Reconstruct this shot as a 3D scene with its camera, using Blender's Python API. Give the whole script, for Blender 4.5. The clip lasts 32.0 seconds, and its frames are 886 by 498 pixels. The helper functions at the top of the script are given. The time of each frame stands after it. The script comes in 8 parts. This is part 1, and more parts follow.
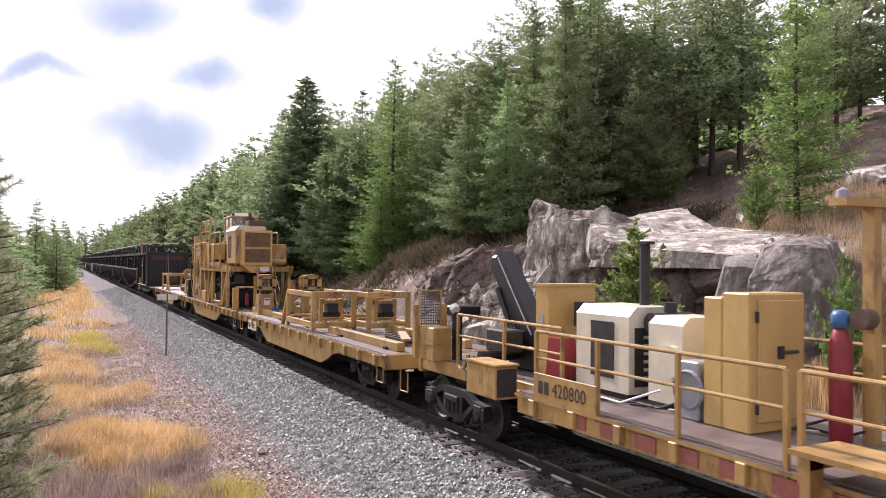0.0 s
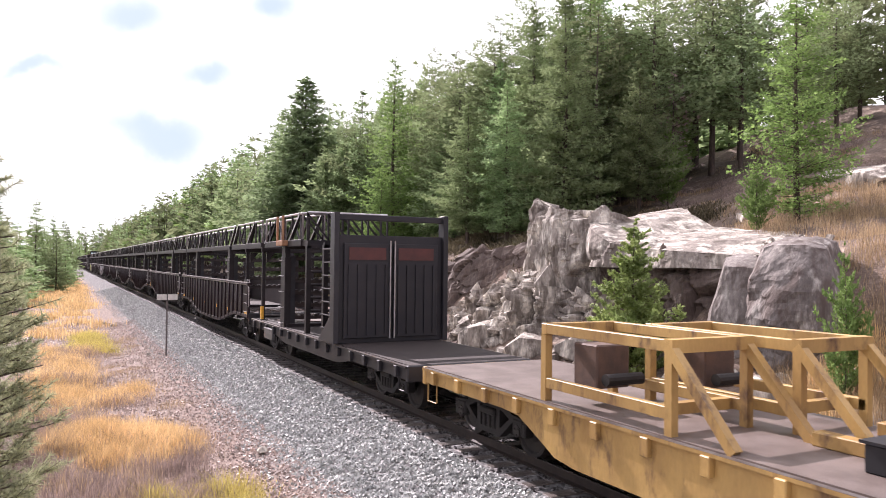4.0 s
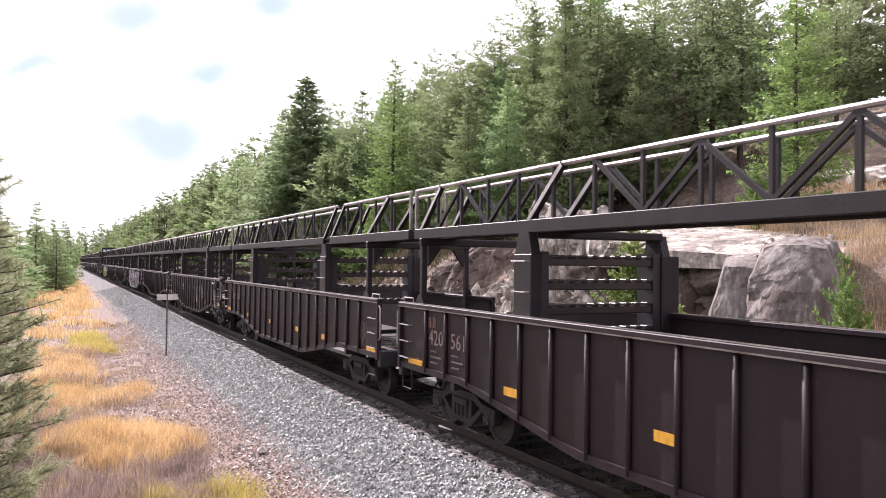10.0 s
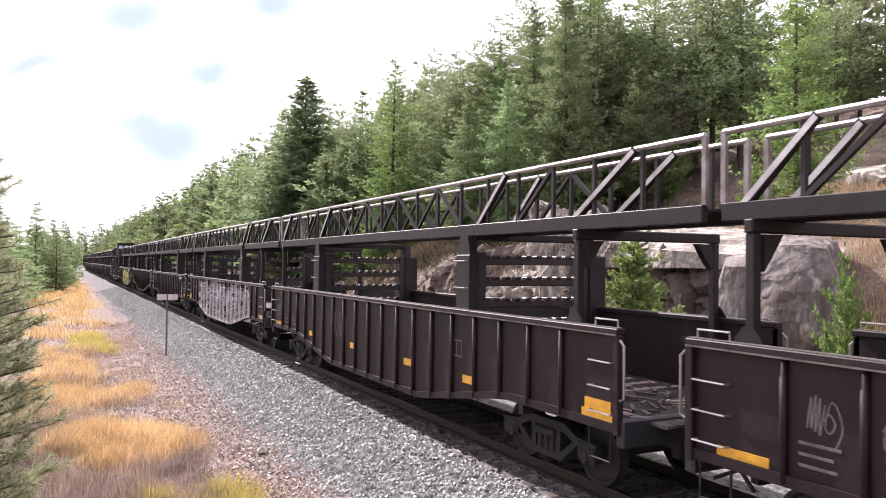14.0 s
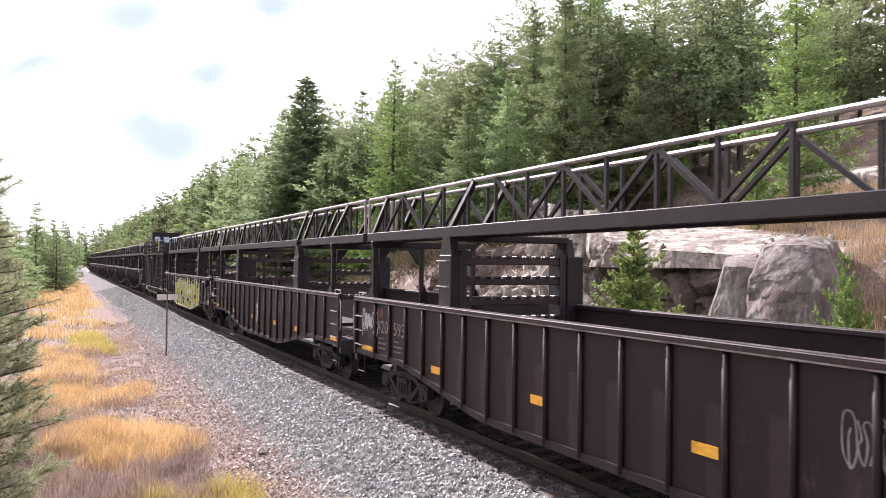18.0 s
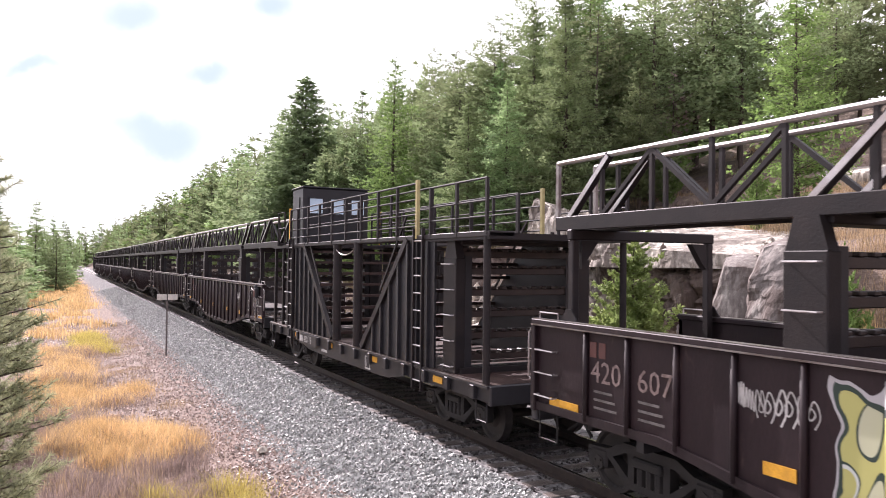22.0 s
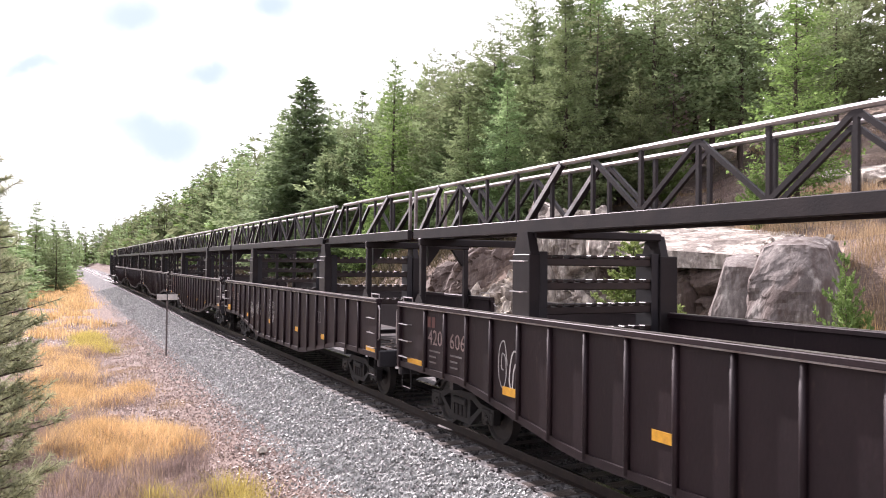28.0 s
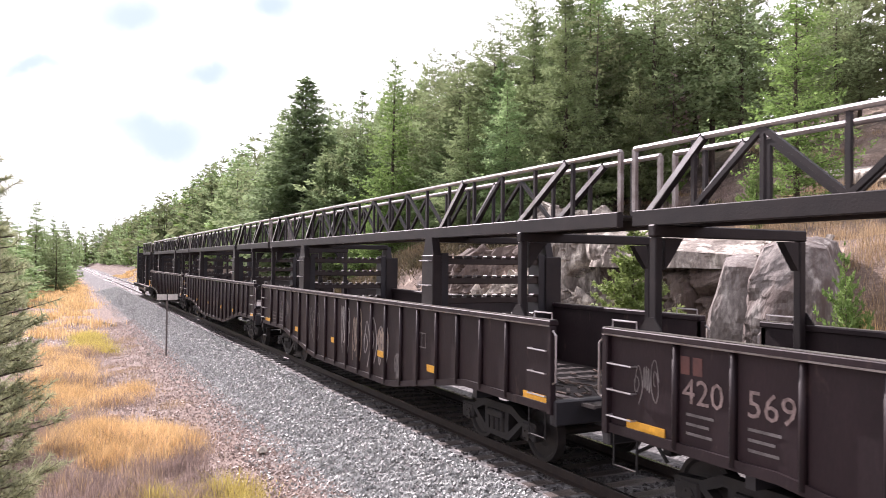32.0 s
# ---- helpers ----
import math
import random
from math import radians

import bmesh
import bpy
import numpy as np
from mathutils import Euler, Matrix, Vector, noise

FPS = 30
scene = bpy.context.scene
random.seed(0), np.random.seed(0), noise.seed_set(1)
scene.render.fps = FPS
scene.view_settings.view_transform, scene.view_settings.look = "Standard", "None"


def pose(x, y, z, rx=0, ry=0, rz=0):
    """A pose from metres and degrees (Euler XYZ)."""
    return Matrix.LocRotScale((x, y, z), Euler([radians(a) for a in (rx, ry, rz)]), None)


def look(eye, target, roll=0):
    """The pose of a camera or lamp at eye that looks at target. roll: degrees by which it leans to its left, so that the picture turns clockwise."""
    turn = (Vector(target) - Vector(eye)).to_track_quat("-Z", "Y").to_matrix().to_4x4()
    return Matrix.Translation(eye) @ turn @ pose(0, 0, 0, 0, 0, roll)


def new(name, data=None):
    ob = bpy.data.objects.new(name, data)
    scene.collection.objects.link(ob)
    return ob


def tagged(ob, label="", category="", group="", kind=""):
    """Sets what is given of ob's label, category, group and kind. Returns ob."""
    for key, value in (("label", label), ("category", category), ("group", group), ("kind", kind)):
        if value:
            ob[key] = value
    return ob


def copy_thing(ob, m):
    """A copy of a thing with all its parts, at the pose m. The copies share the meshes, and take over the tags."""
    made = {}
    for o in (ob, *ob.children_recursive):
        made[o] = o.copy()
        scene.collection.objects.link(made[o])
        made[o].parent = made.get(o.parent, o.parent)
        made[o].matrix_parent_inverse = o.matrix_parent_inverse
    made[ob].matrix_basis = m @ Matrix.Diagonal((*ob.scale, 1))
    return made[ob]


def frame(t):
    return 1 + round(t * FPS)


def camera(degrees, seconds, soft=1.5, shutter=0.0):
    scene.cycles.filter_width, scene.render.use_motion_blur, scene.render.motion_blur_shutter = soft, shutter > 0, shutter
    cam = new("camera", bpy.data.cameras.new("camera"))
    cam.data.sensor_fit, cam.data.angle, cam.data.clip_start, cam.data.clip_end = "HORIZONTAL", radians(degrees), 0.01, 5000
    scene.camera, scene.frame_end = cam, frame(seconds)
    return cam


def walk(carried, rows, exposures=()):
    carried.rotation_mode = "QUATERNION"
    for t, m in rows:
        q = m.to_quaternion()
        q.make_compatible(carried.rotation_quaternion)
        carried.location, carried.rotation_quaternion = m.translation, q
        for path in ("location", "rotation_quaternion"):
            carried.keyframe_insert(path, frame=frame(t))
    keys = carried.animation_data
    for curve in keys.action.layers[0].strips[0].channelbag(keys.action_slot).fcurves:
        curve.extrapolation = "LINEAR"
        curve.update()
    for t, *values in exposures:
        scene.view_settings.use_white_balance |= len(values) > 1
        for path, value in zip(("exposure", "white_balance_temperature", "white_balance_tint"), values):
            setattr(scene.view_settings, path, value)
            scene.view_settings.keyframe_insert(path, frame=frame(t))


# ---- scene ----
# The camera stands still on a bank beside the line.
TX = 7.28
CAM_Z = 2.945
cam = camera(61.37, 32.0, soft=0.95, shutter=0.06)
AIM = (math.sin(0.4713), math.cos(0.4713), math.tan(0.0198))
EYE = look((0, 0, CAM_Z), (AIM[0], AIM[1], CAM_Z + AIM[2]), 0.62)
walk(cam, [(0.0, EYE), (32.0, EYE)], exposures=[(0.0, 0.06, 6500, 21), (1.0, 0.08, 6500, 21), (2.0, 0.09, 6500, 21), (3.0, 0.28, 6500, 21), (5.5, 0.5, 6500, 21), (32.0, 0.5, 6500, 21)])

# Light: a bright, partly clouded sky and one sun ahead, above the line.
SUN_AZ, SUN_EL = -6.8, 38.0
sun_dir = Vector((math.sin(radians(SUN_AZ)) * math.cos(radians(SUN_EL)), math.cos(radians(SUN_AZ)) * math.cos(radians(SUN_EL)), math.sin(radians(SUN_EL))))
sun = new("sun", bpy.data.lights.new("sun", "SUN"))
sun.data.energy, sun.data.angle, sun.data.color = 6.2, radians(0.6), (1.0, 0.925, 0.92)
sun.matrix_world = look(sun_dir * 100, (0, 0, 0))


def build_sky():
    w = bpy.data.worlds.new("sky")
    scene.world = w
    w.use_nodes = True
    nt = w.node_tree
    nt.nodes.clear()
    out = nt.nodes.new("ShaderNodeOutputWorld")
    bg = nt.nodes.new("ShaderNodeBackground")
    sky = nt.nodes.new("ShaderNodeTexSky")
    sky.sky_type, sky.sun_disc = "NISHITA", False
    sky.sun_elevation, sky.sun_rotation = radians(SUN_EL), radians(SUN_AZ)
    sky.dust_density = 2.0
    scale = nt.nodes.new("ShaderNodeVectorMath")
    scale.operation = "SCALE"
    scale.inputs["Scale"].default_value = 0.05
    nt.links.new(sky.outputs[0], scale.inputs[0])
    co = nt.nodes.new("ShaderNodeTexCoord")
    # thin pale-blue gaps in the cloud, as (azimuth, elevation, width, height) in degrees
    wob = nt.nodes.new("ShaderNodeTexNoise")
    wob.inputs["Scale"].default_value, wob.inputs["Detail"].default_value = 7.0, 5.0
    nt.links.new(co.outputs["Generated"], wob.inputs["Vector"])
    warp = nt.nodes.new("ShaderNodeVectorMath")
    warp.operation = "MULTIPLY_ADD"
    warp.inputs[1].default_value = (0.10, 0.10, 0.13)
    nt.links.new(wob.outputs["Color"], warp.inputs[0])
    nt.links.new(co.outputs["Generated"], warp.inputs[2])
    total = None
    for az, el, wide, high in ((3.6, 17.6, 3.4, 1.9), (14.0, 18.4, 1.6, 1.4), (-1.9, 12.0, 2.8, 0.6), (9.6, 12.8, 2.6, 1.1), (6.0, 8.6, 3.6, 1.5), (50, 21.5, 3.5, 1.2), (-22, 24, 9, 3), (55, 28, 10, 4), (-40, 34, 12, 5), (15, 33, 8, 3)):
        a, e = radians(az), radians(el)
        d = Vector((math.sin(a) * math.cos(e), math.cos(a) * math.cos(e), math.sin(e)))
        off = nt.nodes.new("ShaderNodeVectorMath")
        off.operation = "SUBTRACT"
        off.inputs[1].default_value = d + Vector((0.05, 0.05, 0.065))
        nt.links.new(warp.outputs[0], off.inputs[0])
        stretch = nt.nodes.new("ShaderNodeVectorMath")
        stretch.operation = "MULTIPLY"
        stretch.inputs[1].default_value = (1 / radians(wide), 1 / radians(wide), 1 / radians(high))
        nt.links.new(off.outputs[0], stretch.inputs[0])
        far = nt.nodes.new("ShaderNodeVectorMath")
        far.operation = "LENGTH"
        nt.links.new(stretch.outputs[0], far.inputs[0])
        gap = nt.nodes.new("ShaderNodeMapRange")
        gap.interpolation_type = "SMOOTHSTEP"
        gap.inputs["From Min"].default_value, gap.inputs["From Max"].default_value = 1.95, 0.2
        nt.links.new(far.outputs["Value"], gap.inputs["Value"])
        if total is None:
            total = gap.outputs[0]
        else:
            mx = nt.nodes.new("ShaderNodeMath")
            mx.operation = "MAXIMUM"
            nt.links.new(total, mx.inputs[0])
            nt.links.new(gap.outputs[0], mx.inputs[1])
            total = mx.outputs[0]
    amount = nt.nodes.new("ShaderNodeMapRange")
    amount.inputs["To Min"].default_value, amount.inputs["To Max"].default_value = 0.97, 0.0
    nt.links.new(total, amount.inputs["Value"])
    mix = nt.nodes.new("ShaderNodeMix")
    mix.data_type = "RGBA"
    # clouds: bright towards the sun, dimmer and bluer away from it
    dot = nt.nodes.new("ShaderNodeVectorMath")
    dot.operation = "DOT_PRODUCT"
    nt.links.new(co.outputs["Generated"], dot.inputs[0])
    dot.inputs[1].default_value = tuple(sun_dir)
    near = nt.nodes.new("ShaderNodeMapRange")
    near.interpolation_type = "SMOOTHSTEP"
    near.inputs["From Min"].default_value, near.inputs["From Max"].default_value = -0.1, 0.72
    nt.links.new(dot.outputs["Value"], near.inputs["Value"])
    cloud = nt.nodes.new("ShaderNodeMix")
    cloud.data_type = "RGBA"
    cloud.inputs["A"].default_value, cloud.inputs["B"].default_value = (0.76, 0.755, 0.85, 1), (1.25, 1.25, 1.28, 1)
    nt.links.new(near.outputs[0], cloud.inputs["Factor"])
    nt.links.new(cloud.outputs["Result"], mix.inputs["B"])
    nt.links.new(amount.outputs[0], mix.inputs["Factor"])
    # thin high cloud seen through the gaps
    veil = nt.nodes.new("ShaderNodeMix")
    veil.data_type = "RGBA"
    veil.inputs["Factor"].default_value = 0.85
    veil.inputs["B"].default_value = (0.53, 0.675, 0.90, 1)
    nt.links.new(scale.outputs[0], veil.inputs["A"])
    nt.links.new(veil.outputs["Result"], mix.inputs["A"])
    nt.links.new(mix.outputs["Result"], bg.inputs[0])
    nt.links.new(bg.outputs[0], out.inputs[0])


build_sky()

# The train's run: its speed falls slowly from 11.2 to 10.2 m/s.
SPEED = ((0, 11.201), (3.5, 10.932), (8, 10.684), (14, 10.536), (20, 10.466), (26, 10.347), (32, 10.227))


# small lags and leads of the train against that speed, in metres
TRIM = ((0, 0.0), (8, 0.0), (10.7, -0.11), (14, -0.05), (20.5, 0.11), (25.2, 0.09), (32, 0.0))


def run(t):
    d = 0.0
    for (a, va), (b, vb) in zip(SPEED, SPEED[1:]):
        if t <= a:
            break
        e = min(t, b)
        ve = va + (vb - va) * (e - a) / (b - a)
        d += (va + ve) / 2 * (e - a)
    for (a, va), (b, vb) in zip(TRIM, TRIM[1:]):
        if a <= t <= b:
            k = (t - a) / (b - a)
            d += va + (vb - va) * k * k * (3 - 2 * k)
    return d


# ---- materials ----
def material(name, base, other=None, scale=6.0, rough=0.6, metal=0.0, bump=0.2, fine=60.0, per_object=0.0, per_island=0.0, spec=0.5, spots=None, spot_at=0.62, soft=0.12, stretch=(1, 1, 1), world=False, translucent=0.0, detail=6.0, grain=0.09, hue=0.0):
    """A two-scale surface: base and other colours mixed by broad noise, fine grain, optional spots of a third colour."""
    m = bpy.data.materials.new(name)
    m.use_nodes = True
    nt = m.node_tree
    N, L = nt.nodes, nt.links
    bs = N["Principled BSDF"]
    out = N["Material Output"]
    other = other or tuple(c * 0.75 for c in base)
    co = N.new("ShaderNodeTexCoord")
    vec = co.outputs["Object"]
    if world:
        geo = N.new("ShaderNodeNewGeometry")
        vec = geo.outputs["Position"]
    mp = N.new("ShaderNodeMapping")
    mp.inputs["Scale"].default_value = stretch
    L.new(vec, mp.inputs[0])
    vec = mp.outputs[0]
    n1 = N.new("ShaderNodeTexNoise")
    n1.inputs["Scale"].default_value, n1.inputs["Detail"].default_value = scale, detail
    L.new(vec, n1.inputs["Vector"])
    n2 = N.new("ShaderNodeTexNoise")
    n2.inputs["Scale"].default_value, n2.inputs["Detail"].default_value = fine, 3.0
    L.new(vec, n2.inputs["Vector"])
    r1 = N.new("ShaderNodeValToRGB")
    r1.color_ramp.elements[0].position, r1.color_ramp.elements[1].position = 0.36, 0.66
    r1.color_ramp.elements[0].color, r1.color_ramp.elements[1].color = (*base, 1), (*other, 1)
    L.new(n1.outputs[0], r1.inputs[0])
    col = r1.outputs[0]
    if spots:
        n3 = N.new("ShaderNodeTexNoise")
        n3.inputs["Scale"].default_value, n3.inputs["Detail"].default_value, n3.inputs["Roughness"].default_value = scale * 2.3, 8.0, 0.65
        L.new(vec, n3.inputs["Vector"])
        r3 = N.new("ShaderNodeValToRGB")
        r3.color_ramp.elements[0].position, r3.color_ramp.elements[1].position = spot_at, spot_at + soft
        L.new(n3.outputs[0], r3.inputs[0])
        mx = N.new("ShaderNodeMix")
        mx.data_type = "RGBA"
        mx.inputs["B"].default_value = (*spots, 1)
        L.new(r3.outputs[0], mx.inputs["Factor"])
        L.new(col, mx.inputs["A"])
        col = mx.outputs["Result"]
    hsv = N.new("ShaderNodeHueSaturation")
    L.new(col, hsv.inputs["Color"])
    val = N.new("ShaderNodeMapRange")
    val.inputs["To Min"].default_value, val.inputs["To Max"].default_value = 1 - grain, 1 + grain
    val.inputs["From Min"].default_value, val.inputs["From Max"].default_value = 0.3, 0.7
    L.new(n2.outputs[0], val.inputs["Value"])
    v = val.outputs[0]
    for amount, node_type, socket in ((per_object, "ShaderNodeObjectInfo", "Random"), (per_island, "ShaderNodeNewGeometry", "Random Per Island")):
        if amount:
            src = N.new(node_type)
            mr = N.new("ShaderNodeMapRange")
            mr.inputs["To Min"].default_value, mr.inputs["To Max"].default_value = 1 - amount, 1 + amount
            L.new(src.outputs[socket], mr.inputs["Value"])
            mu = N.new("ShaderNodeMath")
            mu.operation = "MULTIPLY"
            L.new(v, mu.inputs[0])
            L.new(mr.outputs[0], mu.inputs[1])
            v = mu.outputs[0]
    L.new(v, hsv.inputs["Value"])
    if hue:
        src = N.new("ShaderNodeObjectInfo")
        mr = N.new("ShaderNodeMapRange")
        mr.inputs["To Min"].default_value, mr.inputs["To Max"].default_value = 0.5 - hue, 0.5 + hue
        L.new(src.outputs["Random"], mr.inputs["Value"])
        L.new(mr.outputs[0], hsv.inputs["Hue"])
    L.new(hsv.outputs[0], bs.inputs["Base Color"])
    bs.inputs["Roughness"].default_value = rough
    bs.inputs["Metallic"].default_value = metal
    bs.inputs["Specular IOR Level"].default_value = spec
    if bump:
        bp = N.new("ShaderNodeBump")
        bp.inputs["Strength"].default_value, bp.inputs["Distance"].default_value = bump, 0.02
        ad = N.new("ShaderNodeMath")
        L.new(n1.outputs[0], ad.inputs[0])
        L.new(n2.outputs[0], ad.inputs[1])
        L.new(ad.outputs[0], bp.inputs["Height"])
        L.new(bp.outputs[0], bs.inputs["Normal"])
    if translucent:
        tr = N.new("ShaderNodeBsdfTranslucent")
        L.new(hsv.outputs[0], tr.inputs[0])
        ms = N.new("ShaderNodeMixShader")
        ms.inputs[0].default_value = translucent
        L.new(bs.outputs[0], ms.inputs[1])
        L.new(tr.outputs[0], ms.inputs[2])
        L.new(ms.outputs[0], out.inputs[0])
    return m


M_BROWN = material("oxide_brown_paint", (0.0108, 0.0042, 0.0062), (0.0178, 0.0082, 0.0102), 1.6, 0.58, grain=0.2, bump=0.12, fine=35, per_object=0.16, spots=(0.056, 0.034, 0.030), spot_at=0.61, stretch=(1, 1, 0.35), spec=0.36)
M_BLACK = material("black_steel_paint", (0.012, 0.012, 0.0152), (0.021, 0.0195, 0.0215), 2.2, 0.5, bump=0.1, fine=40, per_object=0.15, spots=(0.055, 0.035, 0.025), spot_at=0.68)
M_STEEL = material("worn_truss_steel", (0.0100, 0.0078, 0.0086), (0.0195, 0.0142, 0.0140), 3.0, 0.55, bump=0.12, fine=50, per_object=0.15, spec=0.35)
M_RAILING = material("galvanised_rail", (0.52, 0.50, 0.50), (0.34, 0.31, 0.30), 3.0, 0.34, metal=0.75, bump=0.05)
M_YELLOW = material("machine_yellow_paint", grain=0.07, base=(0.47, 0.30, 0.10), other=(0.31, 0.185, 0.06), scale=1.7, rough=0.5, bump=0.15, fine=30, per_object=0.14, spots=(0.105, 0.055, 0.03), spot_at=0.53, soft=0.16, stretch=(1, 1, 0.4))
M_PALEPAINT = material("clean_machine_yellow_paint", grain=0.06, base=(0.56, 0.38, 0.14), other=(0.45, 0.29, 0.095), scale=1.4, rough=0.42, bump=0.08, fine=30, per_object=0.08, spots=(0.20, 0.12, 0.06), spot_at=0.66, soft=0.1, stretch=(1, 1, 0.4))
M_ORANGE = material("reflector_orange", (0.70, 0.36, 0.03), (0.55, 0.28, 0.03), 12, 0.5, bump=0.05, spots=(0.2, 0.12, 0.05), spot_at=0.66)
M_WHITE = material("faded_white_paint", (0.50, 0.49, 0.47), (0.33, 0.32, 0.31), 9, 0.7, bump=0.05)
M_PINKRED = material("faded_red_stencil", (0.34, 0.11, 0.09), (0.25, 0.09, 0.07), 9, 0.7, bump=0.05)
M_DARKPAINT = material("black_stencil", (0.02, 0.018, 0.016), (0.04, 0.035, 0.03), 9, 0.6, bump=0.05)
M_TRUCK = material("grimy_cast_steel", (0.0055, 0.0045, 0.0045), (0.011, 0.009, 0.008), 6, 0.75, bump=0.3, fine=70, grain=0.24)
M_WHEEL = material("wheel_steel", (0.012, 0.0105, 0.01), (0.024, 0.02, 0.018), 6, 0.6, metal=0.2, bump=0.15)
M_RAIL = material("rusty_rail_steel", (0.017, 0.011, 0.009), (0.032, 0.021, 0.016), 8, 0.6, metal=0.2, bump=0.15, grain=0.24)
M_RAILHEAD = material("polished_rail_head", (0.5, 0.49, 0.48), (0.42, 0.4, 0.39), 8, 0.25, metal=1.0, bump=0.02)
M_PLATE = material("oily_bare_steel", (0.42, 0.41, 0.40), (0.25, 0.24, 0.23), 8, 0.2, metal=0.9, bump=0.05)
M_TIE = material("creosoted_wood", (0.075, 0.062, 0.055), (0.16, 0.135, 0.12), 4, 0.42, bump=0.5, fine=30, per_object=0.25, stretch=(0.5, 4, 4), grain=0.24)
M_EDGE = material("worn_bright_edge", (0.30, 0.28, 0.27), (0.16, 0.13, 0.12), 4, 0.32, metal=0.7, bump=0.05, spots=(0.06, 0.045, 0.04), spot_at=0.62)
M_DECK = material("worn_deck_steel", (0.17, 0.135, 0.12), (0.105, 0.08, 0.07), 2.4, 0.48, bump=0.15, spots=(0.07, 0.05, 0.04), spot_at=0.62)
M_LITTER = material("rusty_scrap", (0.16, 0.11, 0.085), (0.06, 0.045, 0.038), 5, 0.6, bump=0.2, per_island=0.5)
M_DARKDECK = material("dark_dirty_deck", (0.018, 0.012, 0.011), (0.032, 0.022, 0.019), 3, 0.8, bump=0.4, spots=(0.08, 0.06, 0.05), spot_at=0.66, grain=0.24)
M_STONE = material("crushed_ballast", (0.415, 0.425, 0.405), (0.26, 0.27, 0.257), 5, 0.55, bump=0.2, per_island=0.45, spec=0.45, world=True, grain=0.24)
M_GRAVELSTONE = material("reddish_gravel_stone", (0.48, 0.37, 0.32), (0.28, 0.21, 0.178), 5, 0.5, bump=0.2, spec=0.6, per_island=0.35, world=True, grain=0.24)
def rock_material(name, base, other, pale, pale_at, streak):
    """Pale granite with brown weathering streaks, grey patches and fine cracks."""
    m = material(name, grain=0.25, base=base, other=other, scale=0.9, rough=0.9, bump=1.0, fine=14, spots=pale, spot_at=pale_at, soft=0.12, world=True, stretch=(1.0, 1.0, 0.45), detail=12)
    N, L = m.node_tree.nodes, m.node_tree.links
    bs = N["Principled BSDF"]
    geo = N.new("ShaderNodeNewGeometry")
    mp = N.new("ShaderNodeMapping")
    mp.inputs["Scale"].default_value, mp.inputs["Rotation"].default_value = (2.2, 2.2, 0.55), (0.25, 0.2, 0)
    L.new(geo.outputs["Position"], mp.inputs[0])
    no = N.new("ShaderNodeTexNoise")
    no.inputs["Scale"].default_value, no.inputs["Detail"].default_value, no.inputs["Roughness"].default_value = 1.1, 9.0, 0.62
    L.new(mp.outputs[0], no.inputs["Vector"])
    rp = N.new("ShaderNodeValToRGB")
    rp.color_ramp.elements[0].position, rp.color_ramp.elements[1].position = 0.49, 0.60
    rp.color_ramp.elements[1].color = (0.8, 0.8, 0.8, 1)
    L.new(no.outputs[0], rp.inputs[0])
    mx = N.new("ShaderNodeMix")
    mx.data_type = "RGBA"
    mx.inputs["B"].default_value = (*streak, 1)
    L.new(rp.outputs[0], mx.inputs["Factor"])
    L.new(bs.inputs["Base Color"].links[0].from_socket, mx.inputs["A"])
    L.new(mx.outputs["Result"], bs.inputs["Base Color"])
    return m


M_ROCK = rock_material("weathered_granite", (0.40, 0.36, 0.31), (0.205, 0.175, 0.15), (0.70, 0.65, 0.56), 0.48, (0.10, 0.08, 0.064))
M_BOULDER = rock_material("streaked_grey_rock", (0.235, 0.21, 0.192), (0.135, 0.115, 0.104), (0.43, 0.40, 0.36), 0.56, (0.09, 0.066, 0.056))
# brown on the slope; under ledge and boulders the dark colour stands for shade
M_BROWNROCK = rock_material("brown_weathered_shaded_rock", (0.17, 0.135, 0.115), (0.095, 0.07, 0.058), (0.36, 0.31, 0.265), 0.60, (0.07, 0.048, 0.04))
M_SPRUCE = material("spruce_needles", (0.325, 0.415, 0.205), (0.235, 0.32, 0.155), 0.8, 0.85, bump=0, per_object=0.4, per_island=0.2, translucent=0.52, spec=0.1, hue=0.02)
M_PINE = material("pine_needles", (0.275, 0.34, 0.175), (0.205, 0.26, 0.13), 0.8, 0.85, bump=0, per_object=0.35, per_island=0.2, translucent=0.55, spec=0.1, hue=0.02)
M_DARKFIR = material("dark_fir_needles", (0.29, 0.37, 0.20), (0.205, 0.275, 0.145), 0.8, 0.85, bump=0, per_island=0.25, translucent=0.5, spec=0.1)
M_LARCH = material("larch_needles", (0.22, 0.32, 0.105), (0.16, 0.25, 0.08), 0.8, 0.85, bump=0, per_object=0.2, per_island=0.22, translucent=0.55, spec=0.1)
M_BARK = material("conifer_bark", (0.10, 0.072, 0.056), (0.055, 0.042, 0.036), 5, 0.9, bump=0.7, fine=25, stretch=(3, 3, 0.6), per_object=0.2, grain=0.24)
M_DEADWOOD = material("grey_dead_wood", (0.16, 0.14, 0.13), (0.10, 0.09, 0.085), 5, 0.9, bump=0.4)
M_STRAW = material("golden_dry_grass", (0.72, 0.53, 0.285), (0.56, 0.385, 0.185), 0.9, 0.7, bump=0, per_island=0.4, translucent=0.5, spec=0.2, world=True)
M_PALEGRASS = material("pale_dry_grass", (0.46, 0.345, 0.215), (0.32, 0.235, 0.145), 0.9, 0.7, bump=0, per_island=0.4, translucent=0.4, spec=0.2, world=True)
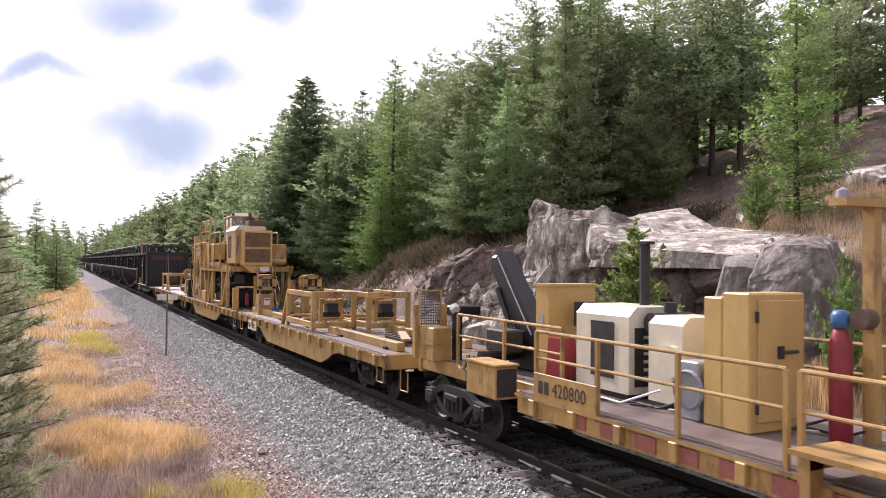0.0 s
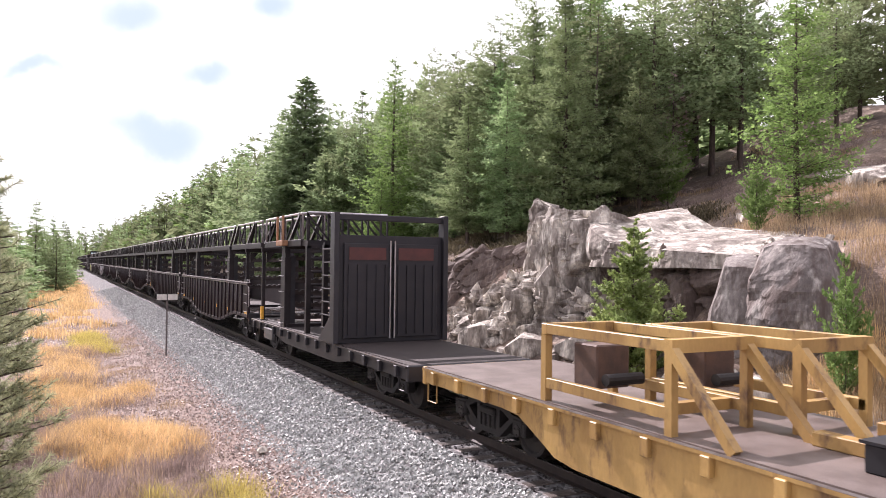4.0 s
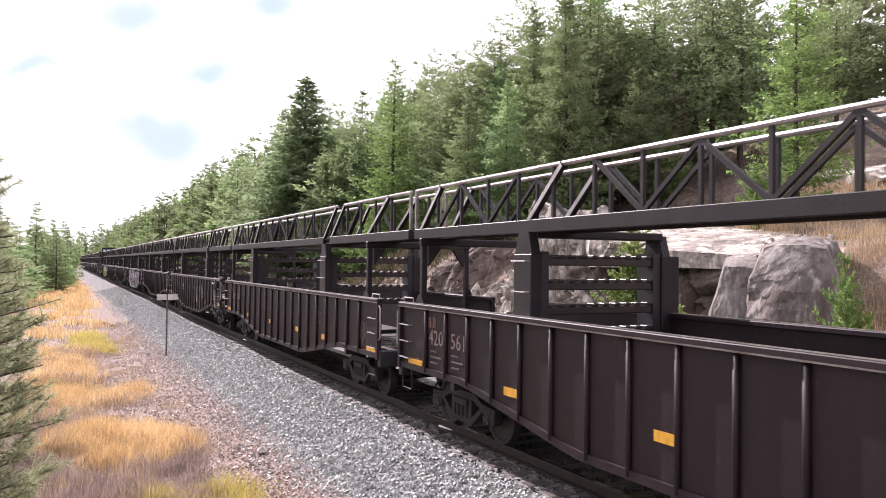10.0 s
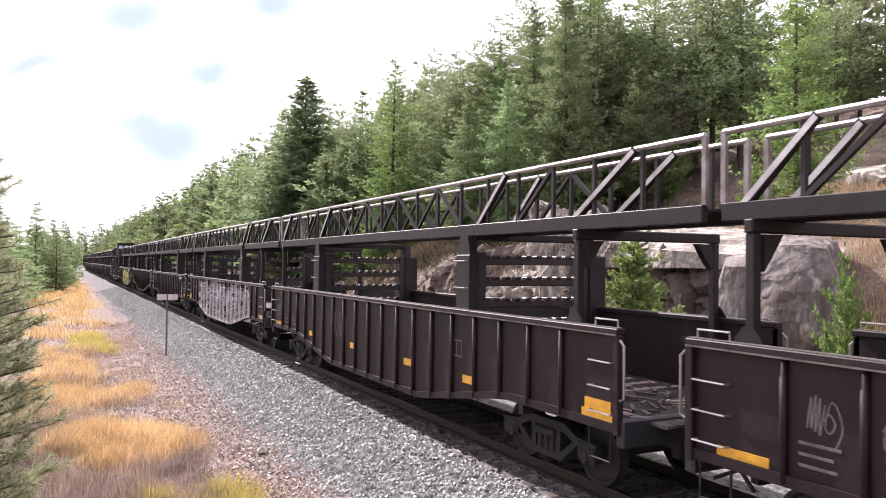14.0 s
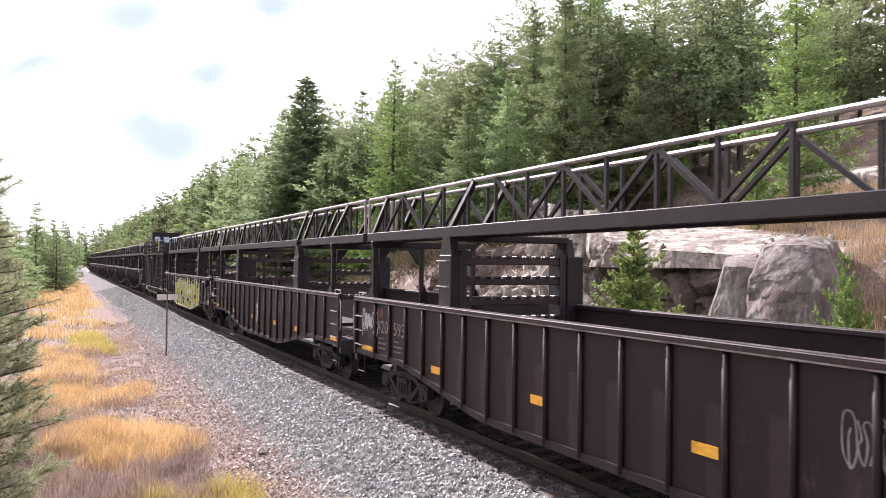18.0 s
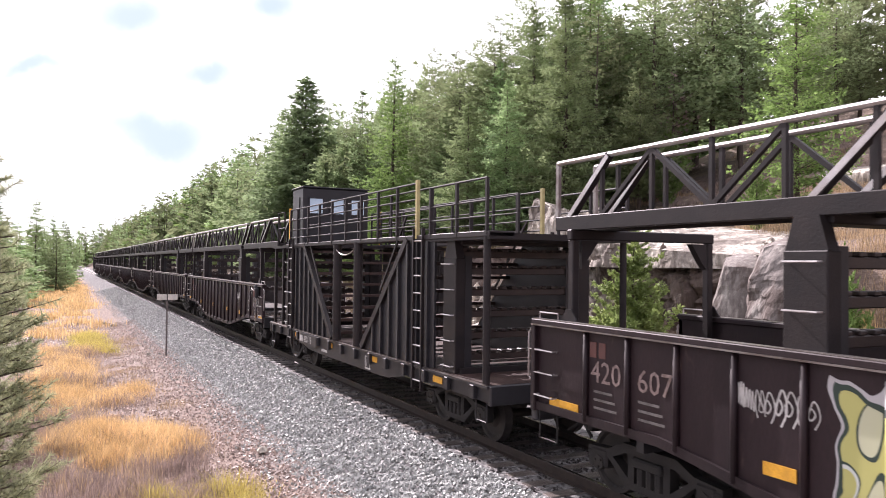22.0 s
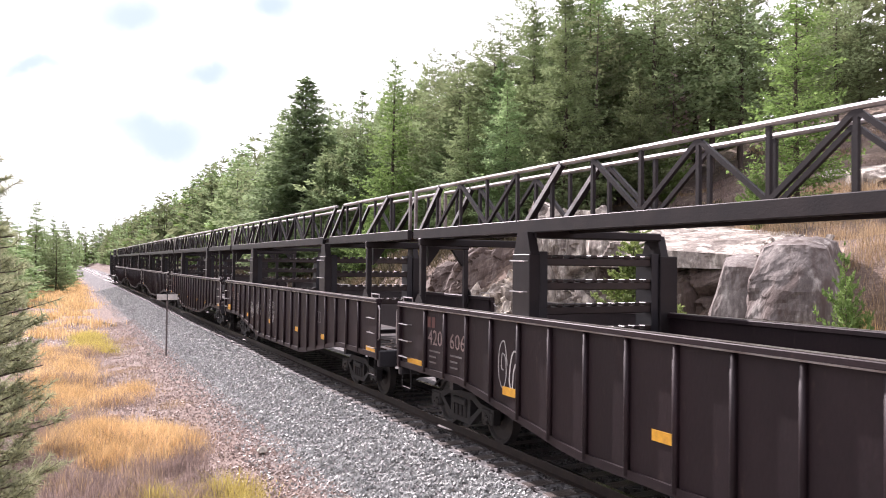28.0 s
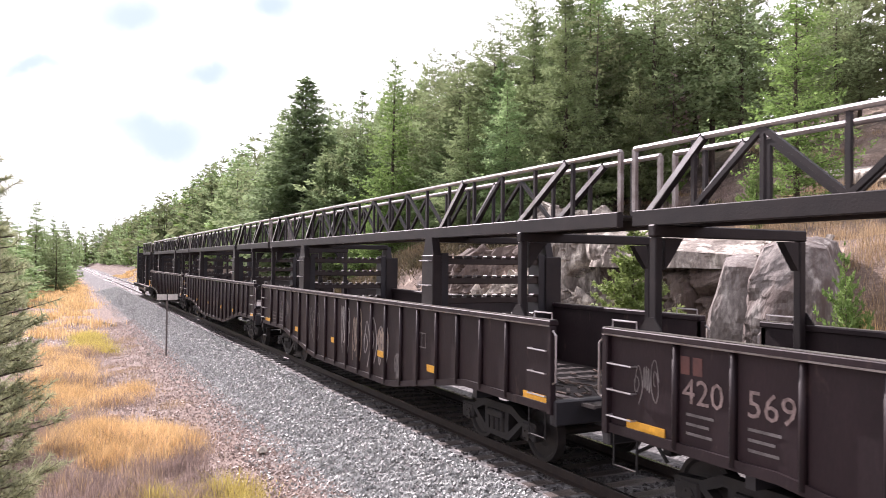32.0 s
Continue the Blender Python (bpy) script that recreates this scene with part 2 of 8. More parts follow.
M_GREENGRASS = material("yellow_green_grass", (0.58, 0.50, 0.16), (0.46, 0.38, 0.12), 0.9, 0.7, bump=0, per_island=0.4, translucent=0.45, spec=0.2, world=True)
M_NEARPINE = material("sunlit_pine_needles", (0.42, 0.44, 0.27), (0.31, 0.34, 0.20), 0.8, 0.6, bump=0, per_island=0.35, translucent=0.5, spec=0.3)
M_BRUSH = material("dark_leafy_brush", (0.15, 0.115, 0.07), (0.085, 0.08, 0.045), 0.7, 0.85, bump=0, per_island=0.5, world=True, translucent=0.35)
M_SCRUB = material("twiggy_scrub", (0.36, 0.28, 0.245), (0.22, 0.165, 0.145), 1.5, 0.85, bump=0, per_island=0.4, world=True, translucent=0.4)


# ---- mesh building ----
class Geo:
    """A growing list of vertices and faces for one mesh."""

    def __init__(self):
        self.v, self.f = [], []

    def add(self, verts, faces):
        n = len(self.v)
        self.v.extend(verts)
        self.f.extend([tuple(i + n for i in f) for f in faces])
        return self

    def box(self, x0, x1, y0, y1, z0, z1, c=0.0):
        if not c:
            vs = [(x, y, z) for x in (x0, x1) for y in (y0, y1) for z in (z0, z1)]
            return self.add(vs, [(0, 1, 3, 2), (4, 6, 7, 5), (0, 4, 5, 1), (2, 3, 7, 6), (0, 2, 6, 4), (1, 5, 7, 3)])
        c = min(c, (x1 - x0) * 0.45, (y1 - y0) * 0.45, (z1 - z0) * 0.45)
        vs, idx = [], {}
        for i, (x, sx) in enumerate(((x0, 1), (x1, -1))):
            for j, (y, sy) in enumerate(((y0, 1), (y1, -1))):
                for k, (z, sz) in enumerate(((z0, 1), (z1, -1))):
                    for a in range(3):
                        idx[i, j, k, a] = len(vs)
                        vs.append((x + (a != 0) * sx * c, y + (a != 1) * sy * c, z + (a != 2) * sz * c))
        fs = []
        for i in (0, 1):
            fs.append([idx[i, j, k, 0] for j, k in ((0, 0), (0, 1), (1, 1), (1, 0))][:: 1 if i == 0 else -1])
            fs.append([idx[j, i, k, 1] for j, k in ((0, 0), (1, 0), (1, 1), (0, 1))][:: 1 if i == 0 else -1])
            fs.append([idx[j, k, i, 2] for j, k in ((0, 0), (0, 1), (1, 1), (1, 0))][:: 1 if i == 0 else -1])
        for i in (0, 1):
            for j in (0, 1):
                fs.append((idx[0, i, j, 1], idx[0, i, j, 2], idx[1, i, j, 2], idx[1, i, j, 1]))
                fs.append((idx[i, 0, j, 0], idx[i, 0, j, 2], idx[i, 1, j, 2], idx[i, 1, j, 0]))
                fs.append((idx[i, j, 0, 0], idx[i, j, 0, 1], idx[i, j, 1, 1], idx[i, j, 1, 0]))
                for k in (0, 1):
                    fs.append((idx[i, j, k, 0], idx[i, j, k, 1], idx[i, j, k, 2]))
        return self.add(vs, fs)

    def beam(self, a, b, w, h, up=(0, 0, 1)):
        """A square bar from a to b, w wide and h deep."""
        a, b = Vector(a), Vector(b)
        d = (b - a).normalized()
        side = d.cross(Vector(up))
        side = (side if side.length > 1e-4 else d.cross(Vector((1, 0, 0)))).normalized()
        top = side.cross(d)
        vs = [tuple(p + side * (s * w / 2) + top * (t * h / 2)) for p in (a, b) for s, t in ((-1, -1), (1, -1), (1, 1), (-1, 1))]
        return self.add(vs, [(3, 2, 1, 0), (4, 5, 6, 7), (0, 1, 5, 4), (1, 2, 6, 5), (2, 3, 7, 6), (3, 0, 4, 7)])

    def tube(self, a, b, r, n=8, r2=None, caps=True):
        a, b = Vector(a), Vector(b)
        r2 = r if r2 is None else r2
        d = (b - a).normalized()
        side = d.cross(Vector((0, 0, 1)))
        side = (side if side.length > 1e-3 else Vector((1, 0, 0))).normalized()
        top = side.cross(d)
        vs = []
        for p, q in ((a, r), (b, r2)):
            for i in range(n):
                w = 2 * math.pi * i / n
                vs.append(tuple(p + (side * math.cos(w) + top * math.sin(w)) * q))
        fs = [(i, (i + 1) % n, n + (i + 1) % n, n + i) for i in range(n)]
        if caps:
            fs += [tuple(range(n - 1, -1, -1)), tuple(range(n, 2 * n))]
        return self.add(vs, fs)

    def path(self, pts, r, n=6):
        """A bent round bar through points, in one piece."""
        P = [Vector(p) for p in pts]
        ref = Vector((0.31, 0.12, 0.94))
        vs = []
        for i, p in enumerate(P):
            d = (P[min(i + 1, len(P) - 1)] - P[max(i - 1, 0)]).normalized()
            side = d.cross(ref)
            side = (side if side.length > 1e-3 else d.cross(Vector((1, 0, 0)))).normalized()
            top = side.cross(d)
            for k in range(n):
                w = 2 * math.pi * k / n
                vs.append(tuple(p + (side * math.cos(w) + top * math.sin(w)) * r))
        fs = [(i * n + k, i * n + (k + 1) % n, (i + 1) * n + (k + 1) % n, (i + 1) * n + k) for i in range(len(P) - 1) for k in range(n)]
        fs += [tuple(range(n - 1, -1, -1)), tuple(range((len(P) - 1) * n, len(P) * n))]
        return self.add(vs, fs)

    def prism(self, profile, x0, x1, axis="x"):
        """A profile drawn in the two other axes, pushed from x0 to x1 along one."""
        n = len(profile)
        put = {"x": lambda p, x: (x, p[0], p[1]), "y": lambda p, x: (p[0], x, p[1]), "z": lambda p, x: (p[0], p[1], x)}[axis]
        vs = [put(p, x0) for p in profile] + [put(p, x1) for p in profile]
        fs = [(i, (i + 1) % n, n + (i + 1) % n, n + i) for i in range(n)] + [tuple(range(n - 1, -1, -1)), tuple(range(n, 2 * n))]
        return self.add(vs, fs)

    def lathe(self, profile, centre, axis="x", n=20):
        """A turned form: (along, radius) pairs about an axis through centre."""
        vs, m = [], len(profile)
        for i in range(n):
            w = 2 * math.pi * i / n
            c, s = math.cos(w), math.sin(w)
            for a, r in profile:
                p = {"x": (a, r * c, r * s), "y": (r * c, a, r * s), "z": (r * c, r * s, a)}[axis]
                vs.append(tuple(q + o for q, o in zip(p, centre)))
        fs = [(i * m + j, ((i + 1) % n) * m + j, ((i + 1) % n) * m + j + 1, i * m + j + 1) for i in range(n) for j in range(m - 1)]
        return self.add(vs, fs)

    def mesh(self, name, mat, smooth=False):
        me = bpy.data.meshes.new(name)
        me.from_pydata(self.v, [], self.f)
        bm = bmesh.new()
        bm.from_mesh(me)
        if len(self.f) < 4000:
            bmesh.ops.recalc_face_normals(bm, faces=bm.faces)
        for f in bm.faces:
            f.smooth = smooth
        bm.to_mesh(me)
        bm.free()
        me.materials.append(mat)
        return me


def big_mesh(name, verts, faces, mat, smooth=False):
    me = bpy.data.meshes.new(name)
    me.from_pydata(verts, [], faces)
    me.materials.append(mat)
    if smooth:
        me.polygons.foreach_set("use_smooth", [True] * len(me.polygons))
    return me


def part(name, geo, mat, parent, label="", at=None, smooth=False):
    """Links one mesh as a part under a thing or part."""
    me = geo.mesh(name, mat, smooth) if isinstance(geo, Geo) else geo
    ob = new(name, me)
    ob.parent = parent
    if at is not None:
        ob.matrix_basis = at
    if label:
        tagged(ob, label)
    return ob


def thing(name, m=None, label="", category="", group="", kind=""):
    ob = new(name)
    ob.empty_display_size = 0.3
    if m is not None:
        ob.matrix_basis = m
    return tagged(ob, label, category, group, kind)


NEAR_SIDE = Matrix(((0, 0, -1, 0), (-1, 0, 0, 0), (0, 1, 0, 0), (0, 0, 0, 1)))
LEAD_END = Matrix(((1, 0, 0, 0), (0, 0, -1, 0), (0, 1, 0, 0), (0, 0, 0, 1)))


def lettering(text, size, mat, parent, at, face=NEAR_SIDE, label="", wide=1.0):
    """Painted characters in the built-in font, 3 mm thick."""
    cu = bpy.data.curves.new("lettering", "FONT")
    cu.body, cu.size, cu.extrude, cu.align_x, cu.resolution_u = text, size, 0.0015, "LEFT", 2
    tmp = bpy.data.objects.new("lettering", cu)
    scene.collection.objects.link(tmp)
    bpy.context.view_layer.update()
    me = bpy.data.meshes.new_from_object(tmp)
    bpy.data.objects.remove(tmp)
    bpy.data.curves.remove(cu)
    me.materials.clear()
    me.materials.append(mat)
    ob = new("lettering", me)
    ob.parent = parent
    ob.matrix_basis = Matrix.Translation(at) @ face @ Matrix.Diagonal((wide, 1, 1, 1))
    return tagged(ob, label or "painted numerals")


# ---- ground ----
def smooth(a, b, x):
    t = min(1.0, max(0.0, (x - a) / (b - a)))
    return t * t * (3 - 2 * t)


def lerp_table(table, x):
    if x <= table[0][0]:
        return table[0][1]
    for (a, va), (b, vb) in zip(table, table[1:]):
        if x <= b:
            return va + (vb - va) * (x - a) / (b - a)
    return table[-1][1]


RIGHT_CUT = ((0, -0.2), (1.7, -0.19), (3.3, -0.85), (4.3, -0.8), (5.4, -0.2), (6.6, 0.5), (7.6, 1.3), (8.8, 2.7), (10, 3.5), (14, 4.4), (22, 6.8), (30, 9.6), (40, 13.5), (60, 18), (120, 22), (400, 30), (3000, 60))
RIGHT_LOW = ((0, -0.2), (1.7, -0.19), (3.3, -0.85), (5, -0.7), (9, 0.8), (14, 2.6), (22, 5.4), (40, 10), (60, 13), (120, 18), (400, 30), (3000, 60))
LEFT = ((0, -0.19), (1.75, -0.19), (3.6, -0.66), (5.5, -0.78), (9, -0.7), (14, -0.2), (30, 1.0), (80, 2), (3000, 30))


def ground_z(x, y):
    """Height of the ground: the ballasted line, a flat verge on one side and a rising wooded hill on the other."""
    u = x - TX
    if u >= 0:
        k = smooth(36, 50, y)
        z = lerp_table(RIGHT_CUT, u) * (1 - k) + lerp_table(RIGHT_LOW, u) * k
        rough = smooth(3.2, 8, u)
        z += rough * (0.35 * noise.noise((x * 0.35, y * 0.35, 0)) + 0.12 * noise.noise((x * 1.1, y * 1.1, 3)) + 1.2 * smooth(20, 60, u) * noise.noise((x * 0.06, y * 0.06, 7)))
    else:
        z = lerp_table(LEFT, -u)
        rough = smooth(3.0, 6, -u)
        z += rough * (0.16 * noise.noise((x * 0.5, y * 0.4, 1)) + 0.05 * noise.noise((x * 1.7, y * 1.7, 5)))
        z += 2.1 * math.exp(-((x / 4.5) ** 2 + ((y + 1.0) / 3.6) ** 2))
    return z


def ground_material():
    m = material("dry_hillside_earth", (0.19, 0.138, 0.105), (0.10, 0.072, 0.058), 0.5, 0.95, bump=0.6, fine=6, grain=0.35, spots=(0.34, 0.27, 0.215), spot_at=0.57, soft=0.08, world=True)
    nt = m.node_tree
    N, L = nt.nodes, nt.links
    bs = N["Principled BSDF"]
    geo = N.new("ShaderNodeNewGeometry")
    sep = N.new("ShaderNodeSeparateXYZ")
    L.new(geo.outputs["Position"], sep.inputs[0])

    def band(lo, hi, flip=False):
        mr = N.new("ShaderNodeMapRange")
        mr.inputs["From Min"].default_value, mr.inputs["From Max"].default_value = lo, hi
        wob = N.new("ShaderNodeTexNoise")
        wob.inputs["Scale"].default_value = 0.9
        L.new(geo.outputs["Position"], wob.inputs["Vector"])
        ad = N.new("ShaderNodeMath")
        ad.operation = "MULTIPLY_ADD"
        ad.inputs[1].default_value = 1.6
        L.new(wob.outputs[0], ad.inputs[0])
        L.new(sep.outputs["X"], ad.inputs[2])
        L.new(ad.outputs[0], mr.inputs["Value"])
        return mr.outputs[0]

    def pebbles(scale, c1, c2):
        vo = N.new("ShaderNodeTexVoronoi")
        vo.inputs["Scale"].default_value = scale
        L.new(geo.outputs["Position"], vo.inputs["Vector"])
        rp = N.new("ShaderNodeValToRGB")
        rp.color_ramp.elements[0].color, rp.color_ramp.elements[1].color = (*c1, 1), (*c2, 1)
        sp = N.new("ShaderNodeSeparateColor")
        L.new(vo.outputs["Color"], sp.inputs[0])
        L.new(sp.outputs[0], rp.inputs[0])
        return rp.outputs[0], vo.outputs["Distance"]

    # ballast ground darker than its stones, painting the shade in the gaps
    bal, d1 = pebbles(15, (0.05, 0.048, 0.048), (0.21, 0.204, 0.2))
    gra, d2 = pebbles(26, (0.105, 0.075, 0.06), (0.29, 0.218, 0.182))
    old = bs.inputs["Base Color"].links[0].from_socket
    left = band(TX - 3.25, TX - 2.55)
    far = band(TX + 4.6, TX + 5.6)
    verge = band(TX - 10.5, TX - 8.5)
    def mixed(f, a, b):
        mx = N.new("ShaderNodeMix")
        mx.data_type = "RGBA"
        L.new(f, mx.inputs["Factor"])
        L.new(a, mx.inputs["A"])
        L.new(b, mx.inputs["B"])
        return mx.outputs["Result"]
    c = mixed(verge, old, gra)
    c = mixed(left, c, bal)
    c = mixed(far, c, old)
    L.new(c, bs.inputs["Base Color"])
    bp = N.new("ShaderNodeBump")
    bp.inputs["Strength"].default_value, bp.inputs["Distance"].default_value = 0.8, 0.03
    bp.invert = True
    L.new(d1, bp.inputs["Height"])
    L.new(bp.outputs[0], bs.inputs["Normal"])
    return m


def build_ground():
    xs = [-3000, -1200, -500, -220, -120, -80, -55, -40, -30]
    xs += list(np.arange(-24, 2, 0.8)) + list(np.arange(2, 22, 0.4)) + list(np.arange(22, 60, 1.2)) + [64, 70, 80, 95, 120, 170, 260, 500, 1200, 3000]
    ys = [-3000, -1000, -300, -100, -50, -30, -20, -14] + list(np.arange(-10, 45, 0.5)) + list(np.arange(45, 120, 1.5)) + list(np.arange(120, 420, 8)) + [450, 520, 650, 900, 1500, 3000]
    vs = [(x, y, ground_z(x, y)) for y in ys for x in xs]
    w = len(xs)
    fs = [(j * w + i, j * w + i + 1, (j + 1) * w + i + 1, (j + 1) * w + i) for j in range(len(ys) - 1) for i in range(w - 1)]
    tagged(new("ground", big_mesh("ground", vs, fs, ground_material(), True)), "dry stony ground with reddish gravel and grey ballast", "ground", kind="structure")


build_ground()


# ---- track ----
def build_track():
    track = thing("railway_track", pose(TX, 0, 0), "single railway track with rusty rails on wooden sleepers", "track", kind="structure")
    for side in (-1, 1):
        c = side * 0.7535
        prof = [(c - 0.07, -0.17), (c + 0.07, -0.17), (c + 0.07, -0.155), (c + 0.012, -0.135), (c + 0.012, -0.045), (c + 0.036, -0.035), (c + 0.036, -0.004), (c - 0.036, -0.004), (c - 0.036, -0.035), (c - 0.012, -0.045), (c - 0.012, -0.135), (c - 0.07, -0.155)]
        rail = part("rail", Geo().prism(prof, -60, 418, "y"), M_RAIL, track)
        part("rail_head", Geo().box(c - 0.033, c + 0.033, -60, 418, -0.0035, 0.0), M_RAILHEAD, rail, "polished running surface")
    rng = random.Random(4)
    sleeper = Geo().box(-1.37, 1.37, -0.115, 0.115, -0.34, -0.172, 0.012).mesh("sleeper", M_TIE)
    plate = Geo().box(-0.17, 0.17, -0.09, 0.09, -0.174, -0.158).mesh("tie_plate", M_PLATE)
    for i in range(150):
        y = 1.0 + i * 0.53
        s = part("sleeper", sleeper, M_TIE, track, at=pose(rng.uniform(-0.05, 0.05), y + rng.uniform(-0.02, 0.02), rng.uniform(-0.012, 0.0), 0, 0, rng.uniform(-1, 1)))
        if i < 70:
            for side in (-1, 1):
                part("tie_plate", plate, M_PLATE, s, at=pose(side * 0.7535, 0, 0.0))
    far = Geo()
    for i in range(150, 785):
        y = 1.0 + i * 0.53
        far.box(-1.37, 1.37, y - 0.115, y + 0.115, -0.34, -0.175)
    for i in range(1, 90):
        y = 1.0 - i * 0.53
        far.box(-1.37, 1.37, y - 0.115, y + 0.115, -0.34, -0.175)
    tagged(part("sleepers", far, M_TIE, track), kind="stuff")


build_track()


def scatter_stones(name, label, mat, spots, lo, hi, seed, sink=0.3):
    """Loose angular stones of many sizes lying on the ground."""
    rng = np.random.default_rng(seed)
    base = np.array([(1, 1, 1), (1, -1, -1), (-1, 1, -1), (-1, -1, 1), (1.1, 0, 0.2), (-0.9, 0.2, 0.1), (0.1, 1.0, 0), (0, -1.0, 0.2)]) * 0.6
    faces = [(0, 6, 4), (0, 4, 7), (0, 7, 3), (0, 3, 5), (0, 5, 6), (1, 4, 6), (1, 7, 4), (2, 6, 5), (2, 1, 6), (2, 5, 3), (1, 2, 3), (1, 3, 7)]
    vs, fs = [], []
    for i, (x, y) in enumerate(spots):
        r = rng.uniform(lo, hi)
        q = Euler(rng.uniform(0, 6.28, 3)).to_matrix()
        p = (base * rng.uniform(0.65, 1.2, (8, 3))) @ np.array(q) * r
        z = ground_z(x, y)
        vs.append(p + (x, y, z + r * (0.6 - sink)))
        fs.extend([(a + 8 * i, b + 8 * i, c + 8 * i) for a, b, c in faces])
    ob = new(name, big_mesh(name, [tuple(v) for v in np.concatenate(vs)], fs, mat))
    return tagged(ob, label, "gravel", kind="stuff")


def build_stones():
    rng = np.random.default_rng(11)
    n = 60000
    y = 5 + 90 * rng.random(n) ** 2.3
    x = TX - 1.46 - rng.uniform(0, 2.5, n) * np.where(rng.random(n) < 0.86, 0.86, 1.12)
    scatter_stones("ballast_stones", "loose grey crushed-stone ballast along the line", M_STONE, list(zip(x, y)), 0.02, 0.046, 1)
    n = 34000
    y = 8 + 40 * rng.random(n) ** 1.6
    x = TX - 3.35 - 5.4 * rng.random(n) ** 1.2
    scatter_stones("gravel_stones", "reddish loose gravel on the verge", M_GRAVELSTONE, list(zip(x, y)), 0.012, 0.042, 2)


build_stones()


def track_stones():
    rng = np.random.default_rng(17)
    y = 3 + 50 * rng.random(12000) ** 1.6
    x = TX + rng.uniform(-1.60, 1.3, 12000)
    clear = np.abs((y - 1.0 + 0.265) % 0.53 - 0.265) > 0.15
    scatter_stones("crib_stones", "oily ballast between the sleepers, darkened for the train's shadow", M_OILSHADE, list(zip(x[clear], y[clear])), 0.025, 0.045, 3, sink=0.35)


# oil stain plus the train's shadow, both put into one near-black colour
M_OILSHADE = material("oily_shaded_ballast", (0.05, 0.044, 0.043), (0.028, 0.025, 0.024), 5, 0.8, bump=0.2, per_island=0.4, world=True)
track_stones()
# ---- rolling stock: running gear ----

def wheelset_mesh():
    g = Geo()
    for s in (-1, 1):
        c = s * 0.7535
        g.lathe([(c - 0.055, 0.05), (c - 0.055, 0.12), (c - 0.03, 0.2), (c - 0.03, 0.34), (c - 0.065, 0.37), (c - 0.065 if s > 0 else c - 0.065, 0.44 if s > 0 else 0.42), (c + 0.065, 0.42 if s > 0 else 0.44), (c + 0.065, 0.37), (c + 0.03, 0.34), (c + 0.03, 0.2), (c + 0.055, 0.12), (c + 0.055, 0.05)], (0, 0, 0), "x", 24)
    g.tube((-1.02, 0, 0), (1.02, 0, 0), 0.075, 10)
    for s in (-1, 1):
        g.tube((s * 1.0, 0, 0), (s * 1.10, 0, 0), 0.10, 6)
        for k in range(3):
            w = 2 * math.pi * k / 3
            g.tube((s * 1.10, 0.06 * math.cos(w), 0.06 * math.sin(w)), (s * 1.115, 0.06 * math.cos(w), 0.06 * math.sin(w)), 0.018, 6)
    return g.mesh("wheelset", M_WHEEL)


def side_frame_mesh():
    g = Geo()
    w = 0.07
    top = [(-1.12, 0.60), (-0.72, 0.63), (-0.45, 0.76), (0.45, 0.76), (0.72, 0.63), (1.12, 0.60), (1.12, 0.50), (0.70, 0.52), (0.42, 0.64), (-0.42, 0.64), (-0.70, 0.52), (-1.12, 0.50)]
    g.prism(top, -w, w)
    low = [(-0.76, 0.54), (-0.36, 0.22), (0.36, 0.22), (0.76, 0.54), (0.66, 0.56), (0.30, 0.31), (-0.30, 0.31), (-0.66, 0.56)]
    g.prism(low, -w, w)
    for s in (-1, 1):
        g.box(-w, w, s * 0.30 - 0.055, s * 0.30 + 0.055, 0.26, 0.70)
        g.box(-0.09, 0.09, s * 0.89 - 0.15, s * 0.89 + 0.15, 0.36, 0.60, 0.03)
        g.box(-0.085, 0.085, s * 1.05 - 0.06, s * 1.05 + 0.06, 0.34, 0.56, 0.02)
    for k in (-0.15, 0.0, 0.15):
        g.tube((-0.03, k, 0.31), (-0.03, k, 0.52), 0.06, 8)
    g.box(-0.12, 0.12, -0.25, 0.25, 0.52, 0.63, 0.02)
    return g.mesh("side_frame", M_TRUCK)


WHEELSET, SIDE_FRAME = wheelset_mesh(), side_frame_mesh()
BOLSTER = Geo().box(-0.95, 0.95, -0.2, 0.2, 0.5, 0.72, 0.03).box(-0.2, 0.2, -0.2, 0.2, 0.7, 0.85).tube((-0.9, 0.45, 0.3), (0.9, 0.45, 0.3), 0.05).tube((-0.9, -0.45, 0.3), (0.9, -0.45, 0.3), 0.05).mesh("truck", M_TRUCK)


def truck(car, y):
    t = part("truck", BOLSTER, M_TRUCK, car, "grimy two-axle truck", pose(0, y, 0))
    for s in (-1, 1):
        part("side_frame", SIDE_FRAME, M_TRUCK, t, at=pose(s * 1.0, 0, 0))
        part("wheelset", WHEELSET, M_WHEEL, t, "steel wheelset", pose(0, s * 0.89, 0.42))


COUPLER = Geo().box(-0.10, 0.10, 0, 0.5, 0.66, 0.88, 0.03).box(-0.16, 0.14, -0.16, 0.12, 0.62, 0.92, 0.05).box(-0.45, 0.45, 0.36, 0.5, 0.55, 0.95, 0.02).tube((0.3, 0.1, 0.62), (0.3, 0.3, 0.42), 0.025).tube((0.3, 0.1, 0.62), (0.22, -0.35, 0.4), 0.025).mesh("coupler", M_TRUCK)


def couplers(car, length):
    part("coupler", COUPLER, M_TRUCK, car, at=pose(0, -0.38, 0))
    part("coupler", COUPLER, M_TRUCK, car, at=pose(0, length + 0.38, 0, 0, 0, 180))


# ---- catwalk, stands and roller racks over the gondolas ----
Z_LOW, Z_TOP = 3.44, 4.34
U_NEAR, U_FAR = -1.2, -0.56


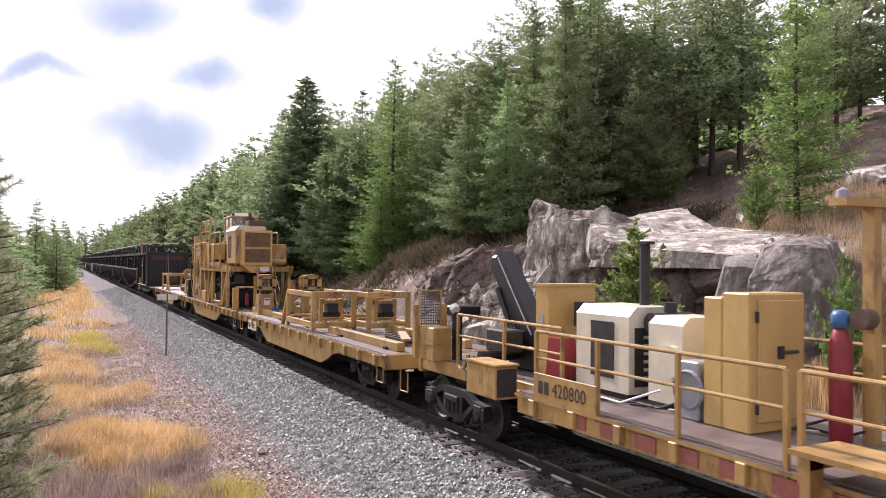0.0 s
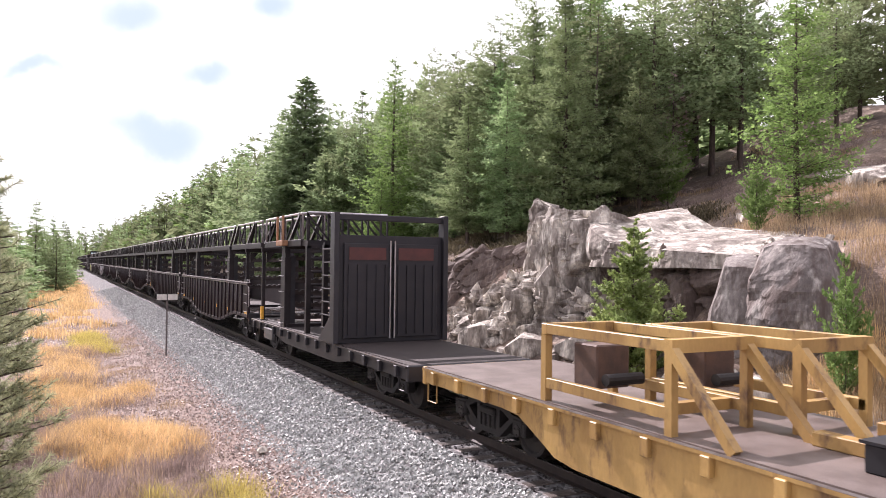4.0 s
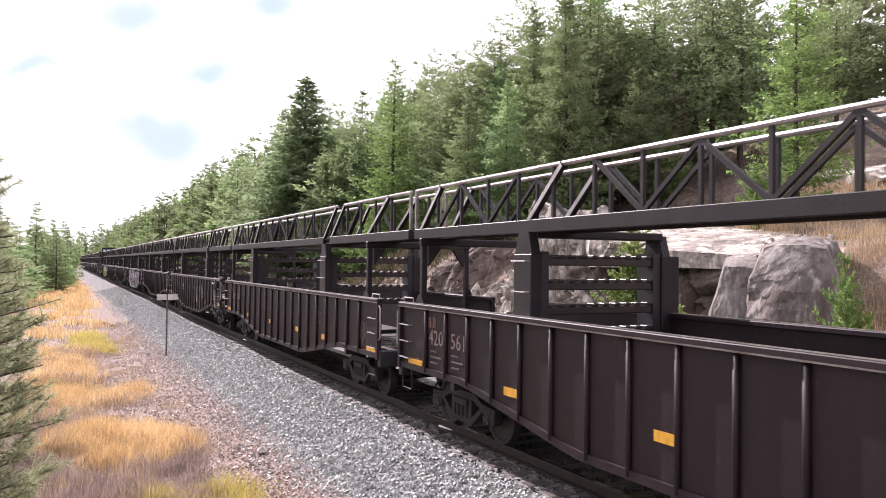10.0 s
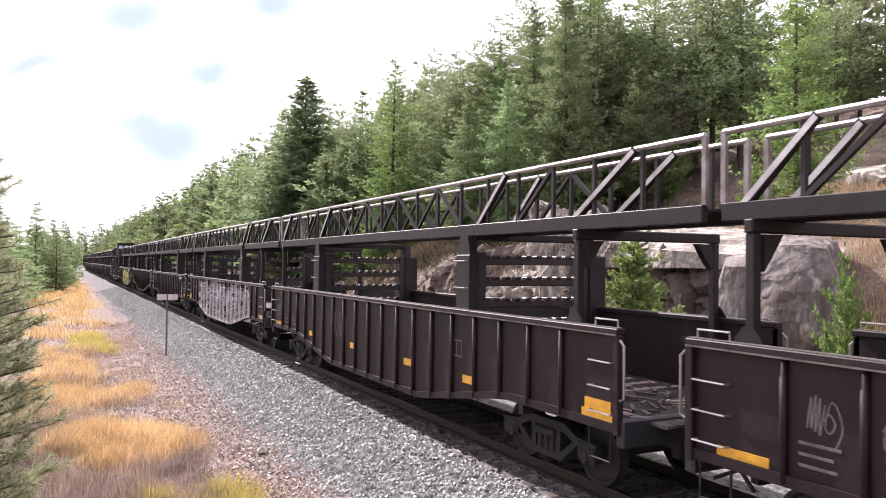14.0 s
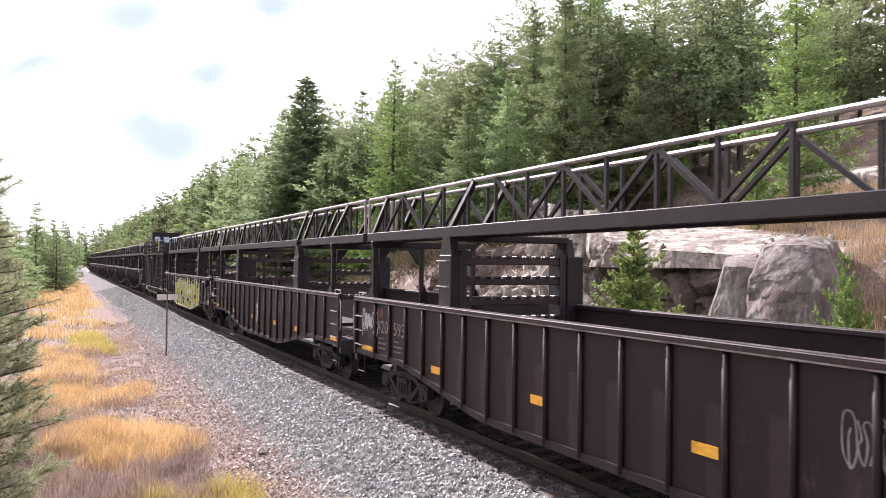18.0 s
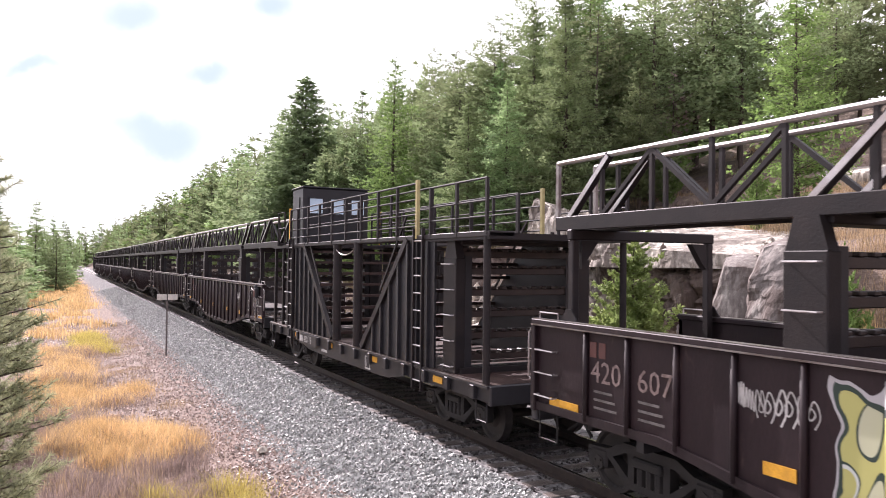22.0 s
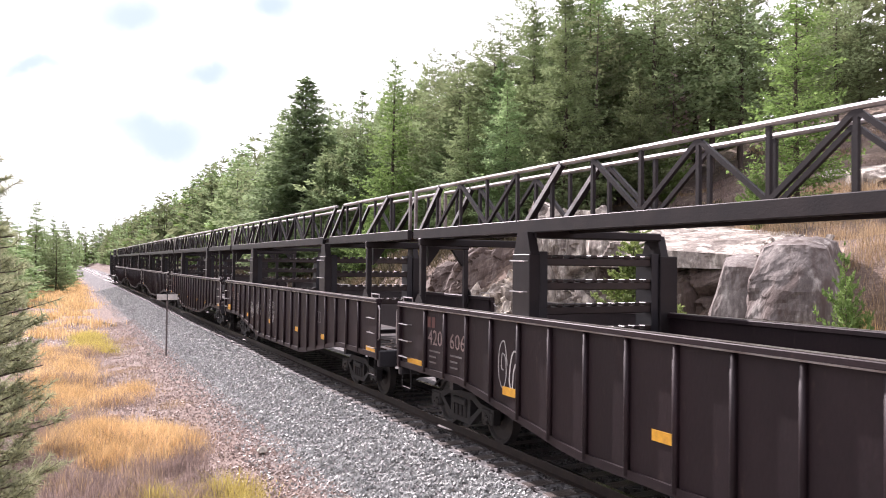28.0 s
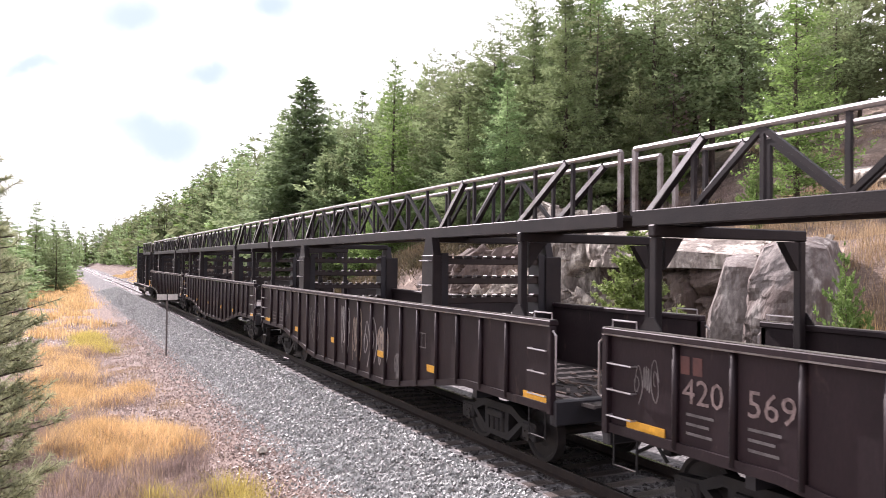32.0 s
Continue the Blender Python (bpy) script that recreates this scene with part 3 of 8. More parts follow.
def catwalk(car, y0, y1, marks, cuts):
    """A narrow trussed catwalk from y0 to y1. marks: wide sloping members (foot, head); cuts: slanted joints (foot, head, gap)."""
    walkway = part("catwalk", Geo().box(U_NEAR - 0.02, U_FAR + 0.02, y0, y1, Z_LOW + 0.10, Z_LOW + 0.125), M_STEEL, car, "narrow trussed steel catwalk")
    spans, start_top, start_low = [], y0, y0
    for foot, head, gap in cuts:
        spans.append((start_top, head, start_low, foot))
        start_top, start_low = head + gap, foot + gap
    spans.append((start_top, y1, start_low, y1))
    for u in (U_NEAR, U_FAR):
        for t0, t1, l0, l1 in spans:
            part("top_rail", Geo().tube((u, t0, Z_TOP), (u, t1, Z_TOP), 0.036, 8), M_RAILING, walkway, "pale worn handrail tube")
            part("bottom_chord", Geo().box(u - 0.05, u + 0.05, l0, l1, Z_LOW - 0.03, Z_LOW + 0.16, 0.01), M_STEEL, walkway)
            a, b = max(t0, l0), min(t1, l1)
            shift = 0.0 if u == U_NEAR else 0.45
            places = [5.2 + shift + 0.897 * j for j in range(-8, 14)]
            places = [y for y in places if a + 0.12 < y < b - 0.12]
            for y in ([a] if abs(t0 - l0) < 0.01 else []) + places + ([b] if abs(t1 - l1) < 0.01 else []):
                ends = y in (a, b)
                part("upright", Geo().box(u - 0.024, u + 0.024, y - (0.03 if ends else 0.024), y + (0.03 if ends else 0.024), Z_LOW + 0.16, Z_TOP), M_EDGE if ends else M_STEEL, walkway)
            for y in places:
                nxt = y + 0.897
                j = round((y - 5.2 - shift) / 0.897)
                lo, hi = (nxt, y) if j % 2 == 0 else (y, nxt)
                if nxt < b + 0.02 and not any(min(f, h) - 0.25 < (y + nxt) / 2 < max(f, h) + 0.25 for f, h in marks):
                    part("diagonal", Geo().beam((u, lo, Z_LOW + 0.14), (u, hi, Z_TOP - 0.03), 0.05, 0.055), M_STEEL, walkway)

    def slope(u, foot, head, w, h):
        p = part("sloping_post", Geo().beam((u, foot, Z_LOW + 0.1), (u, head, Z_TOP), w, h), M_STEEL, walkway, "wide sloping end post with a bright glint strip")
        d = Vector((0, head - foot, Z_TOP - Z_LOW - 0.1)).normalized()
        n = Vector((0, -d.z, d.y)) * (h / 2 + 0.004)
        n = n if n.z > 0 else -n
        # pale strip laid on the near face to paint in the post's sun glint
        part("worn_edge", Geo().beam(Vector((u - w / 2 - 0.002, foot, Z_LOW + 0.12)), Vector((u - w / 2 - 0.002, head, Z_TOP - 0.02)), 0.006, h * 0.86, n), M_RAILING, p, "pale metal strip standing for the sun glint")

    for foot, head in marks:
        for u in (U_NEAR, U_FAR):
            slope(u, foot, head, 0.085, 0.075)
    for foot, head, gap in cuts:
        for u in (U_NEAR, U_FAR):
            for d in (-0.04, gap + 0.04):
                slope(u, foot + d, head + d, 0.07, 0.06)
    return walkway


def stand(car, y, base, top=3.42, w=0.2, gusset=0.0):
    """A plain portal of two posts, a crossbeam and knee braces."""
    st = part("stand", Geo().box(-1.3, 1.3, y - w / 2, y + w / 2, top - 0.14, top, 0.015), M_STEEL, car, "dark steel portal stand")
    for s in (-1, 1):
        part("post", Geo().box(s * 1.22 - 0.055, s * 1.22 + 0.055, y - w / 2, y + w / 2, base, top - 0.14, 0.012), M_STEEL, st)
        part("knee_brace", Geo().prism([(s * 1.13, top - 0.15), (s * 1.13, top - 0.52), (s * 1.03, top - 0.40), (s * 0.85, top - 0.15)], y - w / 2, y + w / 2, "y"), M_STEEL, st)
        if gusset:
            part("gusset", Geo().prism([(y - 0.17, gusset + 0.008), (y + 0.17, gusset + 0.008), (y + 0.16, gusset + 0.03), (y + w / 2, gusset + 0.16), (y - w / 2, gusset + 0.16), (y - 0.16, gusset + 0.03)], *sorted((s * 1.28, s * 1.30))), M_STEEL, st)
        part("base_plate", Geo().box(s * 1.22 - 0.13, s * 1.22 + 0.13, y - 0.16, y + 0.16, base - 0.02, base + 0.02), M_STEEL, st)


M_RACK = material("dark_rack_steel", (0.020, 0.0125, 0.011), (0.036, 0.023, 0.0185), 3.0, 0.45, bump=0.12, fine=50, per_object=0.15)
ROLLER = Geo().box(-1.14, 1.14, -0.07, 0.07, -0.065, 0.05, 0.012)
for _i in range(10):
    _x = -0.95 + _i * 0.21
    ROLLER.box(_x - 0.055, _x + 0.055, -0.08, 0.08, 0.05, 0.095, 0.01)
ROLLER = ROLLER.mesh("roller_arm", M_RACK)


def rack(car, y, base, tiers, top=3.4):
    """A tall gate-like frame with horizontal rollers on which rails would lie."""
    rk = part("roller_rack", Geo().box(-1.25, 1.25, y - 0.07, y + 0.30, base - 0.02, base + 0.1, 0.01), M_STEEL, car, "dark roller rack with stacked horizontal rollers")
    for s in (-1, 1):
        inner, outer = s * 1.14, 1.50 if s > 0 else -1.33
        p = part("post", Geo().box(*sorted((inner, outer)), y, y + 0.46, base, top - 0.30, 0.012), M_STEEL, rk)
        part("post_head", Geo().prism([(y + 0.01, top - 0.30), (y + 0.45, top - 0.30), (y + 0.36, top + 0.02), (y + 0.10, top + 0.02)], *sorted((s * 1.16, s * 1.31))), M_STEEL, p)
        for k in range(5):
            z = base + 0.12 + k * (top - base - 0.52) / 4
            if z < 2.25 and tiers[0] > 1.5:
                continue
            part("rung", Geo().path([(s * 1.335, y + 0.05, z), (s * 1.40, y + 0.05, z), (s * 1.40, y + 0.41, z), (s * 1.335, y + 0.41, z)], 0.012, 5), M_RAILING, p)
        part("side_plate", Geo().box(*sorted((s * 0.99, s * 1.135)), y + 0.04, y + 0.40, base, top - 0.26), M_BLACK, rk)
    part("top_beam", Geo().box(-1.2, 1.2, y + 0.04, y + 0.42, top - 0.06, top + 0.06, 0.015), M_STEEL, rk)
    for z in tiers:
        part("roller_arm", ROLLER, M_STEEL, rk, at=pose(0, y + 0.14, z))


# ---- gondola ----
GL = 16.3


def sill(y):
    """Lower edge of the fish-bellied side."""
    e = min(y, GL - y)
    return 0.95 - 0.48 * min(1.0, max(0.0, (e - 2.55) / 3.0))


def gondola(jointed_walk=True):
    car = thing("gondola_car", None, "dark brown steel gondola car carrying roller racks and a catwalk", "railway car", "gondola cars of the rail train")
    n = 40
    ys = [GL * i / n for i in range(n + 1)]
    for s in (-1, 1):
        prof = [(y, sill(y)) for y in ys] + [(GL, 2.12), (0, 2.12)]
        side = part("side", Geo().prism(prof, *sorted((s * 1.33, s * 1.36))), M_BROWN, car, "ribbed dark brown side")
        chord = part("top_chord", Geo().box(*sorted((s * 1.29, s * 1.435)), -0.01, GL + 0.01, 2.12, 2.20, 0.014), M_BROWN, side)
        # strip and lip of bright worn metal stand for the chord's specular line
        part("worn_edge", Geo().box(*sorted((s * 1.315, s * 1.425)), 0.0, GL, 2.20, 2.206), M_EDGE, chord, "worn metal strip standing for the bright glint along the top edge")
        part("chord_lip", Geo().box(*sorted((s * 1.432, s * 1.444)), 0.0, GL, 2.112, 2.130), M_EDGE, chord)
        x0, x1 = s * 1.355, s * 1.40
        pts = [q for y in ys for q in ((x0, y, sill(y)), (x1, y, sill(y)), (x1, y, sill(y) + 0.11), (x0, y, sill(y) + 0.11))]
        g = Geo().add(pts, [(4 * i + j, 4 * i + 4 + j, 4 * i + 5 + j, 4 * i + 1 + j) for i in range(len(ys) - 1) for j in range(3)])
        part("side_sill", g, M_BROWN, side)
        for k in range(19):
            y = 1.16 + k * 0.7767
            x = s * 1.358
            prof = [(x + s * 0.062 * math.sin(math.pi * i / 8) ** 0.5, y - 0.036 * math.cos(math.pi * i / 8)) for i in range(9)]
            g = Geo().prism(prof, sill(y) + 0.03, 2.12, "z")
            part("side_post", g, M_BROWN, side, smooth=True)
        for y in (0.03, GL - 0.03):
            part("corner_post", Geo().box(*sorted((s * 1.33, s * 1.43)), y - 0.05, y + 0.05, 0.93, 2.12, 0.012), M_BROWN, side)
        for e in (0, 1):
            for k in range(3):
                z = 1.16 + k * 0.31
                y0, y1 = (0.10, 0.52) if e == 0 else (GL - 0.52, GL - 0.10)
                part("grab_iron", Geo().path([(s * 1.36, y0, z), (s * 1.44, y0, z), (s * 1.44, y1, z), (s * 1.36, y1, z)], 0.012, 5), M_RAILING, side)
            ye = -0.03 if e == 0 else GL + 0.03
            part("hand_rail", Geo().path([(s * 1.40, ye, 1.35), (s * 1.40, ye - (0.07 if e == 0 else -0.07), 1.38), (s * 1.40, ye - (0.07 if e == 0 else -0.07), 2.0), (s * 1.40, ye, 2.06)], 0.016, 6), M_RAILING, side)
            yf = 0.16 if e == 0 else GL - 0.56
            part("stirrup", Geo().path([(s * 1.38, yf, 0.95), (s * 1.38, yf, 0.58), (s * 1.38, yf + 0.40, 0.58), (s * 1.38, yf + 0.40, 0.95)], 0.016, 6), M_TRUCK, side)
            yt = 0.08 if e == 0 else GL - 0.50
            part("top_grab", Geo().path([(s * 1.34, yt, 2.2), (s * 1.34, yt, 2.29), (s * 1.34, yt + 0.42, 2.29), (s * 1.34, yt + 0.42, 2.2)], 0.013, 5), M_RAILING, side)
        for y in (0.42, 3.72, 6.1, 9.12, 12.3, 15.62):
            w, z = (0.36, 1.0) if 2 < y < 14 else (0.62, 1.03)
            part("reflector", Geo().box(*sorted((s * 1.362, s * 1.372)), y - w / 2, y + w / 2, z, z + 0.125), M_ORANGE, side, "orange reflective strip")
    part("floor", Geo().box(-1.33, 1.33, -0.02, GL + 0.02, 1.02, 1.10), M_DARKDECK, car, "littered dark floor")
    part("centre_sill", Geo().box(-0.3, 0.3, 0, GL, 0.62, 1.02), M_BLACK, car)
    for k in range(9):
        y = 2.2 + k * 1.5
        part("floor_beam", Geo().box(-1.33, 1.33, y - 0.06, y + 0.06, 0.80, 1.02), M_BLACK, car)
    for y in (0.0, GL):
        part("end_sill", Geo().box(-1.38, 1.38, y - 0.07, y + 0.07, 0.78, 1.12, 0.02), M_BLACK, car)
        grid = Geo()
        ya, yb = (-0.34, -0.07) if y == 0 else (GL + 0.07, GL + 0.34)
        for k in range(5):
            grid.box(-0.95, 0.95, ya + 0.058 * k, ya + 0.058 * k + 0.03, 1.04, 1.075)
        grid.box(-0.95, -0.92, ya, yb, 1.03, 1.07).box(0.92, 0.95, ya, yb, 1.03, 1.07)
        part("end_platform", grid, M_EDGE, car, "open-grid end platform")
    couplers(car, GL)
    truck(car, 1.95)
    truck(car, GL - 1.95)
    stand(car, 1.0, 1.1, w=0.11, gusset=2.2)
    stand(car, GL - 0.68, 1.1, w=0.11, gusset=2.2)
    rack(car, 3.78, 1.1, (1.92, 2.28, 2.64, 3.0))
    rack(car, 11.84, 1.1, (1.92, 2.28, 2.64, 3.0))
    catwalk(car, -1.14, 16.0, [(1.12, -0.06), (15.75, 14.92), (12.1, 11.25)] + ([] if jointed_walk else [(3.72, 2.85)]), [(3.72, 2.74, 0.52)] if jointed_walk else [])
    rng = random.Random(77)
    scraps = Geo()
    for _ in range(110):
        u, y = rng.uniform(-1.25, 1.2), rng.choice((0.0, GL - 2.0)) + rng.uniform(0.08, 1.9)
        w, l, a = rng.uniform(0.02, 0.07), rng.uniform(0.06, 0.32), rng.uniform(0, 3.1)
        d = Vector((math.cos(a), math.sin(a), 0)) * l / 2
        c = Vector((u, y, 1.115 + rng.uniform(0, 0.03)))
        scraps.beam(c - d, c + d + Vector((0, 0, rng.uniform(0, 0.03))), w, 0.02)
    tagged(part("litter", scraps, M_LITTER, car, "rusty scraps strewn over the floor"), kind="stuff")
    part("brake_valve", Geo().box(-0.5, 0.1, 7.0, 7.9, 0.56, 0.86, 0.04), M_BLACK, car)
    part("air_tank", Geo().tube((-0.7, 9.0, 0.6), (-0.7, 10.2, 0.6), 0.2, 12), M_BLACK, car)
    return car


# ---- flat cars ----
def flat_car(length, paint, deck_mat, label, group="", deck=1.12, belly=0.40, half=1.40, full_to=None):
    car = thing("flat_car", None, label, "railway car", group)
    n = 30
    full = full_to or length
    ys = [full * i / n for i in range(n + 1)]
    low = lambda y: deck - 0.28 - (deck - 0.28 - belly) * smooth(2.9, 4.3, min(y, length - y))
    for s in (-1, 1):
        prof = [(y, low(y)) for y in ys] + [(full, deck - 0.03), (0, deck - 0.03)]
        beam = part("side_sill", Geo().prism(prof, *sorted((s * (half - 0.06), s * (half - 0.02)))), paint, car, "deep fish-bellied side sill")
        part("flange", Geo().box(*sorted((s * (half - 0.12), s * (half + 0.03))), 0, full, deck - 0.06, deck - 0.02), paint, beam)
        # thin bright strip added to give the deck rim its shine
        part("worn_edge", Geo().box(*sorted((s * (half - 0.05), s * (half + 0.028))), 0.02, full - 0.02, deck - 0.02, deck - 0.015), M_EDGE, beam, "bright metal strip standing for the shine along the rim")
        for k in range(15):
            y = 0.45 + k * (full - 0.9) / 14
            part("stake_pocket", Geo().box(*sorted((s * (half - 0.025), s * (half + 0.06))), y - 0.065, y + 0.065, deck - 0.27, deck - 0.05, 0.012), paint, beam)
    part("deck", Geo().box(-half + 0.06, half - 0.06, 0, full, deck - 0.04, deck), deck_mat, car, "worn steel deck")
    if full_to:
        part("narrow_deck", Geo().box(-0.8, half - 0.02, full, length, deck - 0.044, deck - 0.004), deck_mat, car, "narrow deck over the trailing truck")
        part("step_sill", Geo().box(-0.86, -0.80, full, length, deck - 0.26, deck - 0.002, 0.01), paint, car)
        part("end_plate", Geo().box(-half + 0.02, -0.8, full - 0.05, full, deck - 0.28, deck - 0.05), paint, car)
    part("centre_sill", Geo().box(-0.35, 0.35, 0, length, 0.62, deck - 0.05), M_BLACK, car)
    for y in (0, length):
        part("end_sill", Geo().box(-0.9 if full_to and y else -half, half, y - 0.06, y + 0.06, deck - 0.32, deck - 0.005, 0.02), paint, car)
        for s in (-1, 1):
            yf = 0.12 if y == 0 else length - 0.46
            part("stirrup", Geo().path([(s * 1.36, yf, 0.85), (s * 1.36, yf, 0.48), (s * 1.36, yf + 0.34, 0.48), (s * 1.36, yf + 0.34, 0.85)], 0.016, 6), paint, car)
    couplers(car, length)
    truck(car, 1.75)
    truck(car, length - 1.75)
    return car
# ---- materials of the work cars ----
M_RED = material("red_enamel", (0.27, 0.025, 0.035), (0.20, 0.02, 0.028), 5, 0.4, bump=0.05)
M_BLUE = material("blue_enamel", (0.05, 0.16, 0.36), (0.04, 0.12, 0.28), 5, 0.45, bump=0.05)
M_CREAM = material("cream_enamel", (0.70, 0.66, 0.52), (0.60, 0.56, 0.43), 3, 0.35, bump=0.04, spots=(0.35, 0.30, 0.2), spot_at=0.68)
M_CRANE = material("black_crane_paint", (0.006, 0.0062, 0.0085), (0.011, 0.011, 0.014), 3, 0.45, bump=0.05)
M_GREYBOX = material("grey_enamel", (0.30, 0.32, 0.34), (0.24, 0.25, 0.27), 4, 0.45, bump=0.05)
M_HOSE = material("grey_blue_hose", (0.17, 0.20, 0.23), (0.12, 0.14, 0.16), 8, 0.5, bump=0.05)
M_RUBBER = material("black_rubber", (0.018, 0.018, 0.018), (0.03, 0.03, 0.03), 8, 0.7, bump=0.1)
M_MESHGREY = material("expanded_metal", (0.10, 0.10, 0.105), (0.15, 0.15, 0.15), 12, 0.45, metal=0.5, bump=0.1)
M_SAFETY = material("orange_red_paint", (0.62, 0.14, 0.05), (0.5, 0.11, 0.04), 6, 0.5, bump=0.05)
M_RUSTBROWN = material("rusty_stack", (0.11, 0.065, 0.045), (0.07, 0.045, 0.035), 6, 0.7, bump=0.2)
M_SCREEN = material("dusty_brown_mesh", (0.17, 0.105, 0.05), (0.11, 0.068, 0.034), 5, 0.7, bump=0.3, fine=120)
M_CHROME = material("chromed_rod", (0.6, 0.6, 0.62), (0.5, 0.5, 0.52), 6, 0.15, metal=1.0, bump=0.0)
M_DIRTYGOLD = material("oily_worn_yellow", (0.30, 0.19, 0.075), (0.13, 0.085, 0.045), 4, 0.5, bump=0.15, spots=(0.05, 0.035, 0.025), spot_at=0.58)
M_TIMBER = material("weathered_plank", (0.42, 0.31, 0.18), (0.32, 0.23, 0.13), 5, 0.8, bump=0.3, stretch=(4, 0.6, 4))


def glass_material():
    m = bpy.data.materials.new("cab_glass")
    m.use_nodes = True
    b = m.node_tree.nodes["Principled BSDF"]
    b.inputs["Base Color"].default_value = (0.75, 0.82, 0.85, 1)
    b.inputs["Roughness"].default_value = 0.06
    b.inputs["Transmission Weight"].default_value = 0.85
    b.inputs["IOR"].default_value = 1.35
    return m


M_GLASS = glass_material()


def hang(a, b, sag, n=10):
    """Points of a cable or hose hanging between a and b."""
    a, b = Vector(a), Vector(b)
    return [tuple(a.lerp(b, i / n) - Vector((0, 0, sag * 4 * (i / n) * (1 - i / n)))) for i in range(n + 1)]


def railing(car, u, posts, rails, z0, mat, r=0.024, post_w=0.05, label=""):
    """A pipe railing along the car: posts at the places given, rails at the heights given."""
    top = max(rails)
    rl = part("railing", Geo().tube((u, posts[0], top), (u, posts[-1], top), r, 8), mat, car, label or "pipe railing")
    for z in rails:
        if z != top:
            part("rail", Geo().tube((u, posts[0], z), (u, posts[-1], z), r * 0.85, 8), mat, rl)
    for y in posts:
        part("post", Geo().box(u - post_w / 2, u + post_w / 2, y - post_w / 2, y + post_w / 2, z0, top), mat, rl)
    return rl


def number_bars(parent, at, w, h, mat, face=NEAR_SIDE):
    """Two plain bars that stand for an owner's initials."""
    g = Geo()
    for k in (0, 1):
        g.box(k * w * 0.58, k * w * 0.58 + w * 0.42, 0, h, -0.0015, 0.0015)
    ob = part("initials_bar", g, mat, parent, at=Matrix.Translation(at) @ face)
    return ob


def mesh_panel(name, parent, x0, x1, y, z0, z1, mat, step=0.055, edging=None, label=""):
    """An open grille across the car: a frame and crossing flat bars."""
    g = Geo()
    n = max(2, int((x1 - x0) / step))
    for i in range(n + 1):
        x = x0 + (x1 - x0) * i / n
        g.box(x - 0.009, x + 0.009, y - 0.006, y + 0.006, z0, z1)
    m = max(2, int((z1 - z0) / step))
    for i in range(m + 1):
        z = z0 + (z1 - z0) * i / m
        g.box(x0, x1, y - 0.004, y + 0.008, z - 0.009, z + 0.009)
    p = part(name, g, mat, parent, label)
    if edging:
        part("frame", Geo().box(x0 - 0.03, x0, y - 0.02, y + 0.02, z0 - 0.03, z1 + 0.03).box(x1, x1 + 0.03, y - 0.02, y + 0.02, z0 - 0.03, z1 + 0.03).box(x0, x1, y - 0.02, y + 0.02, z1, z1 + 0.03), edging, p)
    return p


def gas_cylinder(car, u, y, z0, h, body, cap):
    c = part("gas_cylinder", Geo().lathe([(0, 0.0), (0, 0.11), (0.02, 0.118), (h * 0.82, 0.118), (h * 0.92, 0.085), (h * 0.96, 0.05)], (u, y, z0), "z", 16), body, car, "steel gas cylinder", smooth=True)
    part("cap", Geo().lathe([(h * 0.95, 0.05), (h * 0.96, 0.09), (h * 1.06, 0.10), (h * 1.10, 0.07), (h * 1.11, 0.0)], (u, y, z0), "z", 12), cap, c, "blue valve cap", smooth=True)


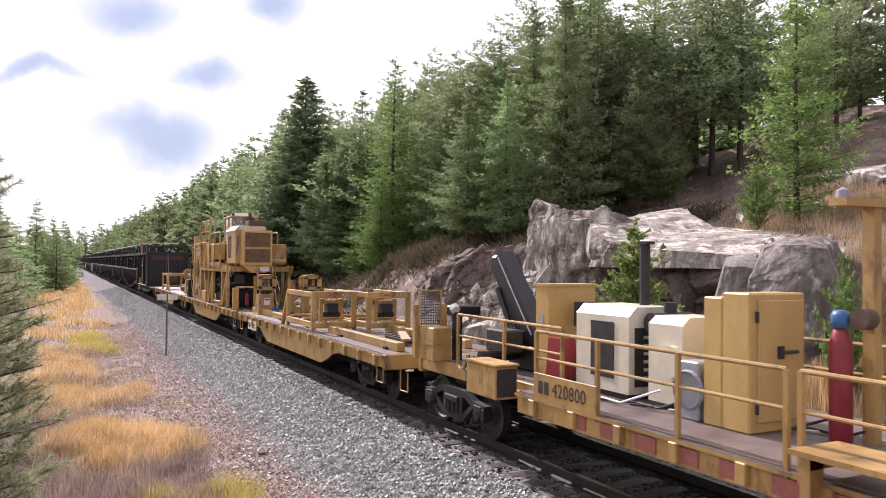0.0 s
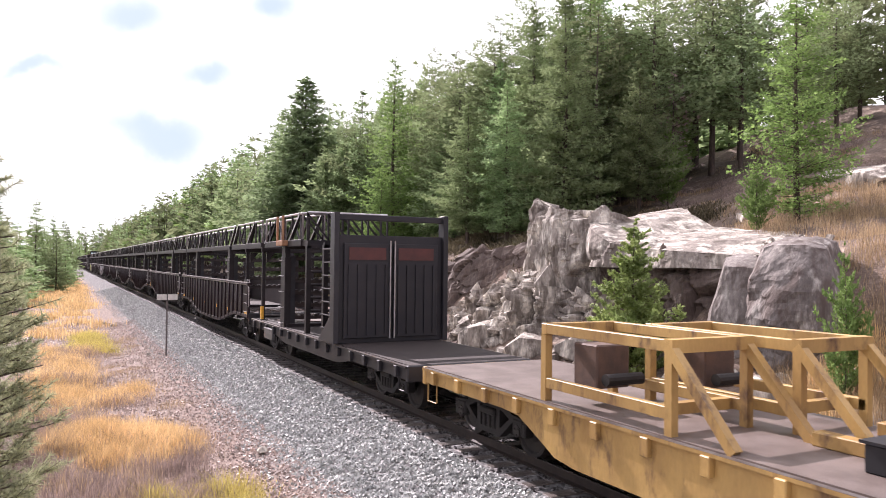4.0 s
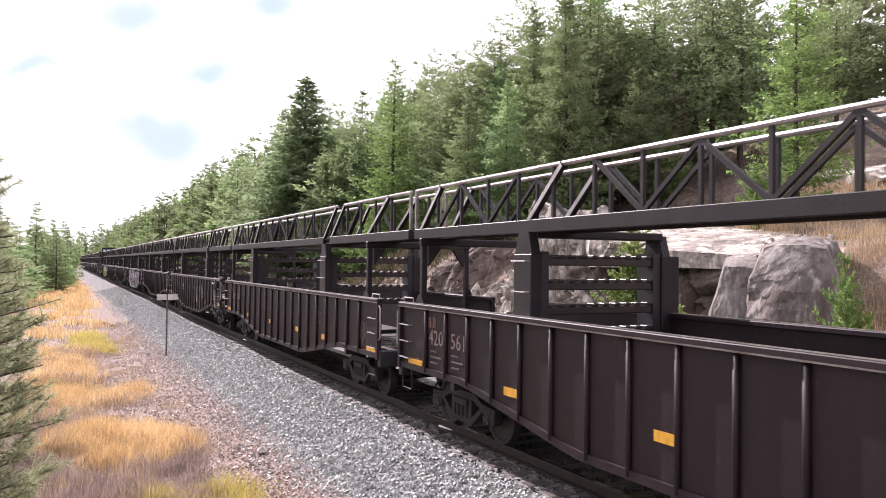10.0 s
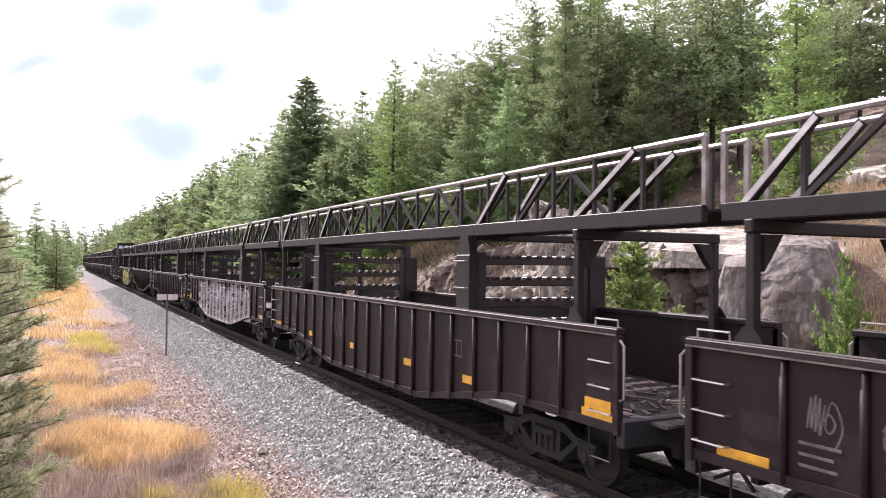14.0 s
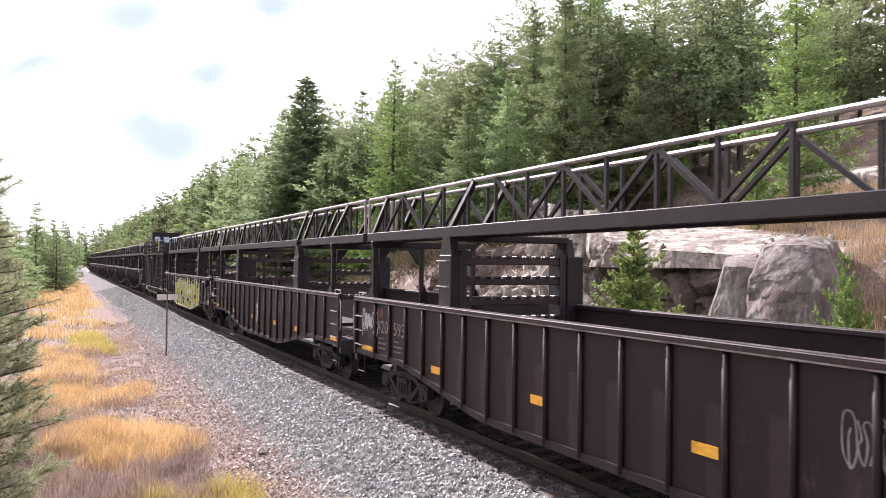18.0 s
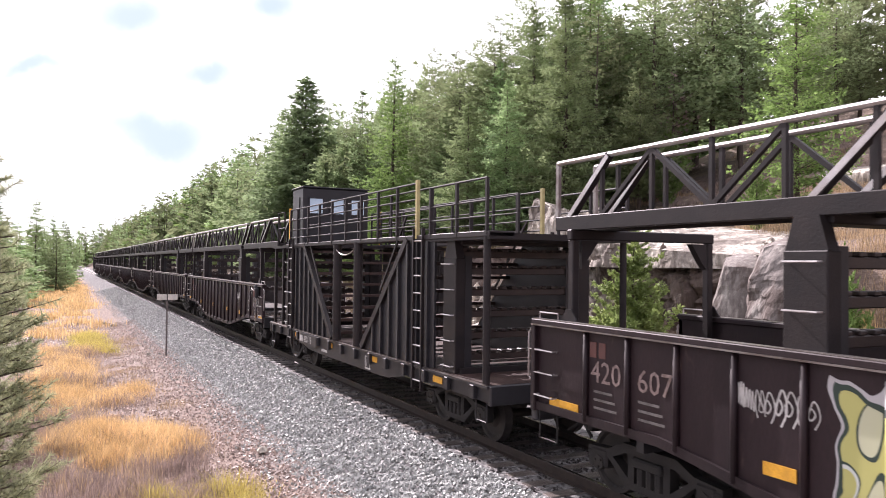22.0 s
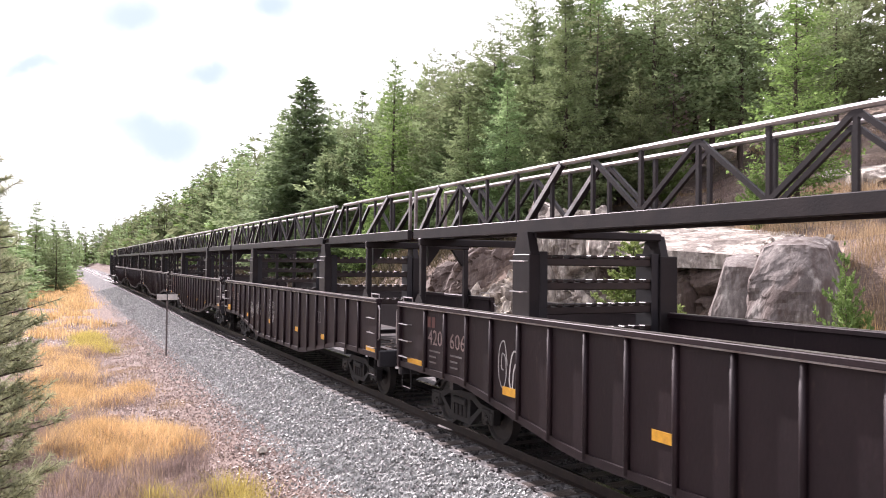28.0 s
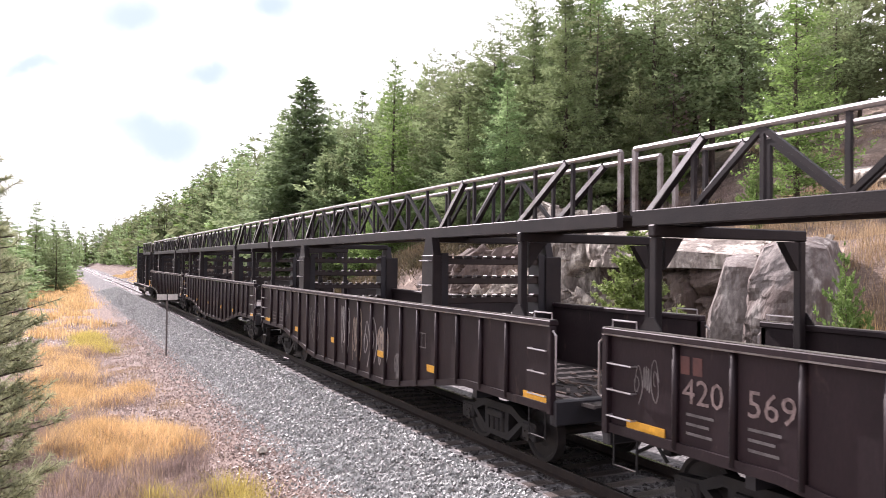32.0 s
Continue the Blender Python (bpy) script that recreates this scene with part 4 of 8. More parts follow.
def roller_stand(car, u, y, deck):
    """A yellow pedestal carrying a boxed pair of guide rollers."""
    st = part("roller_stand", Geo().prism([(u - 0.30, deck), (u + 0.30, deck), (u + 0.25, deck + 0.72), (u - 0.25, deck + 0.72)], y - 0.26, y + 0.26, "y"), M_YELLOW, car, "yellow pedestal with a boxed roller head")
    part("foot_plate", Geo().box(u - 0.36, u + 0.36, y - 0.34, y + 0.34, deck, deck + 0.03), M_YELLOW, st)
    part("neck", Geo().box(u - 0.15, u + 0.15, y - 0.15, y + 0.15, deck + 0.72, deck + 0.9), M_RUBBER, st)
    z0, z1 = deck + 0.86, deck + 1.40
    for dy in (-0.30, -0.02, 0.26):
        prof = [(u - 0.28, z0), (u + 0.28, z0), (u + 0.34, z0 + 0.14), (u + 0.34, z1 - 0.08), (u + 0.18, z1), (u - 0.18, z1), (u - 0.34, z1 - 0.08), (u - 0.34, z0 + 0.14)]
        g = Geo()
        inner = [(u - 0.18, z0 + 0.12), (u + 0.18, z0 + 0.12), (u + 0.18, z1 - 0.12), (u - 0.18, z1 - 0.12)]
        g.box(u - 0.34, u - 0.18, y + dy, y + dy + 0.035, z0 + 0.05, z1 - 0.05).box(u + 0.18, u + 0.34, y + dy, y + dy + 0.035, z0 + 0.05, z1 - 0.05)
        g.prism([(u - 0.28, z0), (u + 0.28, z0), (u + 0.34, z0 + 0.13), (u - 0.34, z0 + 0.13)], y + dy, y + dy + 0.035, "y")
        g.prism([(u - 0.34, z1 - 0.13), (u + 0.34, z1 - 0.13), (u + 0.2, z1), (u - 0.2, z1)], y + dy, y + dy + 0.035, "y")
        part("head_plate", g, M_YELLOW, st)
    for z in (z0 + 0.09, z1 - 0.10):
        part("guide_roller", Geo().tube((u - 0.17, y, z), (u + 0.17, y, z), 0.06, 12), M_WHEEL, st)
    for x in (u - 0.22, u + 0.22):
        part("guide_roller", Geo().tube((x, y, z0 + 0.1), (x, y, z1 - 0.1), 0.05, 12), M_WHEEL, st)
    part("head_cover", Geo().box(u - 0.2, u + 0.2, y - 0.3, y + 0.29, z1 - 0.02, z1 + 0.012), M_YELLOW, st)
    part("notice", Geo().box(u - 0.10, u + 0.12, y - 0.268, y - 0.262, deck + 0.34, deck + 0.58), M_SIGN_W, st, "white warning notice")
    part("notice_bar", Geo().box(u - 0.08, u + 0.10, y - 0.2705, y - 0.2685, deck + 0.50, deck + 0.55), M_RED, st)
    return st


M_SIGN_W = material("white_notice", (0.68, 0.67, 0.64), (0.6, 0.59, 0.56), 6, 0.5, bump=0.03)


def guide_frame(car, x0, x1, y0, y1, deck, tag_text=""):
    """A yellow box-section frame with an inner guide box; the lead face is an open portal."""
    z0, z1 = deck + 0.10, deck + 1.08
    fr = part("guide_frame", Geo().box(x0, x1, y0, y0 + 0.12, z1 - 0.17, z1, 0.01), M_YELLOW, car, "yellow box-section guide frame")
    part("sill", Geo().box(x0, x1, y0, y0 + 0.12, z0, z0 + 0.15, 0.01), M_YELLOW, fr)
    for x in (x0, x1 - 0.13):
        part("post", Geo().box(x, x + 0.13, y0 + 0.002, y0 + 0.118, z0 + 0.15, z1 - 0.17, 0.008), M_YELLOW, fr)
        part("top_beam", Geo().box(x, x + 0.09, y0 + 0.12, y1, z1 - 0.15, z1 - 0.01, 0.008), M_YELLOW, fr)
        part("low_beam", Geo().box(x, x + 0.09, y0 + 0.12, y1, z0 + 0.02, z0 + 0.17, 0.008), M_YELLOW, fr)
        part("rear_post", Geo().box(x, x + 0.10, y1 - 0.10, y1, z0 - 0.10, z1 - 0.01, 0.008), M_YELLOW, fr)
        part("brace", Geo().beam((x + 0.05, y1 - 0.02, z1 - 0.12), (x + 0.05, y1 + 0.55, deck), 0.10, 0.10), M_YELLOW, fr)
        part("foot", Geo().box(x + 0.02, x + 0.11, y0 + 0.02, y0 + 0.10, deck, z0), M_YELLOW, fr)
    c = (x0 + x1) / 2
    for x in (c - 0.34, c + 0.22):
        part("inner_post", Geo().box(x, x + 0.10, y0 + 0.25, y0 + 0.36, z0 + 0.1, z1 - 0.2), M_YELLOW, fr)
    part("inner_beam", Geo().box(c - 0.34, c + 0.32, y0 + 0.24, y0 + 0.38, z1 - 0.35, z1 - 0.24), M_YELLOW, fr)
    part("guide_roller", Geo().tube((c - 0.24, y0 + 0.3, z0 + 0.35), (c + 0.24, y0 + 0.3, z0 + 0.35), 0.075, 12), M_WHEEL, fr)
    part("guide_box", Geo().box(c - 0.14, c + 0.16, y0 + 0.16, y0 + 0.5, z0 + 0.40, z0 + 0.66, 0.02), M_RUBBER, fr)
    for y in (y0 + 0.9, y1 - 0.35):
        part("cross_tube", Geo().tube((x0 + 0.05, y, z0 + 0.2), (x1 - 0.05, y, z0 + 0.2), 0.05, 10), M_YELLOW, fr)
    if tag_text:
        lettering(tag_text, 0.15, M_WHITE, fr, (c + 0.18, y0 - 0.004, z1 - 0.145), LEAD_END, "white stencilled code")
        part("notice_bar", Geo().box(c - 0.16, c + 0.02, y0 - 0.003, y0 + 0.001, z1 - 0.11, z1 - 0.06), M_PINKRED, fr)
    return fr


# ---- car with crane, generator and cabinets ----
def crane_car():
    L, dk = 17.8, 1.12
    car = flat_car(L, M_YELLOW, M_DECK, "yellow flat car with crane, generator and cabinets behind railings", "yellow work cars", belly=0.82, full_to=13.45)
    for s in (-1, 1):
        railing(car, -0.78 if s < 0 else 1.36, [16.4, 14.8, 13.2], [2.02, 1.64], dk - 0.1, M_YELLOW)
        railing(car, s * 1.38, [12.98, 11.65, 10.3, 8.95], [2.02, 1.66], dk - 0.1, M_YELLOW)
        railing(car, s * 1.38, [8.8, 6.9, 5.0, 3.1, 1.2], [2.02, 1.66], dk - 0.1, M_YELLOW)
    plate = part("number_board", Geo().box(-1.425, -1.405, 11.62, 12.98, 1.10, 1.46, 0.005), M_YELLOW, car, "yellow board with black car number")
    number_bars(plate, (-1.428, 12.86, 1.19), 0.24, 0.17, M_DARKPAINT)
    lettering("420800", 0.27, M_DARKPAINT, plate, (-1.428, 12.54, 1.19), wide=0.9)
    for k in range(15):
        y = 12.2 - k * 0.62
        if k != 7:
            part("faded_mark", Geo().box(-1.395 - 0.003, -1.378, y - 0.34, y, 0.86, 1.03), M_PINKRED, car, "faded red bar")
    # crane
    cr = part("crane", Geo().box(-0.15, 0.55, 14.9, 15.7, dk, dk + 0.42, 0.04).tube((0.2, 15.3, dk + 0.4), (0.2, 15.3, dk + 0.75), 0.20, 14), M_CRANE, car, "black folding loader crane")
    part("boom", Geo().beam((0.05, 14.95, 1.5), (0.05, 16.25, 3.05), 0.30, 0.44).box(-0.09, 0.19, 16.0, 16.42, 2.86, 3.12, 0.05), M_CRANE, cr)
    part("jib", Geo().beam((0.32, 15.75, 1.75), (0.32, 16.32, 2.98), 0.20, 0.26), M_CRANE, cr)
    part("boom_stripe", Geo().beam((-0.106, 15.02, 1.74), (-0.106, 16.14, 3.07), 0.008, 0.03), M_WHITE, cr)
    part("ram", Geo().tube((-0.12, 15.5, 1.6), (-0.12, 16.1, 2.5), 0.055, 10), M_CRANE, cr)
    part("ram_rod", Geo().tube((0.05, 15.9, 1.45), (0.05, 16.6, 1.5), 0.035, 10), M_CHROME, cr)
    part("outrigger", Geo().tube((-0.9, 15.4, dk + 0.25), (1.1, 15.4, dk + 0.25), 0.09, 10), M_CRANE, cr)
    part("valve_bank", Geo().box(-0.55, -0.2, 15.1, 15.8, dk + 0.3, dk + 0.7, 0.03), M_RUBBER, cr)
    for k in range(6):
        part("crane_hose", Geo().path(hang((-0.3 + 0.05 * k, 15.2, 1.8), (0.0, 16.0 - 0.05 * k, 2.4), 0.25), 0.014, 5), M_RUBBER, cr)
    part("console_post", Geo().box(-0.62, -0.48, 16.8, 16.95, dk, 2.1), M_CRANE, car)
    part("console", Geo().box(-0.75, -0.15, 16.65, 16.95, 1.96, 2.16, 0.03), M_CRANE, car, "black control console")
    part("work_lamp", Geo().tube((-0.72, 16.62, 2.08), (-0.72, 16.7, 2.14), 0.09, 12), M_SIGN_W, car, "pale work lamp")
    mesh_panel("end_grille", car, -1.05, -0.6, 17.5, 1.35, 2.40, M_MESHGREY, 0.05, M_YELLOW, "grey mesh guard")
    for x in (-1.12, -0.52):
        part("grille_post", Geo().box(x - 0.05, x + 0.05, 17.44, 17.56, dk, 2.15), M_YELLOW, car)
    part("tool_box", Geo().box(-1.12, -0.72, 16.75, 17.35, 1.12, 1.75, 0.02).box(-1.13, -0.72, 16.74, 17.36, 1.42, 1.45), M_YELLOW, car, "yellow slatted tool box")
    part("box_bracket", Geo().box(-1.30, -0.8, 14.1, 14.25, 0.88, 0.98).box(-1.30, -0.8, 14.85, 15.0, 0.88, 0.98), M_YELLOW, car)
    sb = part("side_box", Geo().box(-1.46, -1.06, 13.95, 14.85, 0.90, 1.40, 0.02), M_YELLOW, car, "yellow box with its open end painted as a black sheet")
    # black sheet over the solid end, for the shade inside the box
    part("box_end", Geo().box(-1.43, -1.09, 13.935, 13.955, 0.94, 1.36), M_RUBBER, sb)
    part("box_lid", Geo().box(-1.48, -1.04, 13.93, 14.88, 1.40, 1.43), M_YELLOW, sb)
    for k in range(5):
        part("hose", Geo().path(hang((-1.3, 14.8 + 0.08 * k, 1.45), (-1.0 - 0.05 * k, 15.6, 1.2), 0.12), 0.016, 5), M_RUBBER if k % 2 else M_TIMBER, car)
    # cabinets and generator
    c1 = part("cabinet", Geo().box(-0.32, 0.62, 14.2, 14.58, dk, 2.62, 0.02), M_PALEPAINT, car, "tall plain yellow cabinet")
    part("cabinet_lid", Geo().box(-0.35, 0.65, 14.17, 14.61, 2.60, 2.64), M_PALEPAINT, c1)
    part("cabinet_mark", Geo().box(-0.327, -0.321, 14.34, 14.44, 1.95, 2.15), M_GREYBOX, c1)
    rd = part("hose_reel", Geo().prism([(13.55, dk), (14.0, dk), (13.92, 1.82), (13.66, 1.82)], -0.52, -0.20), M_RED, car, "red equipment case")
    part("reel_base", Geo().box(-0.56, -0.06, 13.5, 14.15, dk, dk + 0.10), M_RUBBER, rd)
    part("blue_drum", Geo().lathe([(0, 0), (0, 0.16), (0.38, 0.16), (0.38, 0)], (0.15, 13.9, 1.98), "z", 16), M_RUBBER, car, "dark drum")
    gen = part("generator", Geo().prism([(-0.45, 1.2), (0.55, 1.2), (0.55, 2.25), (0.40, 2.38), (-0.32, 2.38), (-0.45, 2.25)], 12.15, 13.3, "y"), M_CREAM, car, "cream generator housing with open side")
    # the housing is closed; a black sheet paints the dark inside
    part("opening", Geo().box(-0.462, -0.452, 12.45, 12.95, 1.38, 2.16), M_RUBBER, gen, "black sheet standing for the dark open service panel")
    part("skid", Geo().box(-0.42, 0.5, 12.2, 13.25, dk, 1.2), M_RUBBER, gen)
    part("radiator_end", Geo().box(-0.35, 0.45, 12.135, 12.15, 1.3, 2.1), M_RUBBER, gen)
    for k in range(6):
        part("louvre", Geo().box(-0.20, 0.3, 12.12, 12.136, 1.4 + 0.11 * k, 1.44 + 0.11 * k), M_CREAM, gen)
    part("muffler", Geo().tube((-0.25, 11.95, 2.18), (0.45, 11.95, 2.18), 0.14, 14).tube((0.1, 11.95, 2.3), (0.1, 11.95, 2.45), 0.09, 12), M_RUBBER, gen, "black air cleaner")
    part("exhaust_stack", Geo().tube((0.25, 12.62, 2.35), (0.25, 12.62, 3.28), 0.075, 12).box(0.17, 0.33, 12.5, 12.7, 3.26, 3.30), M_RUBBER, gen, "black exhaust stack")
    part("second_housing", Geo().prism([(-0.42, 1.2), (0.5, 1.2), (0.5, 2.2), (0.38, 2.3), (-0.3, 2.3), (-0.42, 2.2)], 11.2, 11.8, "y").tube((-0.5, 11.35, 1.75), (-0.42, 11.35, 1.75), 0.2, 16), M_CREAM, gen)
    fan = part("fan_box", Geo().box(-0.62, -0.12, 10.75, 11.05, dk, 1.82, 0.02), M_GREYBOX, car, "grey fan unit")
    part("fan_ring", Geo().lathe([(-0.66, 0.22), (-0.62, 0.24), (-0.62, 0.0)], (0, 10.9, 1.48), "x", 20), M_GREYBOX, fan)
    c2 = part("cabinet", Geo().box(-0.62, 0.28, 10.02, 10.4, dk, 2.66, 0.02).box(-0.62, 0.28, 10.4, 10.68, dk, 2.6, 0.02), M_PALEPAINT, car, "tall yellow cabinet with a latched door")
    part("door", Geo().box(-0.50, 0.22, 10.0, 10.02, dk + 0.12, 2.58, 0.008), M_PALEPAINT, c2)
    part("door_handle", Geo().tube((-0.15, 9.985, 2.0), (0.12, 9.985, 2.0), 0.02, 6).box(-0.2, -0.12, 9.97, 10.0, 1.93, 2.07), M_RUBBER, c2)
    for z in (1.4, 2.4):
        part("hinge", Geo().tube((-0.52, 10.0, z - 0.06), (-0.52, 10.0, z + 0.06), 0.02, 6), M_RUBBER, c2)
    gas_cylinder(car, 0.05, 9.42, dk, 1.25, M_RED, M_BLUE)
    post = part("lamp_post", Geo().box(0.2, 0.32, 9.15, 9.28, dk, 3.6).box(-0.3, 0.55, 9.11, 9.31, 3.58, 3.66), M_YELLOW, car, "tall yellow post with a flat top arm")
    part("beacon", Geo().lathe([(0, 0.0), (0, 0.07), (0.08, 0.06), (0.11, 0)], (-0.22, 9.21, 3.66), "z", 12), M_GREYBOX, post)
    part("reel", Geo().tube((0.02, 9.2, 2.42), (0.2, 9.2, 2.42), 0.11, 14), M_RUSTBROWN, post)
    part("white_tank", Geo().lathe([(-0.36, 0.0), (-0.32, 0.16), (-0.18, 0.27), (0, 0.31), (0.18, 0.27), (0.32, 0.16), (0.36, 0)], (-0.55, 8.05, 1.62), "y", 18), M_CREAM, car, "white rounded tank", smooth=True)
    for y in (7.6, 8.55):
        part("bracket_frame", Geo().box(-1.60, -1.42, y, y + 0.10, 0.85, 1.32).box(-1.60, -0.9, y, y + 0.10, 1.22, 1.32).box(-1.60, -1.5, y - 0.2, y + 0.3, 0.80, 0.88), M_YELLOW, car)
    part("bracket_top", Geo().box(-1.62, -0.95, 7.5, 8.75, 1.32, 1.37), M_YELLOW, car)
    for k in range(7):
        a = (-1.0 + 0.18 * k, 12.9 - 0.5 * k, dk + 0.02)
        part("cable", Geo().path([a, (a[0] + 0.3, a[1] - 0.5, dk + 0.03), (a[0] + 0.2, a[1] - 1.0, dk + 0.05), (a[0] + 0.5, a[1] - 1.4, dk + 0.25)], 0.017, 5), M_SIGN_W if k % 3 == 0 else M_RUBBER, car)
    part("equipment_rack", Geo().box(-0.6, 1.0, 3.0, 6.5, dk, 1.9, 0.03), M_YELLOW, car, "yellow equipment locker")
    return car


# ---- cars with guide frames ----
def frame_car():
    L, dk = 14.0, 1.08
    car = flat_car(L, M_YELLOW, M_DECK, "yellow flat car carrying guide frames and roller stands", "yellow work cars", deck=dk)
    guide_frame(car, -1.34, -0.07, 5.15, 7.70, dk, "A1")
    guide_frame(car, 0.04, 1.32, 4.65, 7.20, dk, "A3")
    for u in (-0.88, 0.75):
        for y0, y1 in ((0.3, 4.9), (8.2, 13.75)):
            part("guide_beam", Geo().box(u - 0.09, u + 0.09, y0, y1, dk, dk + 0.19, 0.012), M_YELLOW, car, "long yellow box beam")
        for k in range(5):
            part("clamp", Geo().box(u - 0.15, u - 0.09, 0.8 + k * 2.9, 0.95 + k * 2.9, dk, dk + 0.06), M_WHEEL, car)
    roller_stand(car, -0.80, 12.55, dk)
    roller_stand(car, 0.78, 12.30, dk)
    part("side_pole", Geo().box(0.18, 0.32, 12.6, 12.72, dk, dk + 1.2).box(0.3, 0.6, 12.6, 12.72, dk + 0.72, dk + 0.84), M_YELLOW, car)
    plate = part("number_board", Geo().box(-1.425, -1.405, 11.15, 12.35, 0.60, 0.92, 0.005), M_CREAM, car, "pale board with black car number")
    number_bars(plate, (-1.428, 12.26, 0.68), 0.22, 0.15, M_DARKPAINT)
    lettering("420802", 0.235, M_DARKPAINT, plate, (-1.428, 11.98, 0.68), wide=0.88)
    for k, (u, y, m) in enumerate(((-0.55, 12.0, M_BLUE), (-0.25, 11.6, M_BLUE), (0.05, 8.9, M_RUBBER))):
        part("bucket", Geo().lathe([(0, 0.0), (0, 0.11), (0.24, 0.135), (0.24, 0.12), (0.03, 0.1), (0.03, 0)], (u, y, dk), "z", 14), m, car, "dark plastic bucket")
    part("hatch_box", Geo().box(0.05, 0.7, 8.9, 10.2, dk, dk + 0.16, 0.015), M_RUBBER, car, "low dark hatch box")
    for k in range(7):
        part("steel_bar", Geo().box(-0.05 + 0.09 * k, 0.01 + 0.09 * k, 0.5 + 0.1 * (k % 3), 3.2 + 0.2 * (k % 2), dk, dk + 0.06 + 0.02 * (k % 2)), M_RAIL, car)
    part("plank", Geo().beam((-0.35, 1.2, dk + 0.14), (0.5, 3.4, dk + 0.10), 0.2, 0.05), M_TIMBER, car, "loose pale plank")
    part("plank", Geo().beam((0.1, 10.4, dk + 0.03), (0.75, 11.6, dk + 0.03), 0.15, 0.05), M_TIMBER, car)
    for k in range(10):
        y = 8.6 + 0.45 * k
        part("clip_pile", Geo().box(-0.45 + 0.2 * (k % 3), -0.25 + 0.2 * (k % 3), y, y + 0.14, dk, dk + 0.05 + 0.02 * (k % 2), 0.01), M_WHEEL if k % 2 else M_RUBBER, car)
    return car


def sloped_frame_car():
    L, dk = 13.4, 1.08
    car = flat_car(L, M_YELLOW, M_DECK, "yellow flat car carrying sloped guide frames and roller stands", "yellow work cars", deck=dk, belly=0.32)
    for x0, x1, y0 in ((-1.34, -0.07, 7.3), (0.04, 1.3, 6.75)):
        z0, z1 = dk + 0.08, dk + 1.06
        fr = part("guide_frame", Geo().box(x0, x1, y0 + 2.35, y0 + 2.47, z1 - 0.16, z1, 0.01), M_YELLOW, car, "yellow guide frame with sloping front legs")
        for x in (x0, x1 - 0.10):
            part("top_beam", Geo().box(x, x + 0.10, y0, y0 + 2.35, z1 - 0.14, z1 - 0.005, 0.008), M_YELLOW, fr)
            part("low_beam", Geo().box(x, x + 0.10, y0, y0 + 2.35, z0 + 0.1, z0 + 0.24, 0.008), M_YELLOW, fr)
            part("rear_post", Geo().box(x, x + 0.11, y0 + 2.36, y0 + 2.47, dk, z1 - 0.16), M_YELLOW, fr)
            part("front_post", Geo().box(x, x + 0.10, y0 - 0.02, y0 + 0.09, dk, z1 - 0.14), M_YELLOW, fr)
            part("sloping_leg", Geo().beam((x + 0.05, y0 + 0.05, z1 - 0.08), (x + 0.05, y0 - 0.85, dk), 0.11, 0.11), M_YELLOW, fr)
        part("front_beam", Geo().box(x0, x1, y0 - 0.03, y0 + 0.10, z1 - 0.15, z1 + 0.002), M_YELLOW, fr)
        part("low_cross", Geo().box(x0, x1, y0 + 0.2, y0 + 0.32, z0 + 0.1, z0 + 0.23), M_YELLOW, fr)
        c = (x0 + x1) / 2
        part("guide_box", Geo().box(c - 0.28, c + 0.28, y0 + 1.7, y0 + 2.2, z0 + 0.15, z1 - 0.25, 0.02), M_RUSTBROWN, fr)
        part("guide_roller", Geo().tube((c - 0.3, y0 + 1.5, z0 + 0.3), (c + 0.3, y0 + 1.5, z0 + 0.3), 0.08, 12), M_WHEEL, fr)
    hb = part("hatch_box", Geo().box(-0.72, 0.25, 4.3, 5.5, dk, dk + 0.27, 0.015), M_CRANE, car, "low black storage box")
    part("box_lid", Geo().box(-0.75, 0.28, 4.27, 5.53, dk + 0.27, dk + 0.30), M_CRANE, hb)
    roller_stand(car, -0.78, 1.25, dk)
    roller_stand(car, 0.80, 1.15, dk)
    for u in (-0.15, 0.95):
        part("guide_beam", Geo().box(u - 0.09, u + 0.09, 1.7, 6.4, dk, dk + 0.15, 0.012), M_YELLOW, car)
    gas_cylinder(car, -0.42, 0.85, dk, 1.15, M_OXIDE, M_OXIDE)
    gas_cylinder(car, -0.22, 0.70, dk, 1.0, M_CRANE, M_BLUE)
    part("cylinder_rack", Geo().box(-0.6, -0.05, 0.55, 1.05, dk + 0.55, dk + 0.60), M_YELLOW, car)
    part("plank", Geo().beam((0.2, 5.6, dk + 0.03), (1.1, 5.9, dk + 0.03), 0.14, 0.05), M_TIMBER, car)
    number_bars(car, (-1.385, 6.2, 0.55), 0.3, 0.12, M_RUSTBROWN)
    return car


